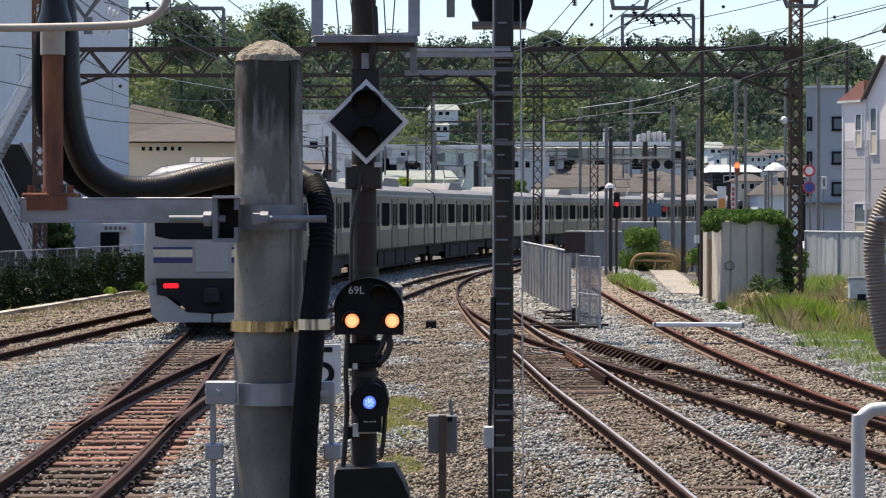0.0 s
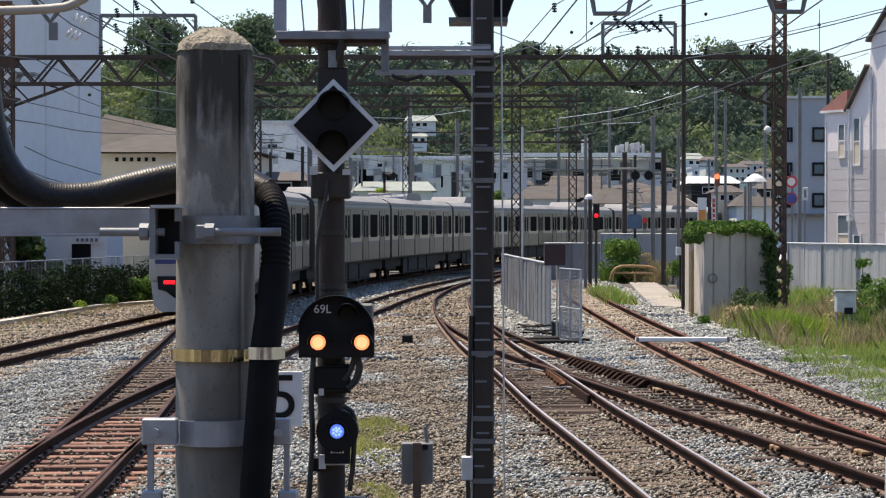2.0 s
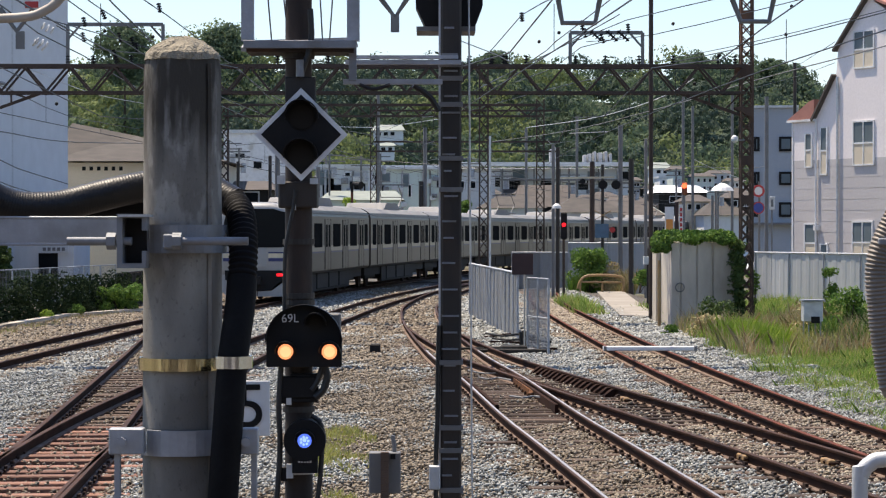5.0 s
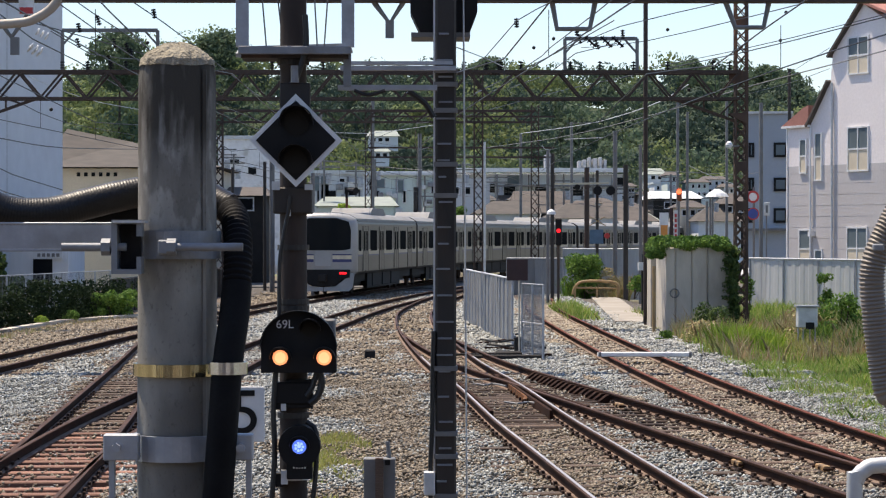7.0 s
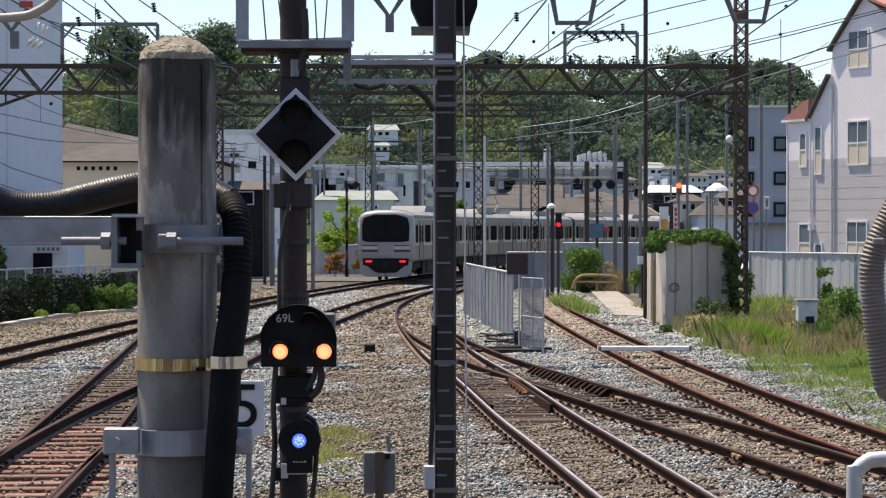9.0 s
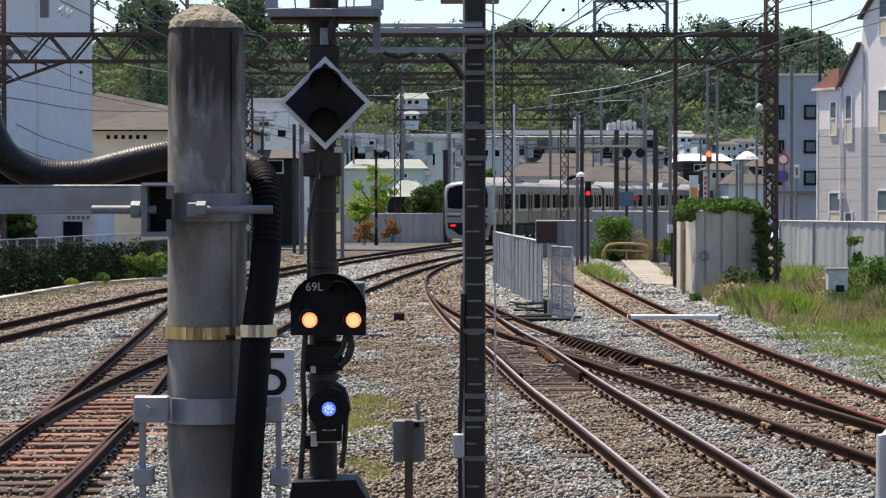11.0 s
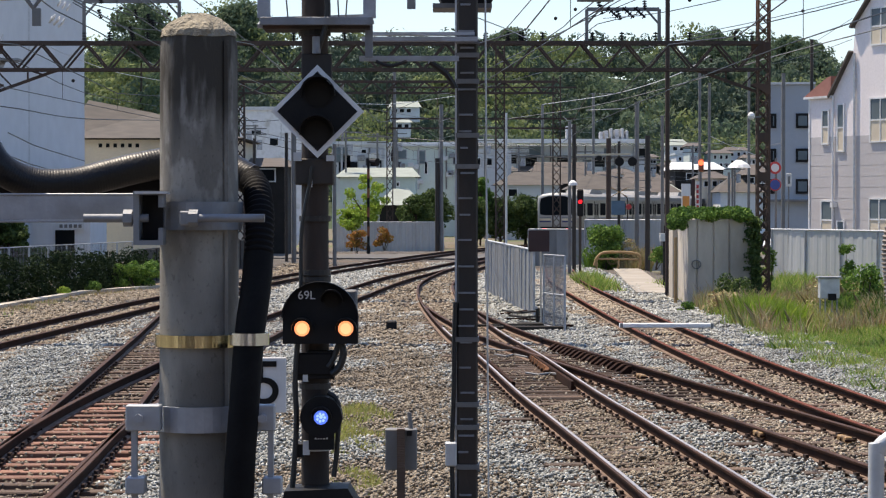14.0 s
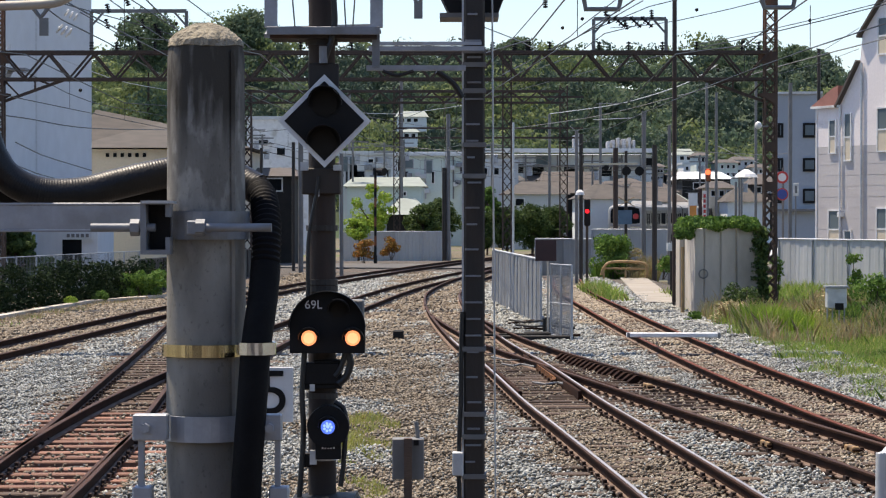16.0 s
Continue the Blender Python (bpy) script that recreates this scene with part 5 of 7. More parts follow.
rs = thing("stop_signal", (0, 0, 0), "black line-side signal with a lit red lamp", "signal", "red signals")
part("case", bx(5.598, 5.857, 98.9, 99.1, 2.226, 3.357, bevel=0.04), M_black, rs)
part("lamp", disc(bmesh.new(), 5.716, 98.78, 2.838, 0.085, 0.1), M_redglow, rs, "glowing red lamp")
part("lamp_cap", lathe(bmesh.new(), 5.410, 98.8, [(3.520, 0.19), (3.638, 0.17), (3.732, 0.05)], 14), M_white, rs, "white domed lamp cap")
part("stand", rod(bmesh.new(), (5.728, 99.15, -0.3), (5.728, 99.15, 3.239), 0.06), M_darksteel, rs)
rt = thing("traffic_light", (0, 0, 0), "road traffic light lit red on a thin post", "signal", "red signals")
part("stand", rod(bmesh.new(), (14.983, 138.1, -0.4), (14.983, 138.1, 5.410), 0.08), M_greymast, rt)
part("case", bx(14.851, 15.147, 137.8, 138, 4.654, 5.410, bevel=0.05), M_rustpipe, rt)
part("lamp", disc(bmesh.new(), 14.967, 137.7, 5.175, 0.15, 0.1), mat("lit_orange_red_lens", (1.0, 0.12, 0.04), (1.0, 0.12, 0.04), 0.3, glow=1.8, bump=0), rt, "glowing red lamp")

rsn = thing("road_signs", (0, 0, 0), "round no-entry style and blue road signs on a post", "sign")
part("post", rod(bmesh.new(), (14.024, 100, -0.3), (14.024, 100, 4.674), 0.05), M_greymast, rsn)
part("red_ring", disc(bmesh.new(), 13.976, 99.9, 4.269, 0.26, 0.03), M_signred, rsn)
part("ring_centre", disc(bmesh.new(), 13.976, 99.89, 4.269, 0.17, 0.03), M_white, rsn)
part("blue_disc", disc(bmesh.new(), 13.976, 99.9, 3.555, 0.26, 0.03), M_signred, rsn)
part("blue_centre", disc(bmesh.new(), 13.976, 99.89, 3.555, 0.21, 0.03), M_signblue, rsn)

# ---- concrete block with ivy ----
BD = 69.6
blk = thing("concrete_block", (0, 0, 0), "weathered concrete panel wall block with ivy on its top", "concrete wall")
for xa, xb in ((1217, 1233), (1235, 1262), (1264, 1290), (1292, 1330)):
    part("panel", bx((xa - 784) * BD / 4200, (xb - 784) * BD / 4200, BD, BD + 4.2, -0.3, 2.285, bevel=0.02), M_wallconc, blk)
part("hollow_core", bx(7.192, 9.031, BD + 0.05, BD + 4.15, -0.3, 2.252), M_wallconc, blk)
part("wall_edge", bx(7.026, 7.159, BD + 3.0, BD + 4.2, -0.3, 2.087), M_wallconc, blk, "narrow pale end slab")
part("ring", ring_band(0, 0, -0.03, 0.03, 0.11, 16, 0.035), M_greymast, blk).matrix_basis = pose(7.430, BD - 0.02, 0.946, 90, 0, 0)
part("edge_post", rod(bmesh.new(), (6.769, 69, -0.3), (6.769, 69, 1.746), 0.05), M_yellow, blk, "ochre marker post")


def leaves(name, centres, radii, per, size, material, seed, flat=0.7, parent=None, jitter=0.5):
    """Many small leaf blades in clumps."""
    rng = np.random.default_rng(seed)
    c = np.repeat(np.asarray(centres, float), per, 0)
    r = np.repeat(np.asarray(radii, float), per, 0)
    n = len(c)
    d = rng.normal(size=(n, 3))
    d /= np.linalg.norm(d, axis=1)[:, None]
    d[:, 2] *= flat
    p = c + d * (r * rng.uniform(0.55, 1.05, n) ** 0.6)[:, None]
    face = d + jitter * rng.normal(size=(n, 3))
    u = np.cross(face, rng.normal(size=(n, 3)))
    u /= np.linalg.norm(u, axis=1)[:, None]
    w = np.cross(u, face)
    w /= np.linalg.norm(w, axis=1)[:, None]
    s = (size * rng.uniform(0.6, 1.4, n))[:, None]
    v = np.stack([p - u * s, p + w * s * 0.6, p + u * s, p - w * s * 0.6], 1).reshape(-1, 3)
    return pydata(name, v, np.arange(4 * n).reshape(n, 4), material, parent)


rng_i = np.random.default_rng(5)
ivy_c = [(rng_i.uniform(7.026, 9.048), BD + rng_i.uniform(-0.15, 4.0), 2.401 + rng_i.uniform(-0.12, 0.14)) for _ in range(220)]
ivy_c += [(6.761 + rng_i.uniform(-0.05, 0.3), BD - 0.05, 2.153 + rng_i.uniform(-0.1, 0.1)) for k in range(14)]
ivy = leaves("ivy", ivy_c, [0.17] * len(ivy_c), 70, 0.045, M_leafnear, 2)
hang_c = [(9.02 + rng_i.uniform(-0.10, 0.22), BD + rng_i.uniform(-0.1, 0.5), 2.25 - (k % 60) * 0.036) for k in range(120)]
tagged(leaves("hanging_ivy", hang_c, [0.15] * len(hang_c), 70, 0.045, M_hedge, 6), "dark ivy hanging down a concrete block's edge", "ivy", kind="stuff")
tagged(ivy, "dense green ivy hanging over a concrete block", "ivy", kind="stuff")


# ---- fences ----
def panel_fence(name, x0, y0, x1, y1, h, step, label, material=M_sheet, zbase=-0.25, rail=True, fold=0.05, metal=None):
    f = thing(name, (0, 0, 0), label, "fence", kind="structure")
    n = max(1, round(math.hypot(x1 - x0, y1 - y0) / step))
    a = math.degrees(math.atan2(y1 - y0, x1 - x0))
    L = math.hypot(x1 - x0, y1 - y0) / n
    bm = bmesh.new()
    # folded sheet
    prof = [(-0.5, 0), (-0.3, 0), (-0.24, fold), (-0.06, fold), (0, 0), (0.2, 0), (0.26, fold), (0.44, fold), (0.5, 0)]
    pts = [(u * L, v * min(1, L)) for u, v in prof]
    back = [(u, v + 0.012) for u, v in pts][::-1]
    for lvl in (0,):
        lo = [bm.verts.new((u, v, 0)) for u, v in pts + back]
        hi = [bm.verts.new((u, v, h)) for u, v in pts + back]
        k = len(lo)
        for i in range(k):
            bm.faces.new((lo[i], lo[(i + 1) % k], hi[(i + 1) % k], hi[i]))
        for i in range(len(pts) - 1):
            bm.faces.new((hi[i], hi[i + 1], hi[k - 2 - i], hi[k - 1 - i]))
    me = bpy.data.meshes.new("panel")
    bm.to_mesh(me)
    bm.free()
    me.materials.append(material)
    for i in range(n):
        t = (i + 0.5) / n
        o = new("panel", me)
        o.parent = f
        o.matrix_basis = pose(x0 + (x1 - x0) * t, y0 + (y1 - y0) * t, zbase + random.uniform(-0.01, 0.01), random.uniform(-0.6, 0.6), 0, a)
    if rail:
        top = zbase + h
        part("top_rail", rod(bmesh.new(), (x0, y0, top + 0.03), (x1, y1, top + 0.03), 0.03, n=8), metal or M_galvpale, f)
        for i in range(0, n + 1, 2):
            t = i / n
            px_, py_ = x0 + (x1 - x0) * t, y0 + (y1 - y0) * t
            part("fence_post", rod(bmesh.new(), (px_, py_ - 0.07, zbase - 0.2), (px_, py_ - 0.07, top), 0.03, n=8), metal or M_galv, f)
    return f


panel_fence("trackside_fence", 1.42, 78.38, 2.33, 60.82, 1.75, 0.62, fold=0.022, label="grey corrugated sheet fence running between the tracks")
def mesh_fence(name, x0, y0, x1, y1, h, bays, label, zbase=-0.25, pitch=0.045):
    """Welded wire panels between thin tubes."""
    f = thing(name, (0, 0, 0), label, "fence", kind="structure")
    a, b = Vector((x0, y0, zbase)), Vector((x1, y1, zbase))
    up = Vector((0, 0, h))
    for k in range(bays + 1):
        p = a.lerp(b, k / bays)
        part("fence_post", rod(bmesh.new(), p - Vector((0, 0, 0.2)), p + up, 0.026, n=8), M_galv, f)
    for z in (0.08, 0.5, 1.0):
        part("rail", rod(bmesh.new(), a + up * z, b + up * z, 0.016, n=6), M_galv, f)
    for k in range(bays):
        p, q = a.lerp(b, k / bays), a.lerp(b, (k + 1) / bays)
        bm = bmesh.new()
        n = max(2, int((q - p).length / pitch))
        for i in range(1, n):
            c = p.lerp(q, i / n)
            rod(bm, c + up * 0.08, c + up, 0.005, n=4)
        rows_n = int(0.9 / pitch)
        for i in range(1, rows_n):
            rod(bm, p + up * (0.08 + 0.92 * i / rows_n), q + up * (0.08 + 0.92 * i / rows_n), 0.003, n=4)
        part("wire_panel", bm, M_galvdark, f)
    return f


mesh_fence("trackside_fence_end", 2.34, 55.10, 2.75, 53.51, 1.78, 2, "see-through galvanised wire mesh panel between the tracks")
panel_fence("yard_fence", 12.173, 88, 15.924, 80, 2.05, 1.15, "dull grey sheet fence along the house plot", M_flatsheet, zbase=-0.28, fold=0.015)
panel_fence("crossing_fence", 6.693, 112, 10.162, 110, 2.33, 1.1, "dull grey sheet fence beside the level crossing", M_flatsheet, zbase=-0.35, fold=0.015)
panel_fence("cabinet_fence", 4.099, 114, 6.780, 113, 1.9, 1.2, "light blue-grey sheet screen near the crossing", zbase=-0.38)
panel_fence("bend_fence", -7.298, 158, 0.038, 158, 1.95, 0.9, "weathered pale wall fence behind the bend", M_flatsheet, zbase=-0.38)
mesh_fence("left_fence", -15.6, 58, -11.0, 84, 1.75, 15, "see-through wire fence with grey posts along the railway edge", -0.35, 0.12)
# Plain dark sheets replace the shade behind a see-through fence.
panel_fence("left_fence", -15.6, 30, -15.6, 58, 1.5, 1.1, "plain dark sheets for the shade behind the railway edge fence", M_darkfence, zbase=-0.35, fold=0.012, metal=M_darksteel)
panel_fence("left_fence", -11.0, 84, -9.0, 118, 1.4, 1.2, "plain dark sheets for the shade behind the railway edge fence", M_darkfence, zbase=-0.35, fold=0.012, metal=M_darksteel)

gp = thing("back_board_sign", (0, 0, 0), "maroon square board on a thin post by a fence", "sign")
part("board", bx(2.013, 2.507, 55.9, 55.93, 1.583, 2.077), M_maroon, gp)
part("post", rod(bmesh.new(), (2.307, 55.95, -0.3), (2.307, 55.95, 2.077), 0.022), M_wallconc, gp)
pl = thing("white_beam", (0, 0, 0), "white-painted timber beam lying across the siding", "beam")
part("beam", bx(3.848, 5.895, 51.6, 51.85, 0.004, 0.10, bevel=0.015), M_white, pl)
for xx in (3.885, 5.858):
    part("end_band", bx(xx - 0.03, xx + 0.03, 51.595, 51.855, 0.003, 0.103), M_greymast, pl)
cb = thing("control_cabinet", (0, 0, 0), "pale grey metal control cabinet on legs in the grass", "cabinet")
part("case", bx(9.197, 9.667, 57.8, 58.2, 0.399, 0.896, bevel=0.015), M_galvpale, cb)
part("roof", bx(9.156, 9.708, 57.75, 58.25, 0.896, 0.938), M_galv, cb)
part("vent", bx(9.377, 9.584, 57.77, 57.8, 0.358, 0.523), M_black, cb)
for xx in (1452, 1461, 1473, 1482):
    part("leg", rod(bmesh.new(), ((xx - 784) * 58 / 4200, 58, -0.35), ((xx - 784) * 58 / 4200, 58, 0.399), 0.02), M_galv, cb)

# ---- house ----
house = thing("house", (15.114, 92, 0), "three-storey house with pale pink upper and grey lower siding", "house", "", -62.6)
EAVE, MID = 6.987, 5.344


def siding(xa, xb, z0, z1, name, material, pitch=0.42):
    """A wall clad with horizontal boards."""
    w = part(name, bx(xa, xb, 0.014, 7.0, z0, z1), material, house)
    z = z0
    while z < z1 - 0.05:
        part("siding_board", bx(xa, xb, 0.0, 0.012, z, min(z + pitch - 0.02, z1)), material, w)
        z += pitch
    return w


siding(-1.52, 0.0, -0.4, MID, "wall", M_greysiding)
siding(-1.52, 0.0, MID, EAVE - 0.05, "wall", M_pink, 0.9)
siding(0.004, 6.6, -0.4, MID, "wall", M_greysiding)
siding(0.004, 6.6, MID, EAVE, "wall", M_pink, 0.9)
PEAK = 11.35
gable = [(0.004, EAVE), (6.6, EAVE), (6.6, 9.565), (3.3, PEAK), (1.391, 9.565), (1.250, 8.536)]
part("gable_wall", prism(bmesh.new(), gable[::-1], 6.9, pose(0, 0.0, 0)), M_pink, house)
for pa, pb in (((-0.12, EAVE - 0.12), (1.250, 8.579)), ((1.391 - 0.14, 9.479), (3.3, PEAK + 0.1))):
    part("roof_edge", bar(bmesh.new(), (pa[0], 3.4, pa[1]), (pb[0], 3.4, pb[1]), 7.2, 0.09), M_brownroof, house, "dark roof verge")
part("roof", bar(bmesh.new(), (3.3, 3.4, PEAK + 0.1), (7.2, 3.4, 10.098), 7.3, 0.1), M_redroof, house, "red-brown roof slope")
part("low_roof", prism(bmesh.new(), [(-1.75, EAVE - 0.05), (0.0, EAVE - 0.05), (0.0, 7.688), (-0.3, 7.622)][::-1], 7, pose(0, -0.12, 0)), M_redroof, house, "red tiled lean-to roof")
part("eaves", bx(-1.75, 0.0, -0.14, -0.02, EAVE - 0.14, EAVE - 0.05), M_white, house)


def house_window(xa, xb, za, zb, parent):
    t, d = 0.06, 0.0
    zm, xm = (za + zb) / 2, (xa + xb) / 2
    w = part("window", bx(xa, xb, -0.06, 0.01, za, za + t), M_white, parent, "white-framed window")
    bars = [(xa, xb, zb - t, zb), (xa, xa + t, za + t, zb - t), (xb - t, xb, za + t, zb - t), (xa + t, xb - t, zm - 0.03, zm + 0.03)]
    if xb - xa > 0.9:
        bars += [(xm - 0.025, xm + 0.025, za + t, zm - 0.03), (xm - 0.025, xm + 0.025, zm + 0.03, zb - t)]
    for q in bars:
        part("frame_bar", bx(q[0], q[1], -0.055, 0.01, q[2], q[3]), M_white, w)
    part("pane", bx(xa + t, xb - t, -0.03, 0.008, zm + 0.03, zb - t), M_skyglass, w)
    part("shutter", bx(xa + t, xb - t, -0.034, 0.008, za + t, zm - 0.03), M_creamwall, w, "tan lower panel")


house_window(-0.692, -0.217, 5.049, 6.413, house)
house_window(0.288, 0.754, 4.743, 6.617, house)
house_window(2.332, 3.628, 5.054, 6.756, house)
house_window(2.367, 3.628, 8.713, 10.160, house)
house_window(-0.728, 0.072, 1.332, 2.892, house)
house_window(2.298, 3.561, 1.331, 2.969, house)
house_window(0.288, 0.789, 1.299, 2.105, house)
part("downpipe", rod(bmesh.new(), (0.072, -0.07, -0.3), (0.072, -0.07, EAVE - 0.1), 0.04), M_white, house)
part("downpipe", rod(bmesh.new(), (1.426, -0.07, -0.3), (1.426, -0.07, 8.485), 0.05), M_galvpale, house)
part("corner_trim", bx(-1.56, -1.48, -0.03, 0.0, -0.3, EAVE - 0.1), M_white, house)
part("wall_lamp", bx(0.144, 0.288, -0.25, 0.0, 2.606, 2.803), M_white, house)

# bluish flats behind the house
flat = thing("apartment_block", (0, 0, 0), "pale blue-grey apartment block with dark window frames", "building")
flat.matrix_basis = pose(20.643, 150, 0) @ pose(0, 0, 0, 0, 0, -9) @ pose(-20.643, -150, 0)
part("wall", bx(20.643, 23.429, 150, 165, -0.4, 10.329), M_bluewall, flat)
for y0, y1 in ((206, 232), (268, 292), (322, 348)):
    for x0, x1 in ((1364, 1374), (1408, 1432)):
        xa, xb = (x0 - 784) * 149.9 / 4200, (x1 - 784) * 149.9 / 4200
        za, zb = 2.65 + (370 - y1) * 149.9 / 4200, 2.65 + (370 - y0) * 149.9 / 4200
        w = part("window", bx(xa, xb, 149.9, 150.05, za, zb), M_black, flat, "black window frame")
        part("pane", bx(xa + 0.15, xb - 0.15, 149.86, 149.95, za + 0.15, zb - 0.15), M_skyglass, w)
part("ledge", bx(20.571, 23.500, 149.4, 150, 2.936, 3.079), M_greymast, flat)
part("roof", bx(20.571, 23.500, 149.8, 165.2, 10.329, 10.471), M_galvpale, flat)

# ---- tall white building and neighbours on the far side of the tracks ----
tall = thing("office_building", (0, 0, 0), "tall plain pale blue-white building beside the railway", "building")
tall.matrix_basis = pose(-15.850, 105, 0) @ pose(0, 0, 0, 0, 0, 9.5) @ pose(-(-15.850), -105, 0)
part("wall", bx(-30, -15.850, 105, 125, -0.4, 15), M_white_wall, tall)
part("parapet", bx(-30.1, -15.850 + 0.08, 104.9, 125.1, 15, 15.4), M_white_wall, tall)
part("corner_joint", bx(-18.300, -18.225, 104.96, 105.0, 1.900, 15), M_galvpale, tall)
shop = thing("low_shop", (0, 0, 0), "low white shop front with dark doorway and sign bars", "building")
part("wall", bx(-17.357, -14.857, 100, 104.8, -0.4, 2.126), M_white_wall, shop)
part("doorway", bx(-16.333, -15.524, 99.95, 100.1, -0.3, 1.650), M_glass, shop)
part("signboard", bx(-16.317, -15.080, 99.85, 99.98, 1.650, 1.983), M_farwall, shop)
for k in range(5):
    part("letter_bar", bx(-16.134 + k * 0.2, -16.134 + k * 0.2 + 0.13, 99.82, 99.86, 1.745, 1.888), M_greymast, shop)
shed = thing("dark_shed", (0, 0, 0), "dark grey clad shed with a sloped roof under steel stairs", "building")
part("wall", prism(bmesh.new(), [(-23, -0.4), (-17.75, -0.4), (-17.75, 3.7), (-18.6, 5.25), (-23, 5.25)], 5.5, pose(0, 94.2, 0)), M_darkfence, shed)
part("roof_edge", bar(bmesh.new(), (-17.7, 97, 3.68), (-18.62, 97, 5.32), 5.8, 0.1), M_galvdark, shed)
stair = thing("outdoor_stairs", (0, 0, 0), "grey steel outdoor stairs on a building side", "stairs")


def flight(x0, z0, x1, z1, y):
    """Stringers, treads and handrails of one flight."""
    n = max(2, round(abs(z1 - z0) / 0.19))
    for yy in (y, y + 1.1):
        part("stringer", bar(bmesh.new(), (x0, yy, z0), (x1, yy, z1), 0.06, 0.24), M_galv, stair)
        for up in (0.45, 0.75, 1.05):
            part("handrail", rod(bmesh.new(), (x0, yy, z0 + up), (x1, yy, z1 + up), 0.028, n=6), M_galvpale, stair)
        for k in range(5):
            q = k / 4
            xx, zz = x0 + (x1 - x0) * q, z0 + (z1 - z0) * q
            part("baluster", rod(bmesh.new(), (xx, yy, zz), (xx, yy, zz + 1.05), 0.025, n=6), M_galvpale, stair)
    for k in range(n):
        xx, zz = x0 + (x1 - x0) * (k + 0.5) / n, z0 + (z1 - z0) * (k + 0.5) / n
        part("tread", bx(xx - 0.13, xx + 0.13, y, y + 1.1, zz - 0.02, zz + 0.02), M_galvdark, stair)


flight(-17.3, -0.2, -19.6, 4.4, 91.6)
flight(-19.6, 4.4, -17.4, 8.4, 92.9)
part("landing", bx(-21.0, -19.5, 91.6, 94.0, 4.36, 4.44), M_galvdark, stair)
part("landing", bx(-17.5, -16.6, 92.8, 94.1, 8.36, 8.44), M_galvdark, stair)
for xx, yy, top in ((-19.6, 91.6, 5.4), (-17.55, 91.6, 3.0), (-17.5, 92.9, 8.4), (-20.9, 91.6, 5.4)):
    part("stair_post", bx(xx - 0.06, xx + 0.06, yy - 0.06, yy + 0.06, -0.4, top), M_galv, stair)

cream = thing("tiled_house", (0, 0, 0), "cream house with a brown tiled hip roof", "house", "town houses")
part("wall", bx(-20.700, -11.700, 135, 147, -0.4, 6.443), M_creamwall, cream)
bm = bmesh.new()
v = [bm.verts.new(p) for p in ((-21.664, 134.3, 6.507), (-11.218, 134.3, 6.507), (-11.218, 148, 6.507), (-21.664, 148, 6.507), (-21.021, 141, 8.961), (-17.164, 141, 8.189))]
for f in ((0, 1, 5, 4), (1, 2, 5), (2, 3, 4, 5), (3, 0, 4), (3, 2, 1, 0)):
    bm.faces.new([v[i] for i in f])
part("roof", bm, M_tanroof, cream)
for k in range(6):
    xx = -19.575 + 0.42 * k
    part("vent_window", bx(xx, xx + 0.2, 134.95, 135.05, 5.993, 6.218), M_glass, cream)


def town_house(name, x0, x1, d, base_y, eave_y, top_y, wall_m, roof_m, label, deep=9.0, gable=True, windows=()):
    h = thing(name, (0, 0, 0), label, "house", "town houses")
    xa, xb = (x0 - 784) * d / 4200, (x1 - 784) * d / 4200
    ze, zt = 2.65 + (370 - eave_y) * d / 4200, 2.65 + (370 - top_y) * d / 4200
    z_foot = 2.65 + (370 - base_y) * d / 4200 if base_y else -0.4
    part("wall", bx(xa, xb, d, d + deep, z_foot, ze), wall_m, h)
    if top_y < eave_y:
        bm = bmesh.new()
        xm0, xm1 = xa + (xb - xa) * (0.3 if not gable else 0.05), xb - (xb - xa) * (0.3 if not gable else 0.05)
        o = 0.4
        v = [bm.verts.new(p) for p in ((xa - o, d - o, ze), (xb + o, d - o, ze), (xb + o, d + deep + o, ze), (xa - o, d + deep + o, ze), (xm0, d + deep / 2, zt), (xm1, d + deep / 2, zt))]
        for f in ((0, 1, 5, 4), (1, 2, 5), (2, 3, 4, 5), (3, 0, 4), (3, 2, 1, 0)):
            bm.faces.new([v[i] for i in f])
        part("roof", bm, roof_m, h)
    else:
        part("roof", bx(xa - 0.15, xb + 0.15, d - 0.15, d + deep + 0.15, ze, ze + 0.3), roof_m, h)
    for wx0, wx1, wy0, wy1 in windows:
        a, b = (wx0 - 784) * d / 4200, (wx1 - 784) * d / 4200
        z0, z1 = 2.65 + (370 - wy1) * d / 4200, 2.65 + (370 - wy0) * d / 4200
        w = part("window", bx(a - 0.08, b + 0.08, d - 0.06, d, z0 - 0.08, z1 + 0.08), M_white, h)
        part("pane", bx(a, b, d - 0.09, d - 0.05, z0, z1), M_glass, w)
    return h


town_house("town_house", 425, 548, 205, 0, 200, 200, M_white, M_galvpale, "white flat-roofed house behind the bend", windows=((446, 462, 206 + 30, 214 + 30), (478, 492, 250, 262)))
town_house("dark_house", 395, 505, 140, 0, 300, 282, M_under, M_brownroof, "small dark wooden house by the line", windows=((462, 486, 305, 325),))
white_house = town_house("town_house", 596, 680, 185, 0, 262, 262, M_farwall, M_galvpale, "white two-storey house with small windows", windows=((608, 620, 296 - 16, 300), (640, 648, 270, 276)))
depot = town_house("warehouse", 690, 830, 240, 0, 262, 262, M_teal, M_galvpale, "long pale green-grey warehouse with few windows", 25, windows=((672 + 20, 680 + 20, 275, 290), (752, 756, 292, 312), (720, 724, 318, 324)))
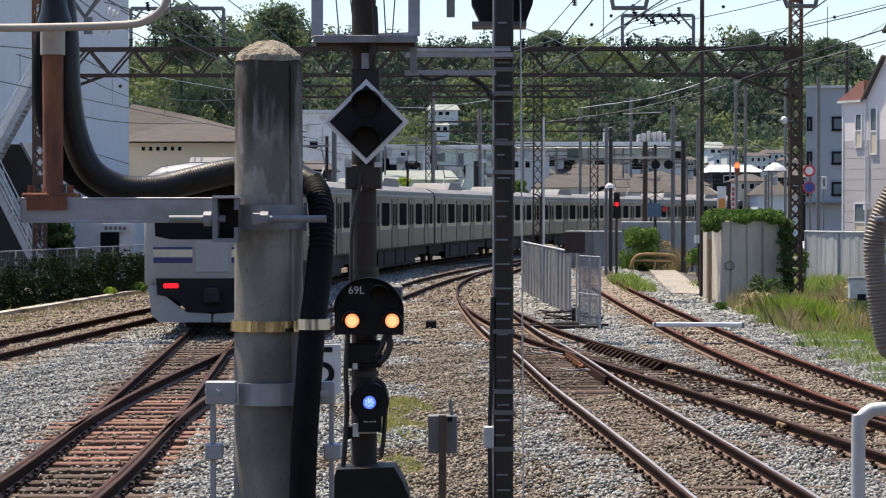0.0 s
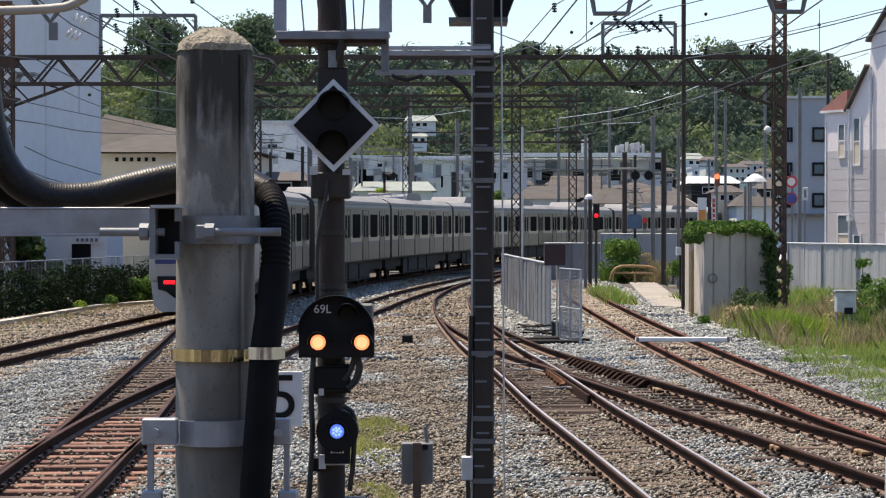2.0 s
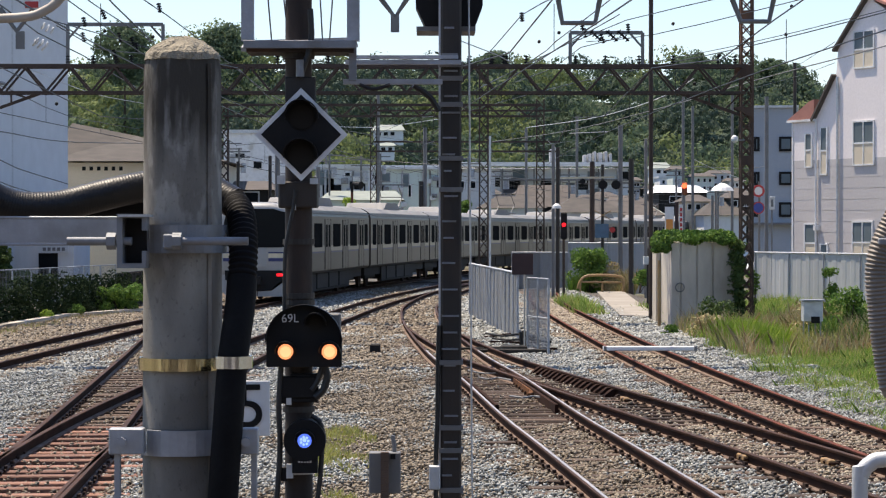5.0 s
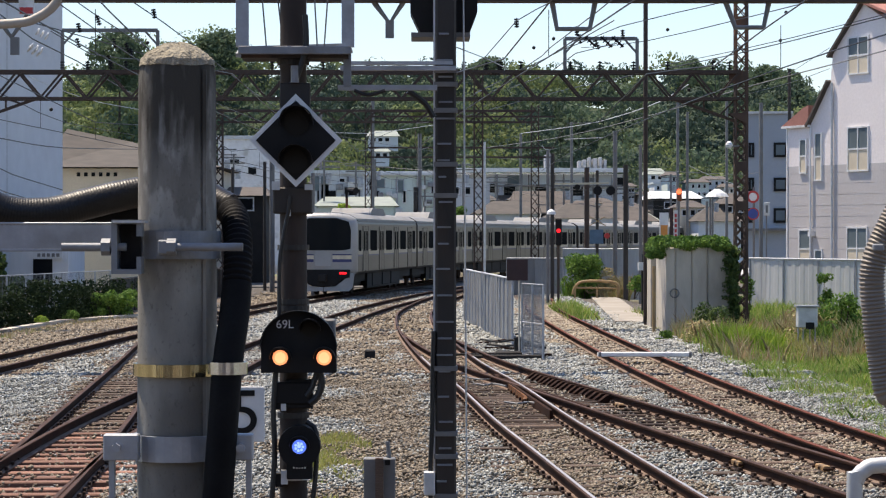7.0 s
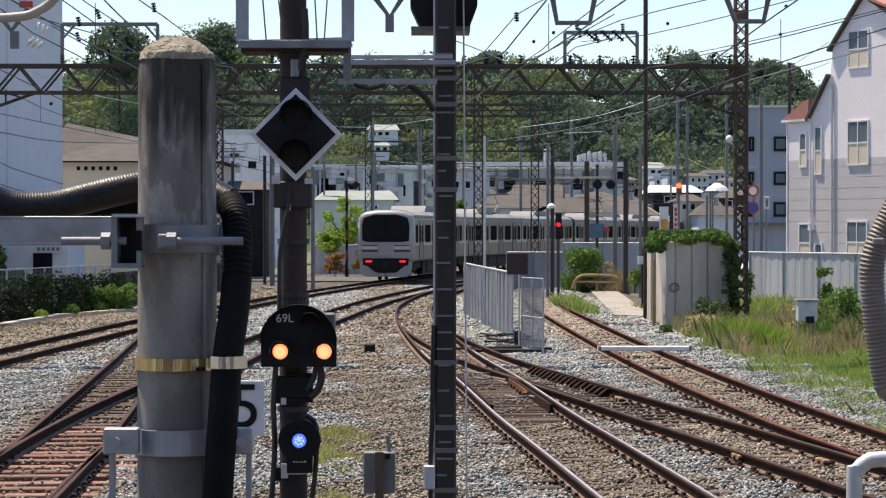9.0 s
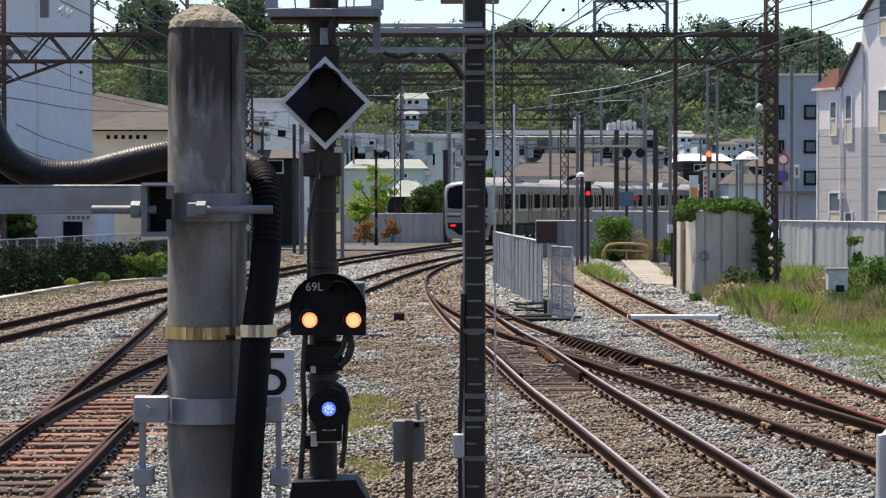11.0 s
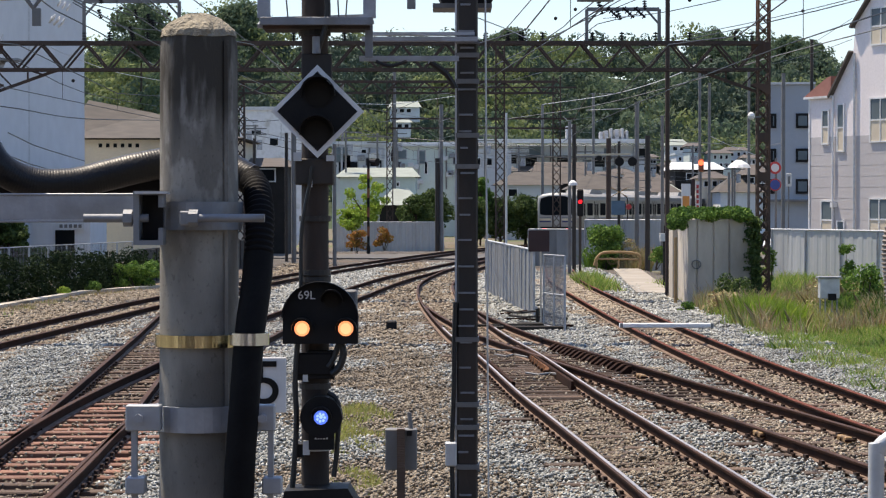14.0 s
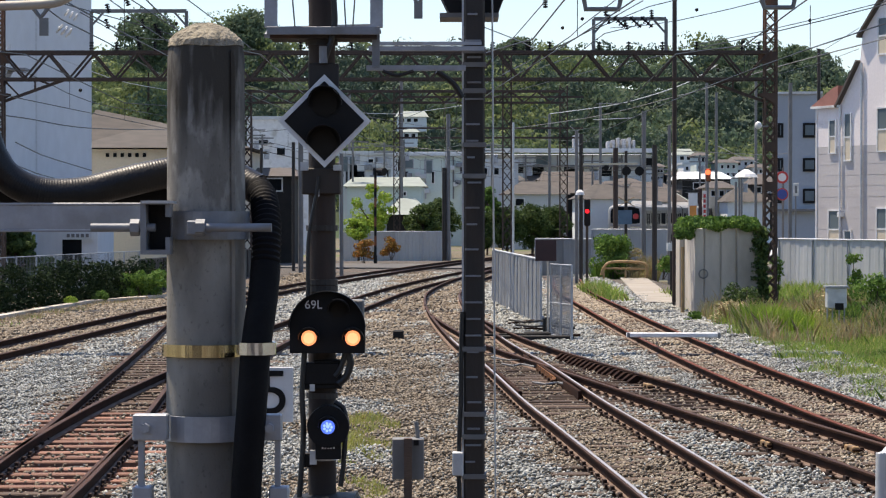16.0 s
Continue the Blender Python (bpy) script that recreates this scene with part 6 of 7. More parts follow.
town_house("green_roof_house", 602, 735, 178, 0, 318, 300, M_teal, M_greyroof, "pale green house with a long grey-green sheet roof", gable=True, windows=((702, 706, 328, 334),))
town_house("hip_roof_house", 672, 742, 170, 0, 368, 338, M_under, M_greyroof, "small house with a pale green pyramid roof", gable=False)
town_house("town_house", 830, 905, 230, 0, 275, 275, M_farwall, M_galvpale, "pale flat-roofed town building", windows=((842, 850, 285, 297), (862, 870, 285, 297)))
town_house("town_house", 880, 990, 215, 0, 332, 308, M_farwall, M_tanroof, "low house with a brown tiled roof", gable=False, windows=((900, 915, 340, 352),))
town_house("steep_roof_house", 945, 1050, 220, 0, 330, 290, M_under, M_brownroof, "brown shed with a steep pitched roof", gable=True)
town_house("town_house", 1010, 1130, 205, 0, 340, 312, M_farwall, M_tanroof, "low house with a broad tan roof", gable=False)
hall = town_house("long_hall", 830, 1140, 300, 0, 262, 254, M_farwall, M_galvpale, "long pale hall with a light flat roof", 40, windows=((880, 900, 280, 300), (930, 950, 280, 300), (985, 1005, 280, 300), (1050, 1070, 280, 300)))
town_house("town_house", 1110, 1200, 235, 0, 345, 318, M_farwall, M_brownroof, "low brown-roofed house beyond the crossing", gable=False)
town_house("town_house", 1195, 1280, 260, 0, 305, 290, M_under, M_white, "dark building with a bright white roof", 14, windows=((1215, 1235, 312, 322),))
town_house("town_house", 1275, 1350, 225, 0, 345, 320, M_farwall, M_tanroof, "low house with a tan roof beyond the fence", gable=False)
for i, (x0, x1, top) in enumerate(((1002, 1007, 228), (1010, 1016, 225), (1062, 1067, 238), (1070, 1076, 236), (1080, 1084, 232), (1088, 1095, 234), (1099, 1104, 232), (1107, 1112, 236))):
    t = thing("roof_tank", (0, 0, 0), "pale grey rooftop plant box on a hall", "roof plant", "roof plant boxes")
    part("case", bx((x0 - 784) * 302 / 4200, (x1 - 784) * 302 / 4200, 302, 305, 10.847, 2.65 + (370 - top) * 302 / 4200, bevel=0.05), M_galv, t)

rng_t = np.random.default_rng(31)
TOWN = [(M_farwall, M_brownroof), (M_farwall, M_tanroof), (M_teal, M_greyroof), (M_creamwall, M_brownroof), (M_farwall, M_galvpale), (M_under, M_brownroof)]
for k in range(26):
    x0 = 836 + 20 * k + rng_t.uniform(-8, 8)
    d = rng_t.uniform(228, 296)
    wall_m, roof_m = TOWN[int(rng_t.integers(len(TOWN)))]
    top = rng_t.uniform(292, 332)
    ev = top + rng_t.uniform(8, 20)
    wd = rng_t.uniform(26, 60)
    town_house("town_house", x0, x0 + wd, d, 0, ev, top, wall_m, roof_m, "small town house with a pitched roof", 7.0, bool(rng_t.integers(2)), [(x0 + wd * q, x0 + wd * q + 7, ev + 5, ev + 14) for q in (0.15, 0.45, 0.72)])
FLAT = [(M_farwall, M_galvpale), (M_white, M_galvpale), (M_teal, M_greyroof), (M_creamwall, M_galv), (M_greysiding, M_galvdark)]
for k in range(30):
    x0 = 590 + 26 * k + rng_t.uniform(-10, 10)
    d = rng_t.uniform(300, 332)
    wall_m, roof_m = FLAT[int(rng_t.integers(len(FLAT)))]
    ev, wd = rng_t.uniform(262, 300), rng_t.uniform(16, 40)
    pitched = bool(rng_t.integers(2))
    town_house("town_house", x0, x0 + wd, d, 0, ev, ev - 7 if pitched else ev, wall_m, M_brownroof if pitched else roof_m, "small %s house among others at the foot of a hill" % ("pitched-roof" if pitched else "flat-roofed"), 8.0, True, [(x0 + wd * q, x0 + wd * q + 4, ev + 4 + 14 * r, ev + 10 + 14 * r) for q in (0.15, 0.45, 0.72) for r in (0, 1)])
for x0, x1, ev, tp, d in ((690, 742, 195, 183, 385), (698, 726, 222, 214, 372), (560, 590, 238, 228, 368), (1185, 1215, 262, 250, 340)):
    town_house("hill_house", x0, x1, d, ev + 26, ev, tp, M_farwall, M_greyroof, "pale house among trees on the hillside", 8.0, True, [(x0 + 6 + 12 * q, x0 + 13 + 12 * q, ev + 3, ev + 9) for q in range(int((x1 - x0) / 14))])

# pipes, vents and eaves on the large facades
rng_f = np.random.default_rng(77)


def facade_gear(owner, x0, x1, d, y0, y1, pipes, vents, panes):
    f = d / 4200
    for u in pipes:
        xx = (u - 784) * f
        part("downpipe", rod(bmesh.new(), (xx, d - 0.14, 2.65 + (370 - y1) * f), (xx, d - 0.14, 2.65 + (370 - y0) * f), 0.09, n=6), M_galv if int(u) % 2 else M_greymast, owner)
    for k in range(vents):
        xx, zz = (rng_f.uniform(x0, x1) - 784) * f, 2.65 + (370 - rng_f.uniform(y0 + 8, y1)) * f
        part("vent", bx(xx - 0.28, xx + 0.28, d - 0.35, d, zz - 0.25, zz + 0.2, bevel=0.03), M_galvpale if k % 3 else M_galvdark, owner)
    for k in range(panes):
        xx, zz = (rng_f.uniform(x0, x1) - 784) * f, 2.65 + (370 - rng_f.uniform(y0 + 10, y1)) * f
        hw, hh = rng_f.uniform(0.25, 0.8), rng_f.uniform(0.35, 0.7)
        w = part("window", bx(xx - hw - 0.08, xx + hw + 0.08, d - 0.06, d, zz - hh - 0.08, zz + hh + 0.08), M_galv, owner)
        part("pane", bx(xx - hw, xx + hw, d - 0.09, d - 0.05, zz - hh, zz + hh), M_skyglass if k % 2 else M_glass, w)


facade_gear(depot, 695, 826, 240, 266, 340, (704, 741, 777, 790, 812), 9, 4)
facade_gear(hall, 834, 1136, 300, 262, 318, (846, 868, 915, 962, 974, 1020, 1036, 1088, 1121), 22, 12)
facade_gear(white_house, 600, 676, 185, 266, 310, (605, 654, 671), 6, 3)
part("eave", bx(3.143, 25.571, 297.2, 300, 10.579, 11.079), M_white, hall, "bright white roof edge")
part("gallery", bx(3.429, 25.286, 298.6, 300, 8.793, 9.007), M_greymast, hall)
part("coping", bx(-5.429, 2.686, 239.5, 240, 8.707, 8.936), M_galvpale, depot)
for k, (u, d, top, arm) in enumerate(((434, 200, 212, 1.1), (452, 190, 226, 0.9), (612, 180, 232, 1.2), (668, 184, 240, 0.8), (702, 232, 236, 1.0), (858, 224, 240, 1.2), (918, 226, 262, 1.0), (1036, 214, 268, 1.0), (1150, 230, 282, 1.2), (1226, 250, 262, 1.1), (1300, 220, 290, 1.0))):
    an = plain_post(u, d, top, 3.5, M_greymast, "slim grey service pole among the houses", group="town poles", name="service_pole")
    z = 2.65 + (370 - top) * d / 4200
    x = (u - 784) * d / 4200
    for h in (0.3, 0.75):
        part("crossarm", bx(-arm, arm, -0.06, 0.06, z - h - 0.05, z - h + 0.05), M_greymast, an)
    part("transformer", rod(bmesh.new(), (0.35, 0, z - 2.0), (0.35, 0, z - 1.2), 0.22, n=10), M_galv, an)

# ---- hill with woods ----
def hill_height(x, y):
    px = 784 + x * 4200 / np.maximum(y, 1)
    prof = np.interp(px, [-300, 150, 300, 420, 520, 620, 820, 910, 1000, 1150, 1265, 1400, 1470, 1500, 1540, 1900], [120, 118, 70, 52, 88, 100, 105, 90, 98, 112, 92, 105, 150, 195, 330, 345])
    crest = 2.65 + (370 - prof) * 520 / 4200 - 5.0
    f = np.clip((y - 330) / 190, 0, 1)
    return np.maximum(-0.4, (crest + 1) * (f * f * (3 - 2 * f)) - 1.0)


ys_h = np.linspace(320, 640, 40)
us = np.linspace(-600, 1900, 90)
uu, yy = np.meshgrid(us, ys_h)
xx = (uu - 784) * yy / 4200
zz = hill_height(xx, np.minimum(yy, 520)) * np.where(yy > 520, np.clip(1 - (yy - 520) / 240, 0, 1), 1)
i = np.arange(zz.size).reshape(zz.shape)
f = np.stack([i[:-1, :-1], i[:-1, 1:], i[1:, 1:], i[1:, :-1]], -1).reshape(-1, 4)
tagged(pydata("hill", np.stack([xx, yy, zz], -1).reshape(-1, 3), f, M_hill), "wooded green hill behind the town", "hill", kind="structure")
rng_h = np.random.default_rng(11)
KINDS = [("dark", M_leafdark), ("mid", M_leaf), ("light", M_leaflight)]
heap = {k: ([], []) for k, _ in KINDS}
for k in range(760):
    u, y = rng_h.uniform(-200, 1540), 345 + 185 * rng_h.random() ** 0.8
    x = (u - 784) * y / 4200
    z = float(hill_height(np.array(x), np.array(y)))
    if z < 1.0:
        continue
    stand = math.sin(u * 0.021 + y * 0.05) + math.sin(u * 0.009 - y * 0.031 + 1.0)
    roll = rng_h.uniform(-1.1, 1.1) + 0.8 * stand
    kind = "dark" if roll < -0.25 else "light" if roll > 0.75 else "mid"
    R = rng_h.uniform(3.0, 7.4) * (1.1 if kind == "light" else 1.0)
    for j in range(12):
        a, h = rng_h.uniform(0, 6.28), rng_h.uniform(0.0, 1.0)
        w = R * (0.95 - 0.6 * h * h) * rng_h.uniform(0.5, 1.0)
        heap[kind][0].append((x + math.cos(a) * w, y + math.sin(a) * w * 0.8, z + R * (0.25 + 1.0 * h)))
        heap[kind][1].append(R * rng_h.uniform(0.24, 0.42))
# Dark and mid woods carry the haze in their leaf colours.
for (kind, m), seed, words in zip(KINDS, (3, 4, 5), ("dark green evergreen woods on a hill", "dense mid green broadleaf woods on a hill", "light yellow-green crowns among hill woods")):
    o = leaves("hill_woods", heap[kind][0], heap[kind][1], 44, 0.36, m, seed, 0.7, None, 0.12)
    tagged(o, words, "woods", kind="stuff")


# ---- wires ----
def W3(x, y, d):
    """A place by its bearing: steps of 1/4200 of the distance across and up from the eye's level line."""
    return Vector(((x - 784) * d / 4200, d, 2.65 + (370 - y) * d / 4200))


def wire_set(label, spans, group="overhead wires"):
    t = thing("overhead_wires", (0, 0, 0), label, "wires", group)
    for r, pts, m in spans:
        part("wire", tube(smooth_line(pts, 4.0), r, 5), m, t)
    return t


def line_at(key, y, z):
    line = LINES[key][0]
    return Vector((float(np.interp(y, [p[1] for p in line], [p[0] for p in line])), y, z))


for key, ys in (("main", (5, 28, 50, 72, 92, 112, 136)), ("middle", (5, 28, 50, 72, 92, 112, 136, 160, 190, 230, 280)), ("left", (5, 28, 50, 72)), ("siding", (12, 31, 50, 72, 90)), ("crossover", (50, 72, 92, 112, 136, 160, 190, 230, 280))):
    spans = [(0.010, [line_at(key, y, 5.1) for y in ys], M_cable)]
    sag = []
    for a, b in zip(ys, ys[1:]):
        sag += [line_at(key, a, 6.05), line_at(key, (a + b) / 2, 5.55)]
    sag.append(line_at(key, ys[-1], 6.05))
    spans.append((0.012, sag, M_cable))
    for a, b in zip(ys, ys[1:]):
        for k in (0.2, 0.5, 0.8):
            y = a + (b - a) * k
            top = 5.55 + 0.5 * abs(2 * k - 1) ** 2
            spans.append((0.006, [line_at(key, y, 5.1), line_at(key, y, top)], M_cable))
    wire_set("black contact wire hung from a sagging carrier wire", spans)

wire_set("thin dark power lines crossing above the tracks", [
    (0.016, [W3(1700, -42, 55), W3(1605, -17, 60), W3(1345, 48, 72), W3(1037, 113, 100), W3(860, 160, 140)], M_cable),
    (0.018, [W3(1700, 12, 58), W3(1605, 43, 62), W3(1377, 103, 76), W3(1207, 153, 95), W3(1037, 195, 120), W3(900, 215, 150)], M_greymast),
    (0.014, [W3(1600, -80, 55), W3(1477, -45, 62), W3(1187, 25, 76), W3(1067, 38, 90)], M_cable),
    (0.014, [W3(1420, -70, 55), W3(1337, -47, 60), W3(1137, 0, 70), W3(1040, 40, 72)], M_cable),
    (0.012, [W3(1640, -30, 60), W3(1345, 42, 72), W3(1100, 90, 100)], M_cable),
    (0.012, [W3(1507, 38, 92), W3(1433, 85, 128)], M_cable),
    (0.012, [W3(1507, 75, 92), W3(1436, 100, 128), W3(1325, 130, 178)], M_cable),
    (0.018, [W3(1257, 103, 74), W3(1207, 133, 85), W3(1137, 158, 100), W3(1067, 175, 120), W3(960, 190, 150)], M_galvpale),
    (0.014, [W3(1060, -80, 45), W3(1022, -47, 50), W3(952, -9, 60), W3(907, 43, 66), W3(872, 83, 72)], M_cable),
    (0.014, [W3(1150, -70, 45), W3(1097, -27, 52), W3(1012, 38, 62), W3(967, 73, 70), W3(837, 140, 100), W3(700, 200, 140)], M_cable),
    (0.014, [W3(1130, 30, 66), W3(1057, 48, 70), W3(1010, 83, 74), W3(940, 110, 95)], M_cable),
    (0.014, [W3(1125, -10, 55), W3(1040, 38, 62), W3(972, 73, 70), W3(880, 118, 90)], M_cable),
    (0.014, [W3(840, 35, 60), W3(905, 60, 66), W3(935, 75, 71)], M_galv),
    (0.016, [W3(1037, 200, 105), W3(1108, 197, 105)], M_galvpale),
])
wire_set("dark feeder wires with insulators beside a building", [
    (0.016, [W3(80, -90, 50), W3(147, -37, 55), W3(217, 13, 62), W3(287, 63, 70), W3(437, 143, 95), W3(620, 215, 130)], M_cable),
    (0.016, [W3(200, -100, 50), W3(267, -47, 55), W3(327, -7, 62), W3(387, 38, 68), W3(437, 78, 74), W3(527, 143, 95), W3(640, 200, 130)], M_cable),
    (0.018, [W3(-40, -72, 50), W3(37, -22, 55), W3(97, 23, 62), W3(177, 63, 70), W3(287, 128, 90), W3(430, 200, 130)], M_cable),
    (0.016, [W3(100, -5, 62), W3(237, 33, 70), W3(287, 48, 72), W3(330, 62, 80)], M_cable),
    (0.014, [W3(87, 88, 72), W3(187, 128, 82), W3(287, 148, 95), W3(420, 170, 120)], M_galvpale),
    (0.014, [W3(-60, 90, 66), W3(37, 118, 72), W3(147, 168, 85), W3(277, 193, 110)], M_cable),
    (0.02, [W3(-20, 190, 72), W3(37, 198, 75), W3(147, 215, 95), W3(287, 218, 130)], M_cable),
    (0.018, [W3(15, 240, 72), W3(60, 262, 78), W3(150, 290, 92)], M_cable),
    (0.018, [W3(15, 280, 72), W3(50, 294, 78), W3(85, 304, 90)], M_cable),
    (0.016, [W3(150, -60, 58), W3(200, -25, 62), W3(300, 40, 72), W3(330, 70, 80)], M_cable),
    (0.016, [W3(130, 10, 66), W3(200, 50, 72), W3(300, 60, 80)], M_cable),
])
wire_set("pale stay wires and thin cables over the far bend", [
    (0.02, [W3(590, 185, 150), W3(690, 190, 160), W3(805, 175, 170)], M_galvpale),
    (0.016, [W3(640, 195, 140), W3(760, 215, 160), W3(900, 232, 190), W3(1050, 240, 215)], M_greymast),
    (0.016, [W3(590, 235, 112), W3(700, 248, 125), W3(885, 262, 112)], M_greymast),
    (0.016, [W3(890, 275, 112), W3(1008, 285, 100), W3(1077, 290, 118), W3(1180, 288, 100)], M_cable),
    (0.016, [W3(985, 222, 160), W3(1050, 212, 210)], M_cable),
    (0.02, [W3(1255, 245, 140), W3(1290, 262, 142), W3(1345, 282, 145)], M_galvpale),
    (0.016, [W3(1180, 255, 100), W3(1345, 262, 140), W3(1386, 258, 125)], M_greymast),
    (0.03, [W3(830, 252, 290), W3(1120, 255, 290), W3(1130, 240, 290)], M_galvpale),
    (0.016, [W3(430, 250, 118), W3(520, 270, 118), W3(640, 282, 150)], M_cable),
    (0.016, [W3(430, 232, 118), W3(507, 250, 122), W3(690, 270, 160)], M_greymast),
])
ins = thing("wire_insulators", (0, 0, 0), "dark and white ribbed insulators strung on feeder wires", "insulator")
for x, y, d, dx in ((177, -5, 62, 4), (210, -18, 62, 6), (240, 22, 70, 3), (262, 30, 70, 5), (270, 40, 70, 3), (310, -30, 60, 3), (175, 22, 66, 5), (230, 52, 70, 5), (952, -14, 60, 1), (1058, 0, 62, 2), (1092, 24, 66, 6), (1140, 6, 68, 1), (1062, 14, 62, 4), (925, 62, 72, 0), (897, 66, 72, 0), (858, 66, 72, 0)):
    insulator(ins, W3(x, y, d), W3(x + dx, y + 17, d), 0.06, 4)
for x, y, d in ((95, 36, 62), (105, 10, 60), (90, 40, 62)):
    b = bmesh.new()
    for k in range(3):
        rod(b, W3(x + k * 8, y + k * 4, d), W3(x + k * 8 + 2, y + k * 4 + 1, d), 0.10, n=10)
    part("insulator", b, M_white, ins, "white disc insulators")
for x, y in ((983, 38), (1018, 22), (1220, 6), (1302, 62), (1420, 25), (1430, -25), (1258, 112), (215, 20), (300, 30), (130, 148)):
    b = bmesh.new()
    bmesh.ops.create_icosphere(b, subdivisions=1, radius=0.06, matrix=Matrix.Translation(W3(x, y, 70)))
    part("wire_ball", b, M_black, ins)

# nearer gantry just above the view with its hanging brackets
ng = thing("near_gantry", (0, 0, 0), "dark steel gantry beam with hanging pipe brackets over the tracks", "gantry", "gantries over the line")
part("beam", bx(-13.5, 16, 49.8, 50.2, 7.555, 7.793), M_gantry, ng)
for xx in (-13.5, 16):
    lattice_column(ng, xx, 50, -0.3, 9.0, 0.36, 0.4, M_gantry)
for pts in ([(1015, -45), (1024, 5), (1082, 5), (1092, -45)], [(1322, -45), (1340, 2), (1390, 2), (1400, -45)], [(30, -20), (60, 20), (90, -20)], [(700, -42), (728, -5), (752, -42)]):
    part("hanging_bracket", tube([W3(x, y, 50) for x, y in pts], 0.06, 8), M_greymast, ng, "bent pipe bracket")
for x, y in ((66, 22), (728, -8)):
    p = W3(x, y, 50)
    part("bracket_plate", bx(p.x - 0.09, p.x + 0.09, 49.95, 50.05, p.z - 0.35, p.z + 0.02), M_greymast, ng)
part("red_white_plate", bx(-8.417, -8.095, 49.7, 49.75, 7.269, 7.769), M_white, ng, "white plate with a red band")
part("red_band", bx(-8.393, -8.119, 49.68, 49.7, 7.281, 7.412), M_signred, ng)


# ---- plants ----
def blades(name, n, xr, yr, zfun, h, w, material, seed, label, inside=None, category="grass"):
    rng = np.random.default_rng(seed)
    x, y = rng.uniform(*xr, n), rng.uniform(*yr, n)
    if inside is not None:
        k = inside(x, y)
        x, y = x[k], y[k]
        n = len(x)
    z = zfun(x, y)
    hh = h * rng.uniform(0.45, 1.25, n) * (0.75 + 0.35 * np.sin(x * 1.7 + y * 0.8) * np.sin(y * 0.9))
    a = rng.uniform(0, 6.28, n)
    lean = rng.uniform(0.1, 0.65, n) * hh
    b = rng.uniform(0, 6.28, n)
    wx, wy = np.cos(a) * w, np.sin(a) * w
    mx, my = x + np.cos(b) * lean * 0.35, y + np.sin(b) * lean * 0.35
    tx, ty = x + np.cos(b) * lean, y + np.sin(b) * lean
    v = np.stack([np.stack([x - wx, y - wy, z], -1), np.stack([x + wx, y + wy, z], -1), np.stack([mx + wx * 0.8, my + wy * 0.8, z + hh * 0.6], -1), np.stack([tx, ty, z + hh], -1), np.stack([mx - wx * 0.8, my - wy * 0.8, z + hh * 0.6], -1)], 1)
    return tagged(pydata(name, v.reshape(-1, 3), np.arange(5 * n).reshape(n, 5), material), label, category, kind="stuff")


def bank(x, y):
    edge = np.interp(y, [30, 36, 46, 60, 75], [6.3, 6.55, 6.75, 7.0, 7.6])
    return -0.33 + 0.14 * np.clip((x - edge) / 3.0, 0, 1)


def on_bank(x, y):
    edge = np.interp(y, [30, 36, 46, 60, 75], [6.3, 6.55, 6.75, 7.0, 7.6]) + 0.25 * np.sin(y * 1.3) + 0.12 * np.sin(y * 4.1)
    return (x > edge) & ~((x > 8.95) & (x < 9.9) & (y > 55.2) & (y < 58.3))


gx, gy = np.meshgrid(np.linspace(6.0, 18, 30), np.linspace(30, 100, 90))
gz = bank(gx, gy) - 0.02 + 0.05 * np.sin(gx * 2.1) * np.sin(gy * 1.7)
gi = np.arange(gx.size).reshape(gx.shape)
tagged(pydata("grass_bank", np.stack([gx, gy, gz], -1).reshape(-1, 3), np.stack([gi[:-1, :-1], gi[:-1, 1:], gi[1:, 1:], gi[1:, :-1]], -1).reshape(-1, 4), M_soil), "low soil bank covered with grass beside the siding", "bank", kind="structure")
blades("tall_grass", 95000, (6.2, 12.5), (31, 56), bank, 0.32, 0.0045, M_grass, 21, "tall green grass going dry at its tips", on_bank)
blades("bank_grass", 42000, (6.6, 16), (54, 86), bank, 0.5, 0.008, M_grass, 22, "mixed green and straw-coloured weeds below a fence", on_bank)
blades("dry_weeds", 15000, (7.0, 13.0), (52, 70), bank, 0.75, 0.012, M_dry, 23, "dry reddish-brown weeds under a sheet fence", lambda x, y: on_bank(x, y) & (np.sin(x * 1.9 + 2) * np.sin(y * 0.6) > -0.1))
rng_g = np.random.default_rng(91)
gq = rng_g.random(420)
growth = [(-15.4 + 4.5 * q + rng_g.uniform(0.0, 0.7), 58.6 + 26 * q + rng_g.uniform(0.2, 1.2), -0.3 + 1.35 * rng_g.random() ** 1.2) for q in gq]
# Growth drawn with leaf colours that already hold the shade.
tagged(leaves("fence_growth", growth, [0.28] * len(growth), 80, 0.05, M_shadeivy, 92, 0.9), "tangled growth behind a wire fence, shade put into its leaf colour", "bushes", kind="stuff")
blades("kerb_weeds", 9000, (-13.6, -9.8), (50, 82), lambda x, y: np.full_like(x, -0.24), 0.22, 0.012, M_dry, 93, "dry brown weeds along a low kerb", lambda x, y: np.abs(x - np.interp(y, [50, 65, 76, 82], [-12.7, -11.8, -11.2, -9.5])) < 0.45 + 0.3 * np.sin(y * 1.1))
blades("side_weeds", 5000, (-14.5, -11), (40, 75), lambda x, y: np.full_like(x, -0.4), 0.3, 0.012, M_grass, 24, "low grass tufts on the soil beside the railway")
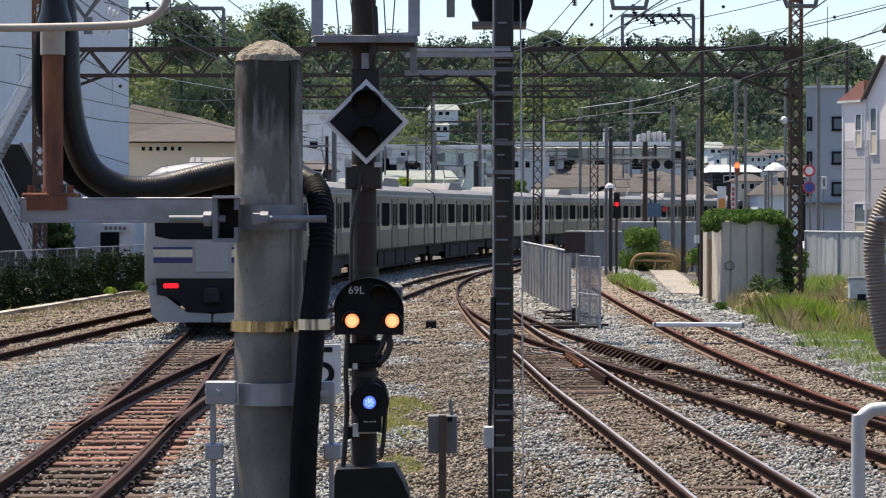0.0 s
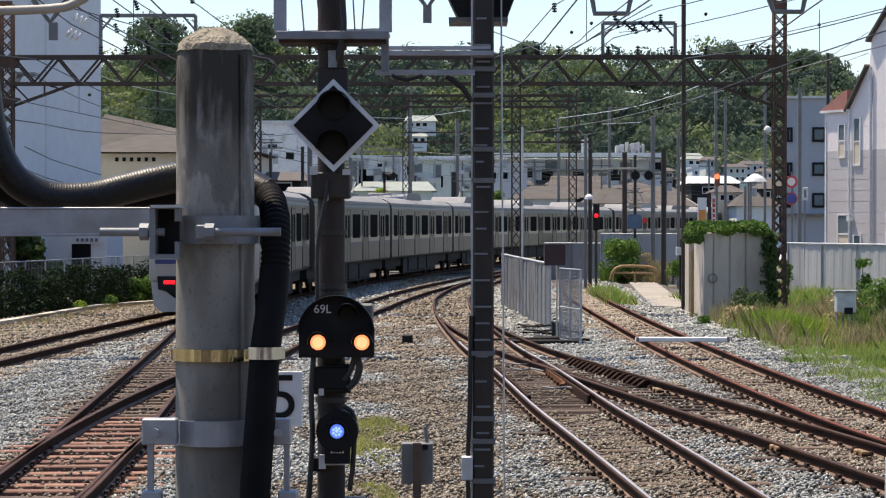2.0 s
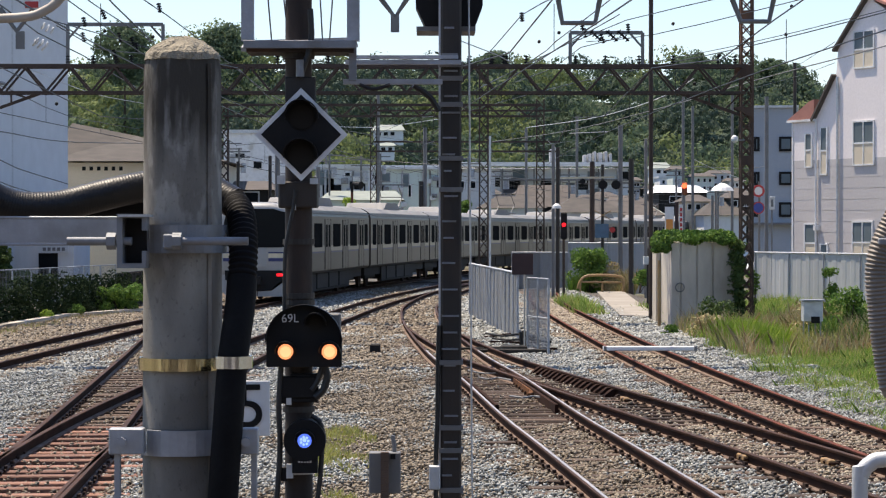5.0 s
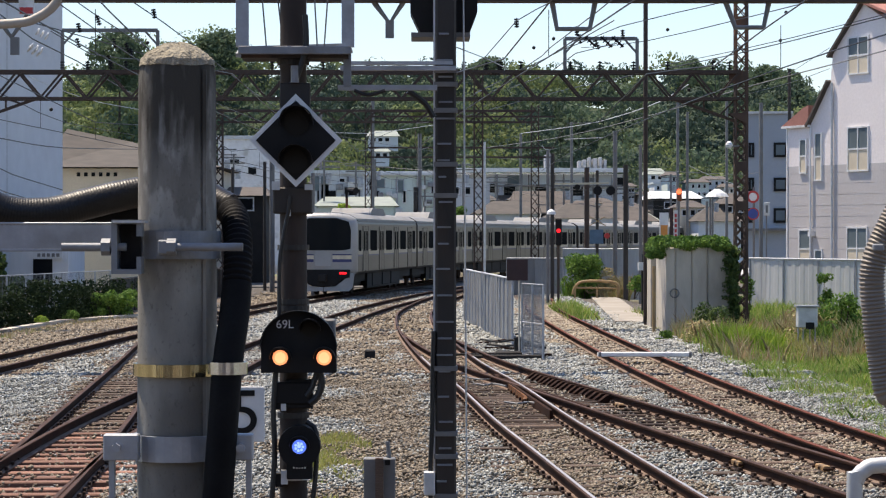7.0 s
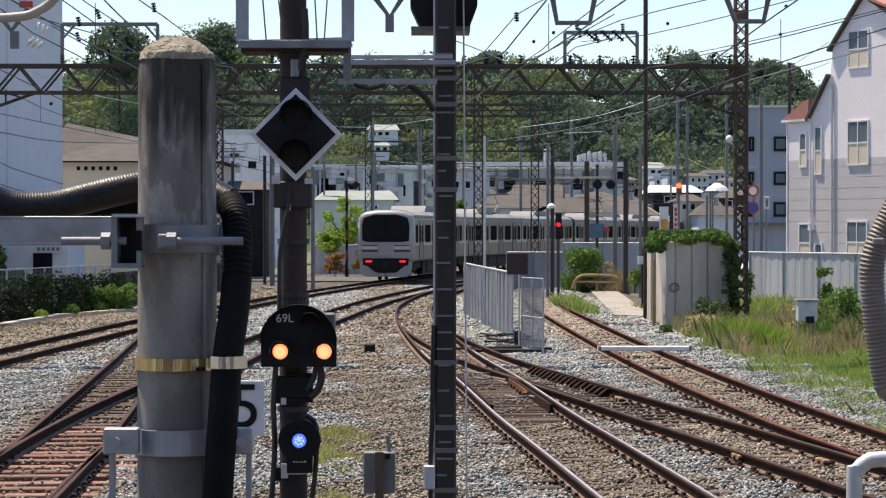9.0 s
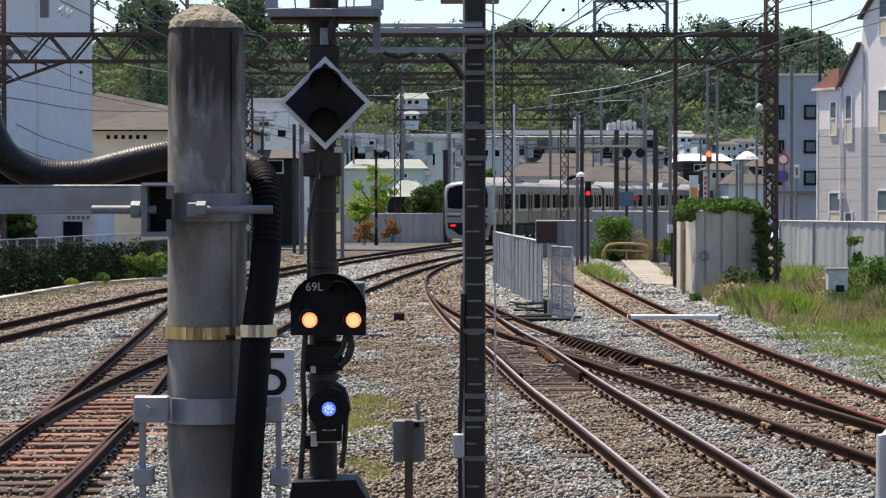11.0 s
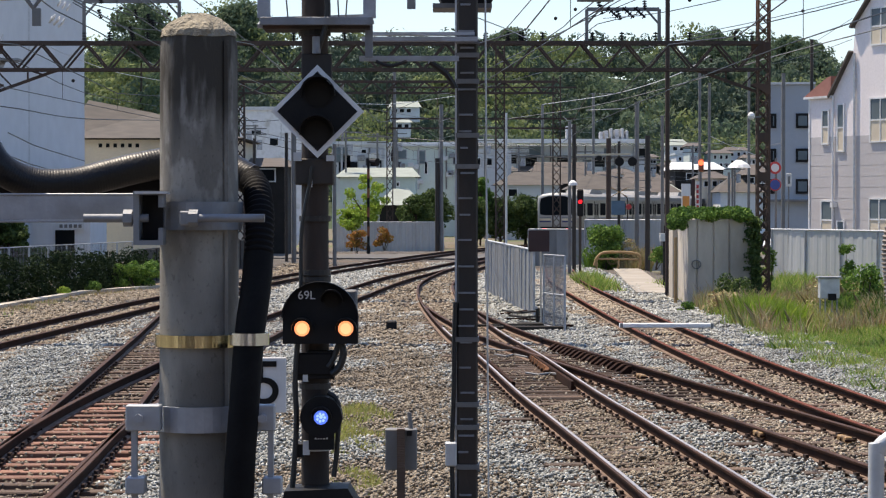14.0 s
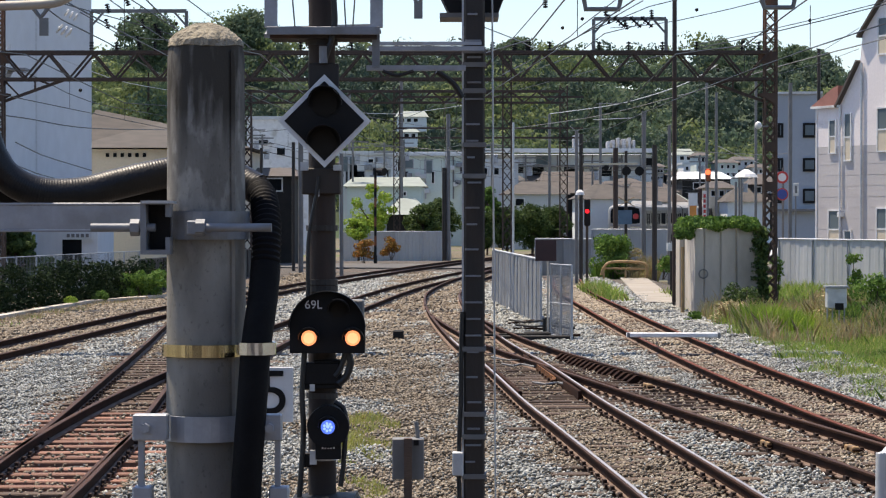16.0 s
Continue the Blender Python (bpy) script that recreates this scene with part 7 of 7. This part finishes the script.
blades("middle_grass", 17000, (-1.8, -0.4), (20, 34), lambda x, y: np.full_like(x, -0.22), 0.16, 0.006, M_yellowgrass, 25, "thin yellow-green grass growing through ballast", lambda x, y: ((((x + 1.1) / 0.5) ** 2 + ((y - 30) / 3.2) ** 2 < 1) | (((x + 0.95) / 0.35) ** 2 + ((y - 23.5) / 1.6) ** 2 < 1)) & (np.sin(x * 9 + y * 2) * np.sin(y * 2.3 + x) > -0.35))
blades("crossing_weeds", 2600, (6.2, 8.6), (106, 116), lambda x, y: np.full_like(x, -0.4), 1.1, 0.03, M_leafnear, 26, "tall green weeds by the level crossing", lambda x, y: (x - 7.4) ** 2 / 0.8 + (y - 108.6) ** 2 / 3 < 1)
blades("crossing_dry_weeds", 3500, (8.0, 9.3), (106, 109.5), lambda x, y: np.full_like(x, -0.4), 1.2, 0.02, M_dry, 27, "dry brown weeds behind an ochre rail")
blades("siding_weeds", 2600, (4.9, 6.0), (78, 92), lambda x, y: np.full_like(x, -0.3), 0.5, 0.012, M_grass, 28, "grass tufts between the rails of a siding")


def shrub(x, y, d, w, h, material, label, seed, n=26, per=110, size=0.05, name="shrub"):
    c = W3(x, y, d)
    w, h = w * d / 4200, h * d / 4200
    rng = np.random.default_rng(seed)
    s = thing(name, (c.x, c.y, c.z - h / 2), label, "shrub", "trackside shrubs")
    cs = [(rng.uniform(-0.5, 0.5) * w, rng.uniform(-0.4, 0.4) * w, h * rng.uniform(0.15, 0.95)) for _ in range(n)]
    cs = [(a * (1.1 - 0.5 * z / h), b, z) for a, b, z in cs]
    o = leaves("foliage", cs, [0.17 * min(w, h) + 0.08] * n, per, size, material, seed + 1, 0.8, s)
    for k in range(5):
        q = cs[k]
        part("stem", rod(bmesh.new(), (q[0] * 0.15, q[1] * 0.15, -0.25), (q[0], q[1], q[2]), 0.02, 0.008, 5), M_bark, s)
    return s


blades("lime_weeds", 7000, (7.1, 8.9), (55.5, 60.0), bank, 0.75, 0.013, M_lime, 111, "bright yellow-green weeds at the edge of the bank", lambda x, y: ((x - 8.0) / 0.85) ** 2 + ((y - 57.8) / 2.0) ** 2 < 1 + 0.3 * np.sin(x * 7))
shrub(1275, 545, 62, 90, 40, M_dry, "straw-coloured weeds by a concrete block", 41, 24, 90, 0.04)
shrub(1530, 520, 60, 70, 85, M_leafnear, "loose green garden shrub below a sheet fence", 42, 22, 90, 0.045)
shrub(1500, 480, 72, 26, 90, M_leafnear, "climbing green plant on a fence", 43, 16, 90, 0.04)
shrub(1362, 480, 73, 18, 80, M_leafnear, "green creeper round a lattice column", 44, 9, 70, 0.04)
shrub(245, 492, 81, 95, 42, M_leafnear, "bright green leafy weeds before a dark fence", 47, 30, 120, 0.05)
shrub(165, 512, 77, 30, 12, M_leafnear, "low green weeds before a dark fence", 48, 12, 90, 0.045)
shrub(112, 522, 74, 24, 14, M_lime, "small bright weed beside a kerb", 49, 8, 80, 0.03)
shrub(1215, 552, 64, 30, 18, M_leafnear, "small dark green shrub at the foot of a wall", 45, 8, 90, 0.035)
shrub(1072, 440, 107, 72, 62, M_leafnear, "leafy green bush beside the crossing fence", 101, 40, 120, 0.06)
shrub(1105, 452, 107, 50, 40, M_dry, "dry brown weeds beside the crossing fence", 103, 20, 80, 0.05)
shrub(1478, 535, 62, 90, 60, M_dry, "tall dry seeding weeds below a sheet fence", 105, 30, 90, 0.035)
blades("fence_weeds", 9000, (8.6, 11.6), (54.0, 66.0), bank, 0.55, 0.011, M_yellowgrass, 113, "tall pale seeding weeds below a sheet fence", lambda x, y: np.sin(x * 2.7 + 1) * np.sin(y * 0.9) > -0.2)
blades("fence_weeds", 5000, (9.6, 11.6), (54.0, 62.0), bank, 0.7, 0.016, M_leafnear, 115, "tall leafy green weeds below a sheet fence", lambda x, y: np.sin(x * 2.1 + 1) * np.sin(y * 1.1) > 0.0)
shrub(1300, 520, 66, 60, 50, M_hedge, "dark weeds at the foot of a concrete block", 109, 20, 80, 0.04)
shrub(1160, 455, 98, 40, 34, M_leafnear, "small green shrub by the level crossing", 46, 12, 80, 0.05)


def tree(x, y, d, w, h, label, seed, material=M_leafnear, base=-0.4, size=0.08, clumps=56, per=150):
    """Tapered trunk, limbs and a crown of clumps; w and h of the crown as bearings."""
    c = W3(x, y, d)
    w, h = w * d / 4200, h * d / 4200
    rng = np.random.default_rng(seed)
    t = thing("tree", (c.x, c.y, base), label, "tree", "town trees")
    top = c.z - base
    b = bmesh.new()
    rod(b, (0, 0, 0), (0.1, 0, top), max(0.08, w * 0.035), 0.05, 8)
    cs, rr = [], []
    for k in range(clumps):
        a, z = rng.uniform(0, 6.28), rng.uniform(-0.5, 0.5)
        r = w / 2 * math.sqrt(max(0.05, 1 - (2 * z) ** 2)) * rng.uniform(0.35, 0.95)
        cs.append((math.cos(a) * r, math.sin(a) * r, top + z * h))
        rr.append(w * rng.uniform(0.11, 0.21))
        if k < 12:
            rod(b, (0, 0, top - h * 0.35), cs[-1], 0.05, 0.015, 5)
    part("trunk", b, M_bark, t)
    leaves("crown", cs, rr, per, size, material, seed + 1, 0.75, t)
    return t


tree(650, 362, 165, 74, 84, "light yellow-green tree beside the striped post", 51, M_lime, size=0.09, clumps=34, per=110)
tree(622, 392, 152, 56, 30, "low green tree above a wall fence", 58, M_lime, size=0.08, clumps=26, per=110)
tree(850, 352, 185, 48, 62, "light green tree behind the bend", 54, M_leafnear, clumps=40)
for q in ((735, 384, 168, 62, 56, 52), (768, 378, 172, 62, 66, 53), (838, 394, 183, 64, 60, 59), (885, 390, 186, 72, 64, 57), (930, 388, 188, 76, 66, 55), (970, 388, 190, 62, 62, 56)):
    tree(*q[:5], "dark bushy hedge tree behind the bend", q[5], M_hedge, clumps=70)
for q in ((250, 62, 420, 120, 90, 61), (425, 48, 470, 90, 70, 62), (905, 88, 500, 80, 50, 63), (1265, 88, 500, 90, 50, 64), (1440, 130, 480, 80, 90, 65), (1400, 110, 490, 80, 70, 66)):
    tree(*q[:5], "tall dark tree standing out on the hill crest", q[5], M_leaf, 12.0, 0.3, 60, 110)
tree(20, 440, 95, 70, 90, "dark garden tree behind a railway fence", 71, M_hedge, -0.4, 0.07)
tree(70, 470, 92, 60, 40, "dark hedge tree behind a railway fence", 72, M_hedge, -0.4, 0.07)

# orange-brown plants and striped post by the bend
shrub(632, 432, 142, 34, 34, M_yellowleaf := island_mat("orange_leaves", [(0.35, 0.12, 0.03), (0.28, 0.17, 0.03), (0.16, 0.10, 0.03)], leaf=0.2), "orange-brown bush beside the bend", 81, 16, 70, 0.07)
shrub(680, 425, 143, 30, 32, M_yellowleaf, "orange-brown bush beside the bend", 83, 14, 70, 0.07)
sp = thing("striped_post", (0, 0, 0), "rusty orange and black crossing post by the bend", "post")
for k in range(9):
    p, q = W3(652, 440 - 17 * k, 141), W3(652, 440 - 17 * (k + 1), 141)
    part("stripe", rod(bmesh.new(), (p.x, p.y, p.z), (q.x, q.y, q.z), 0.08, n=10), M_rustpipe if k % 2 else M_black, sp)
part("horn", rod(bmesh.new(), W3(655, 290, 141), W3(668, 292, 140.6), 0.12, 0.24, 12), M_black, sp)
part("foot", rod(bmesh.new(), (W3(652, 440, 141).x, 141, -0.45), W3(652, 440, 141), 0.11), M_black, sp)

# ---- yard details ----
def slab(name, pts, z0, z1, material, label, category):
    bm = bmesh.new()
    lo = [bm.verts.new((x, y, z0)) for x, y in pts]
    hi = [bm.verts.new((x, y, z1)) for x, y in pts]
    bm.faces.new(hi)
    bm.faces.new(lo[::-1])
    for i in range(len(pts)):
        j = (i + 1) % len(pts)
        bm.faces.new((lo[i], lo[j], hi[j], hi[i]))
    bmesh.ops.recalc_face_normals(bm, faces=bm.faces)
    return tagged(part(name, bm, material), label, category, kind="structure")


slab("pavement", [(6.25, 76.5), (7.4, 75.8), (7.95, 88), (8.9, 108), (7.7, 108), (6.85, 90)], -0.4, -0.12, M_path, "worn pale concrete path leading to the crossing", "path")
slab("road", [(-14, 130), (40, 118), (44, 128), (-14, 141)], -0.4, -0.14, M_asphalt, "grey asphalt road of the level crossing", "road")
slab("kerb", [(-14.4, 40), (-14.1, 40), (-12.15, 65), (-11.5, 76), (-9.5, 82), (-9.7, 82.3), (-11.75, 76.3), (-12.45, 65)], -0.4, -0.06, M_wallconc, "low weathered concrete kerb beside the railway", "kerb")
slab("crossing_deck", [(5.9, 114.5), (7.7, 114.5), (7.7, 118.5), (5.9, 118.5)], -0.4, -0.02, M_wallconc, "dark concrete slab by the crossing", "slab")
yr = thing("ochre_guard_rail", (0, 0, 0), "faded ochre tubular guard rail among weeds", "guard rail")
part("rail_tube", tube(smooth_line([W3(1052, 475, 105), W3(1056, 462, 105), W3(1070, 452, 105), W3(1115, 452, 105), W3(1132, 458, 105), W3(1134, 475, 105)], 0.1), 0.06, 8), M_yellow, yr, smooth=True)
part("lower_tube", rod(bmesh.new(), W3(1058, 463, 105), W3(1130, 464, 105), 0.045), M_yellow, yr)
for x in (1056, 1095, 1132):
    p = W3(x, 462, 105)
    part("post", rod(bmesh.new(), (p.x, p.y, -0.4), p, 0.045), M_yellow, yr)
bo = thing("bollard", (0, 0, 0), "black bollard with a pale cap by the path", "bollard")
p = W3(1178, 490, 84)
part("post", rod(bmesh.new(), (p.x, 84, -0.4), (p.x, 84, 1.410), 0.09, n=12), M_black, bo)
part("cap", bx(p.x - 0.2, p.x + 0.2, 83.8, 84.2, 1.410, 1.690), M_galvpale, bo)
sb = thing("notice_boards", (0, 0, 0), "white notice board with orange panel on posts", "sign")
part("board", bx(12.057, 12.514, 120, 120.06, 2.479, 3.793), M_white, sb)
part("orange_panel", bx(12.114, 12.457, 119.97, 120, 2.593, 3.164), M_orange, sb)
part("leg", rod(bmesh.new(), (12.286, 120.1, -0.4), (12.286, 120.1, 3.736), 0.05), M_greymast, sb)
vb = thing("banner_sign", (0, 0, 0), "tall white banner sign with red bars", "sign")
part("board", bx(12.771, 12.971, 120, 120.06, 2.250, 3.907), M_white, vb)
part("edge_board", bx(12.571, 12.743, 120, 120.06, -0.4, 4.021), M_maroon, vb)
for k in range(5):
    part("red_bar", bx(12.814, 12.929, 119.97, 120, 2.65 + (370 - (338 + 9 * k)) * 120 / 4200, 2.65 + (370 - (332 + 9 * k)) * 120 / 4200), M_signred, vb)
part("leg", rod(bmesh.new(), (12.857, 120.1, -0.4), (12.857, 120.1, 2.364), 0.05), M_greymast, vb)
ps = thing("white_signboard", (0, 0, 0), "small white rounded sign on a post", "sign")
part("board", bx(17.921, 18.216, 124, 124.05, 3.683, 4.362, bevel=0.02), M_white, ps)
part("bar", bx(18.010, 18.128, 123.97, 124, 3.831, 4.215), M_greymast, ps)
part("leg", rod(bmesh.new(), (18.069, 124.1, -0.4), (18.069, 124.1, 4.126), 0.04), M_greymast, ps)


def parked_car(x, d, colour, label, rz=90, tall=1.5):
    """A small car with cabin, windows, lamps and wheels."""
    c = thing("parked_car", ((x - 784) * d / 4200, d, -0.14), label, "car", "parked cars", rz)
    prof = [(-1.9, 0.3), (-1.95, 0.75), (-1.75, 0.95), (-1.3, tall * 0.98), (0.6, tall), (1.1, 1.0), (1.85, 0.85), (1.95, 0.55), (1.9, 0.3)]
    part("body", prism(bmesh.new(), [(-a, b) for a, b in prof][::-1], 1.6, pose(0, -0.8, 0)), colour, c)
    for sy in (-0.805, 0.795):
        part("side_window", prism(bmesh.new(), [(1.55, 1.0), (1.2, tall * 0.92), (-0.5, tall * 0.93), (-0.9, 1.02)], 0.01, pose(0, sy, 0)), M_glass, c)
    part("windscreen", bar(bmesh.new(), (-1.07, 0, 1.03), (-0.66, 0, tall * 0.96), 1.35, 0.03), M_glass, c)
    for wx in (-1.25, 1.25):
        for sy in (-0.72, 0.72):
            w = part("wheel", rod(bmesh.new(), (wx, sy - 0.1, 0.3), (wx, sy + 0.1, 0.3), 0.3, n=16), M_black, c)
            part("rim", rod(bmesh.new(), (wx, sy - 0.11, 0.3), (wx, sy + 0.11, 0.3), 0.17, n=12), M_galvpale, w)
    return c


parked_car(1415, 136, M_white, "white compact car parked beyond a sheet fence", 8)
parked_car(1372, 140, M_under, "dark compact car parked beyond a sheet fence", 4)
parked_car(480, 150, M_white, "white car waiting beside the bend", 60, 1.7)
sg = thing("street_lamp", (0, 0, 0), "grey street lamp with a white shade beyond the fence", "street lamp")
part("pole", rod(bmesh.new(), (18.286, 150, -0.4), (18.286, 150, 5.150), 0.07), M_greymast, sg)
part("shade", lathe(bmesh.new(), 18.714, 150, [(5.079, 0.75), (5.293, 0.6), (5.579, 0.15)], 14), M_white, sg)
wl = thing("wall_lamp_ball", (0, 0, 0), "white round lamp fixed to a lattice column", "lamp")
part("ball", lathe(bmesh.new(), 9.295, 71.6, [(5.255, 0.04), (5.306, 0.09), (5.374, 0.11), (5.442, 0.09), (5.493, 0.03)], 14), M_white, wl)
part("arm", bar(bmesh.new(), (9.295, 71.65, 5.340), (9.617, 71.85, 5.359), 0.05), M_greymast, wl)

# ---- switch gear on the tracks ----
for x, y in ((1346, 764), (1496, 772), (1135, 664)):
    px_, py_ = (x - 784) * 2.65 / (y - 370), 11130 / (y - 370)
    j = thing("rail_joint", (px_, py_, 0), "yellowish insulated joint bars bolted on a rail", "rail joint", "insulated rail joints", 9)
    part("joint_bar", bx(-0.042, 0.042, -0.17, 0.17, -0.10, -0.030, bevel=0.012), M_goldrust, j)
    for k in (-0.2, 0, 0.2):
        part("bolt", rod(bmesh.new(), (-0.06, k, -0.07), (0.06, k, -0.07), 0.016, n=6), M_rust, j)
pm = thing("point_machine", (0, 0, 0), "black point machine with rods lying on ballast", "point machine")
p = W3(945, 572, 55)
part("case", bx(p.x - 0.4, p.x + 0.2, 54.6, 55.1, -0.2, -0.03, bevel=0.03), M_under, pm)
part("tie_bar", bx(p.x - 1.0, p.x + 0.7, 53.6, 53.85, -0.2, -0.06, bevel=0.02), M_under, pm)
part("rod", rod(bmesh.new(), (p.x - 1.6, 54.2, -0.08), (p.x + 0.2, 54.4, -0.06), 0.03), M_under, pm)
part("lever", rod(bmesh.new(), (p.x + 0.05, 54.3, 0.0), (p.x + 0.05, 54.3, 0.3), 0.035), M_under, pm)
fr = thing("crossing_frog", (0, 0, 0), "rust-orange cast crossing piece where rails meet", "crossing frog")
for key, off, ya, yb in (("main", -0.455, 36, 43), ("main", 0.455, 36, 45.5), ("branch", -0.455, 37, 45)):
    run = [line_at(key, ya + (yb - ya) * k / 12, 0) for k in range(13)]
    part("check_rail", sweep(bmesh.new(), offset_line(run, off), [(-0.028, -0.15), (0.028, -0.15), (0.028, -0.016), (0.02, -0.01), (-0.02, -0.01), (-0.028, -0.016)]), M_rust, fr)
for k in range(17):
    y = 46.2 - 0.40 * k
    c = line_at("branch", y, 0)
    part("rail_brace", prism(bmesh.new(), [(-0.15, -0.19), (0.05, -0.19), (0.05, -0.03), (0.0, -0.03), (-0.13, -0.13)], 0.17, pose(0, -0.085, 0)), M_rust, fr, "dark cast rail brace").matrix_basis = pose(c.x + 0.566 - 0.09, y, 0, 0, 0, 8)
M_orangerust = mat("orange_rusted_casting", (0.19, 0.085, 0.036), (0.10, 0.046, 0.024), 0.85, scale=10, fine=60, bump=0.4, stain=(0.06, 0.032, 0.022), amount=0.55, depth=0.006, spec=0.1)
part("wing_rail", bar(bmesh.new(), (1.60, 42.8, -0.085), (1.75, 39.6, -0.085), 0.07, 0.11), M_orangerust, fr, "orange rusted wing rail")
part("wing_flare", bar(bmesh.new(), (1.75, 39.6, -0.085), (1.70, 39.0, -0.095), 0.07, 0.10), M_orangerust, fr)
for k in range(6):
    y = 42.6 - 0.6 * k
    part("spacer_block", bx(-0.12, 0.12, -0.06, 0.06, -0.17, -0.09, bevel=0.015), M_orangerust if k % 3 == 0 else M_rust, fr).matrix_basis = pose(float(np.interp(y, [39.6, 42.8], [1.80, 1.66])), y, 0, 0, 0, 3)
for y, xa, xb in ((34.4, 1.15, 2.15), (36.6, 1.0, 2.0), (47.5, 0.6, 2.3)):
    part("cross_tie", bx(xa, xb, y - 0.11, y + 0.11, -0.21, -0.13, bevel=0.02), M_timber, fr)
for pts in ([(0.95, 43.4), (1.15, 42.9), (1.3, 43.3), (1.52, 42.6)], [(1.35, 38.6), (1.55, 38.2), (1.75, 38.5), (1.95, 37.9)], [(0.8, 45.5), (1.1, 44.6), (1.45, 44.8)]):
    part("bond_cable", tube(smooth_line([(x, y, -0.06) for x, y in pts], 0.08), 0.018, 6), M_greymast, fr, "grey rail bond cable")
for xa, ya, xb, yb, w in ((1.5, 55.8, 3.0, 55.0, 0.13), (1.45, 61.0, 2.5, 63.5, 0.12), (1.6, 58.6, 2.7, 57.8, 0.10)):
    part("point_rod", bar(bmesh.new(), (xa, ya, -0.13), (xb, yb, -0.12), w, 0.05), M_rust, pm)
for pts in ([(1.5, 60.0), (1.9, 58.6), (2.3, 59.4), (2.6, 57.6)], [(1.6, 57.2), (2.0, 56.3), (2.4, 56.9), (2.9, 55.4)]):
    part("crank_rod", tube(smooth_line([(x, y, 0.02) for x, y in pts], 0.1), 0.028, 6), M_under, pm)
part("crank", bx(2.28, 2.40, 56.9, 57.1, -0.2, 0.22, bevel=0.02), M_under, pm)
dl = thing("track_device", (0, 0, 0), "small dark track device lying in ballast", "device")
part("case", bx(-1.18 - 0.12, -1.18 + 0.12, 54.2, 54.5, -0.2, 0.03, bevel=0.03), M_black, dl)
part("cable_duct", tube(smooth_line([Vector((-1.2, 54.3, -0.18)), Vector((-1.9, 54.1, -0.18)), Vector((-2.6, 54.4, -0.18))], 0.1), 0.04, 6), M_under, dl)

# ---- station behind the viewer; hall and canopy added unseen to block sky light ----
slab("platform", [(-2.0, -120), (2.0, -120), (2.0, 1.5), (-2.0, 1.5)], -0.4, 1.08, M_path, "grey concrete station platform", "platform")
can = thing("platform_canopy", (0, 0, 0), "unseen dark steel canopy on columns, added to block sky light", "canopy", kind="structure")
part("canopy_roof", bx(-5.5, 5.5, -120, -8, 4.6, 4.9), M_darksteel, can)
for yc in range(-110, -6, 12):
    part("column", bx(-0.12, 0.12, yc - 0.12, yc + 0.12, 1.08, 4.6), M_darksteel, can)
sta = thing("wall_station", (0, 0, 0), "unseen plain grey hall across the tracks, added to block sky light", "wall", kind="structure")
part("station_hall", bx(-30, 30, -60, -20, 5.6, 15), M_greymast, sta)
for xx in (-29, -12, 12, 29):
    part("pier", bx(xx - 0.6, xx + 0.6, -59, -21, -0.4, 5.6), M_greysiding, sta)
part("end_wall", bx(-40, 40, -122, -120, -0.4, 13), M_greysiding, sta)


# ---- what moves ----
def motions():
    for i, car in enumerate(CARS):
        walk(car, [(t, car_pose(i, t)) for t in range(0, 17)])


motions()
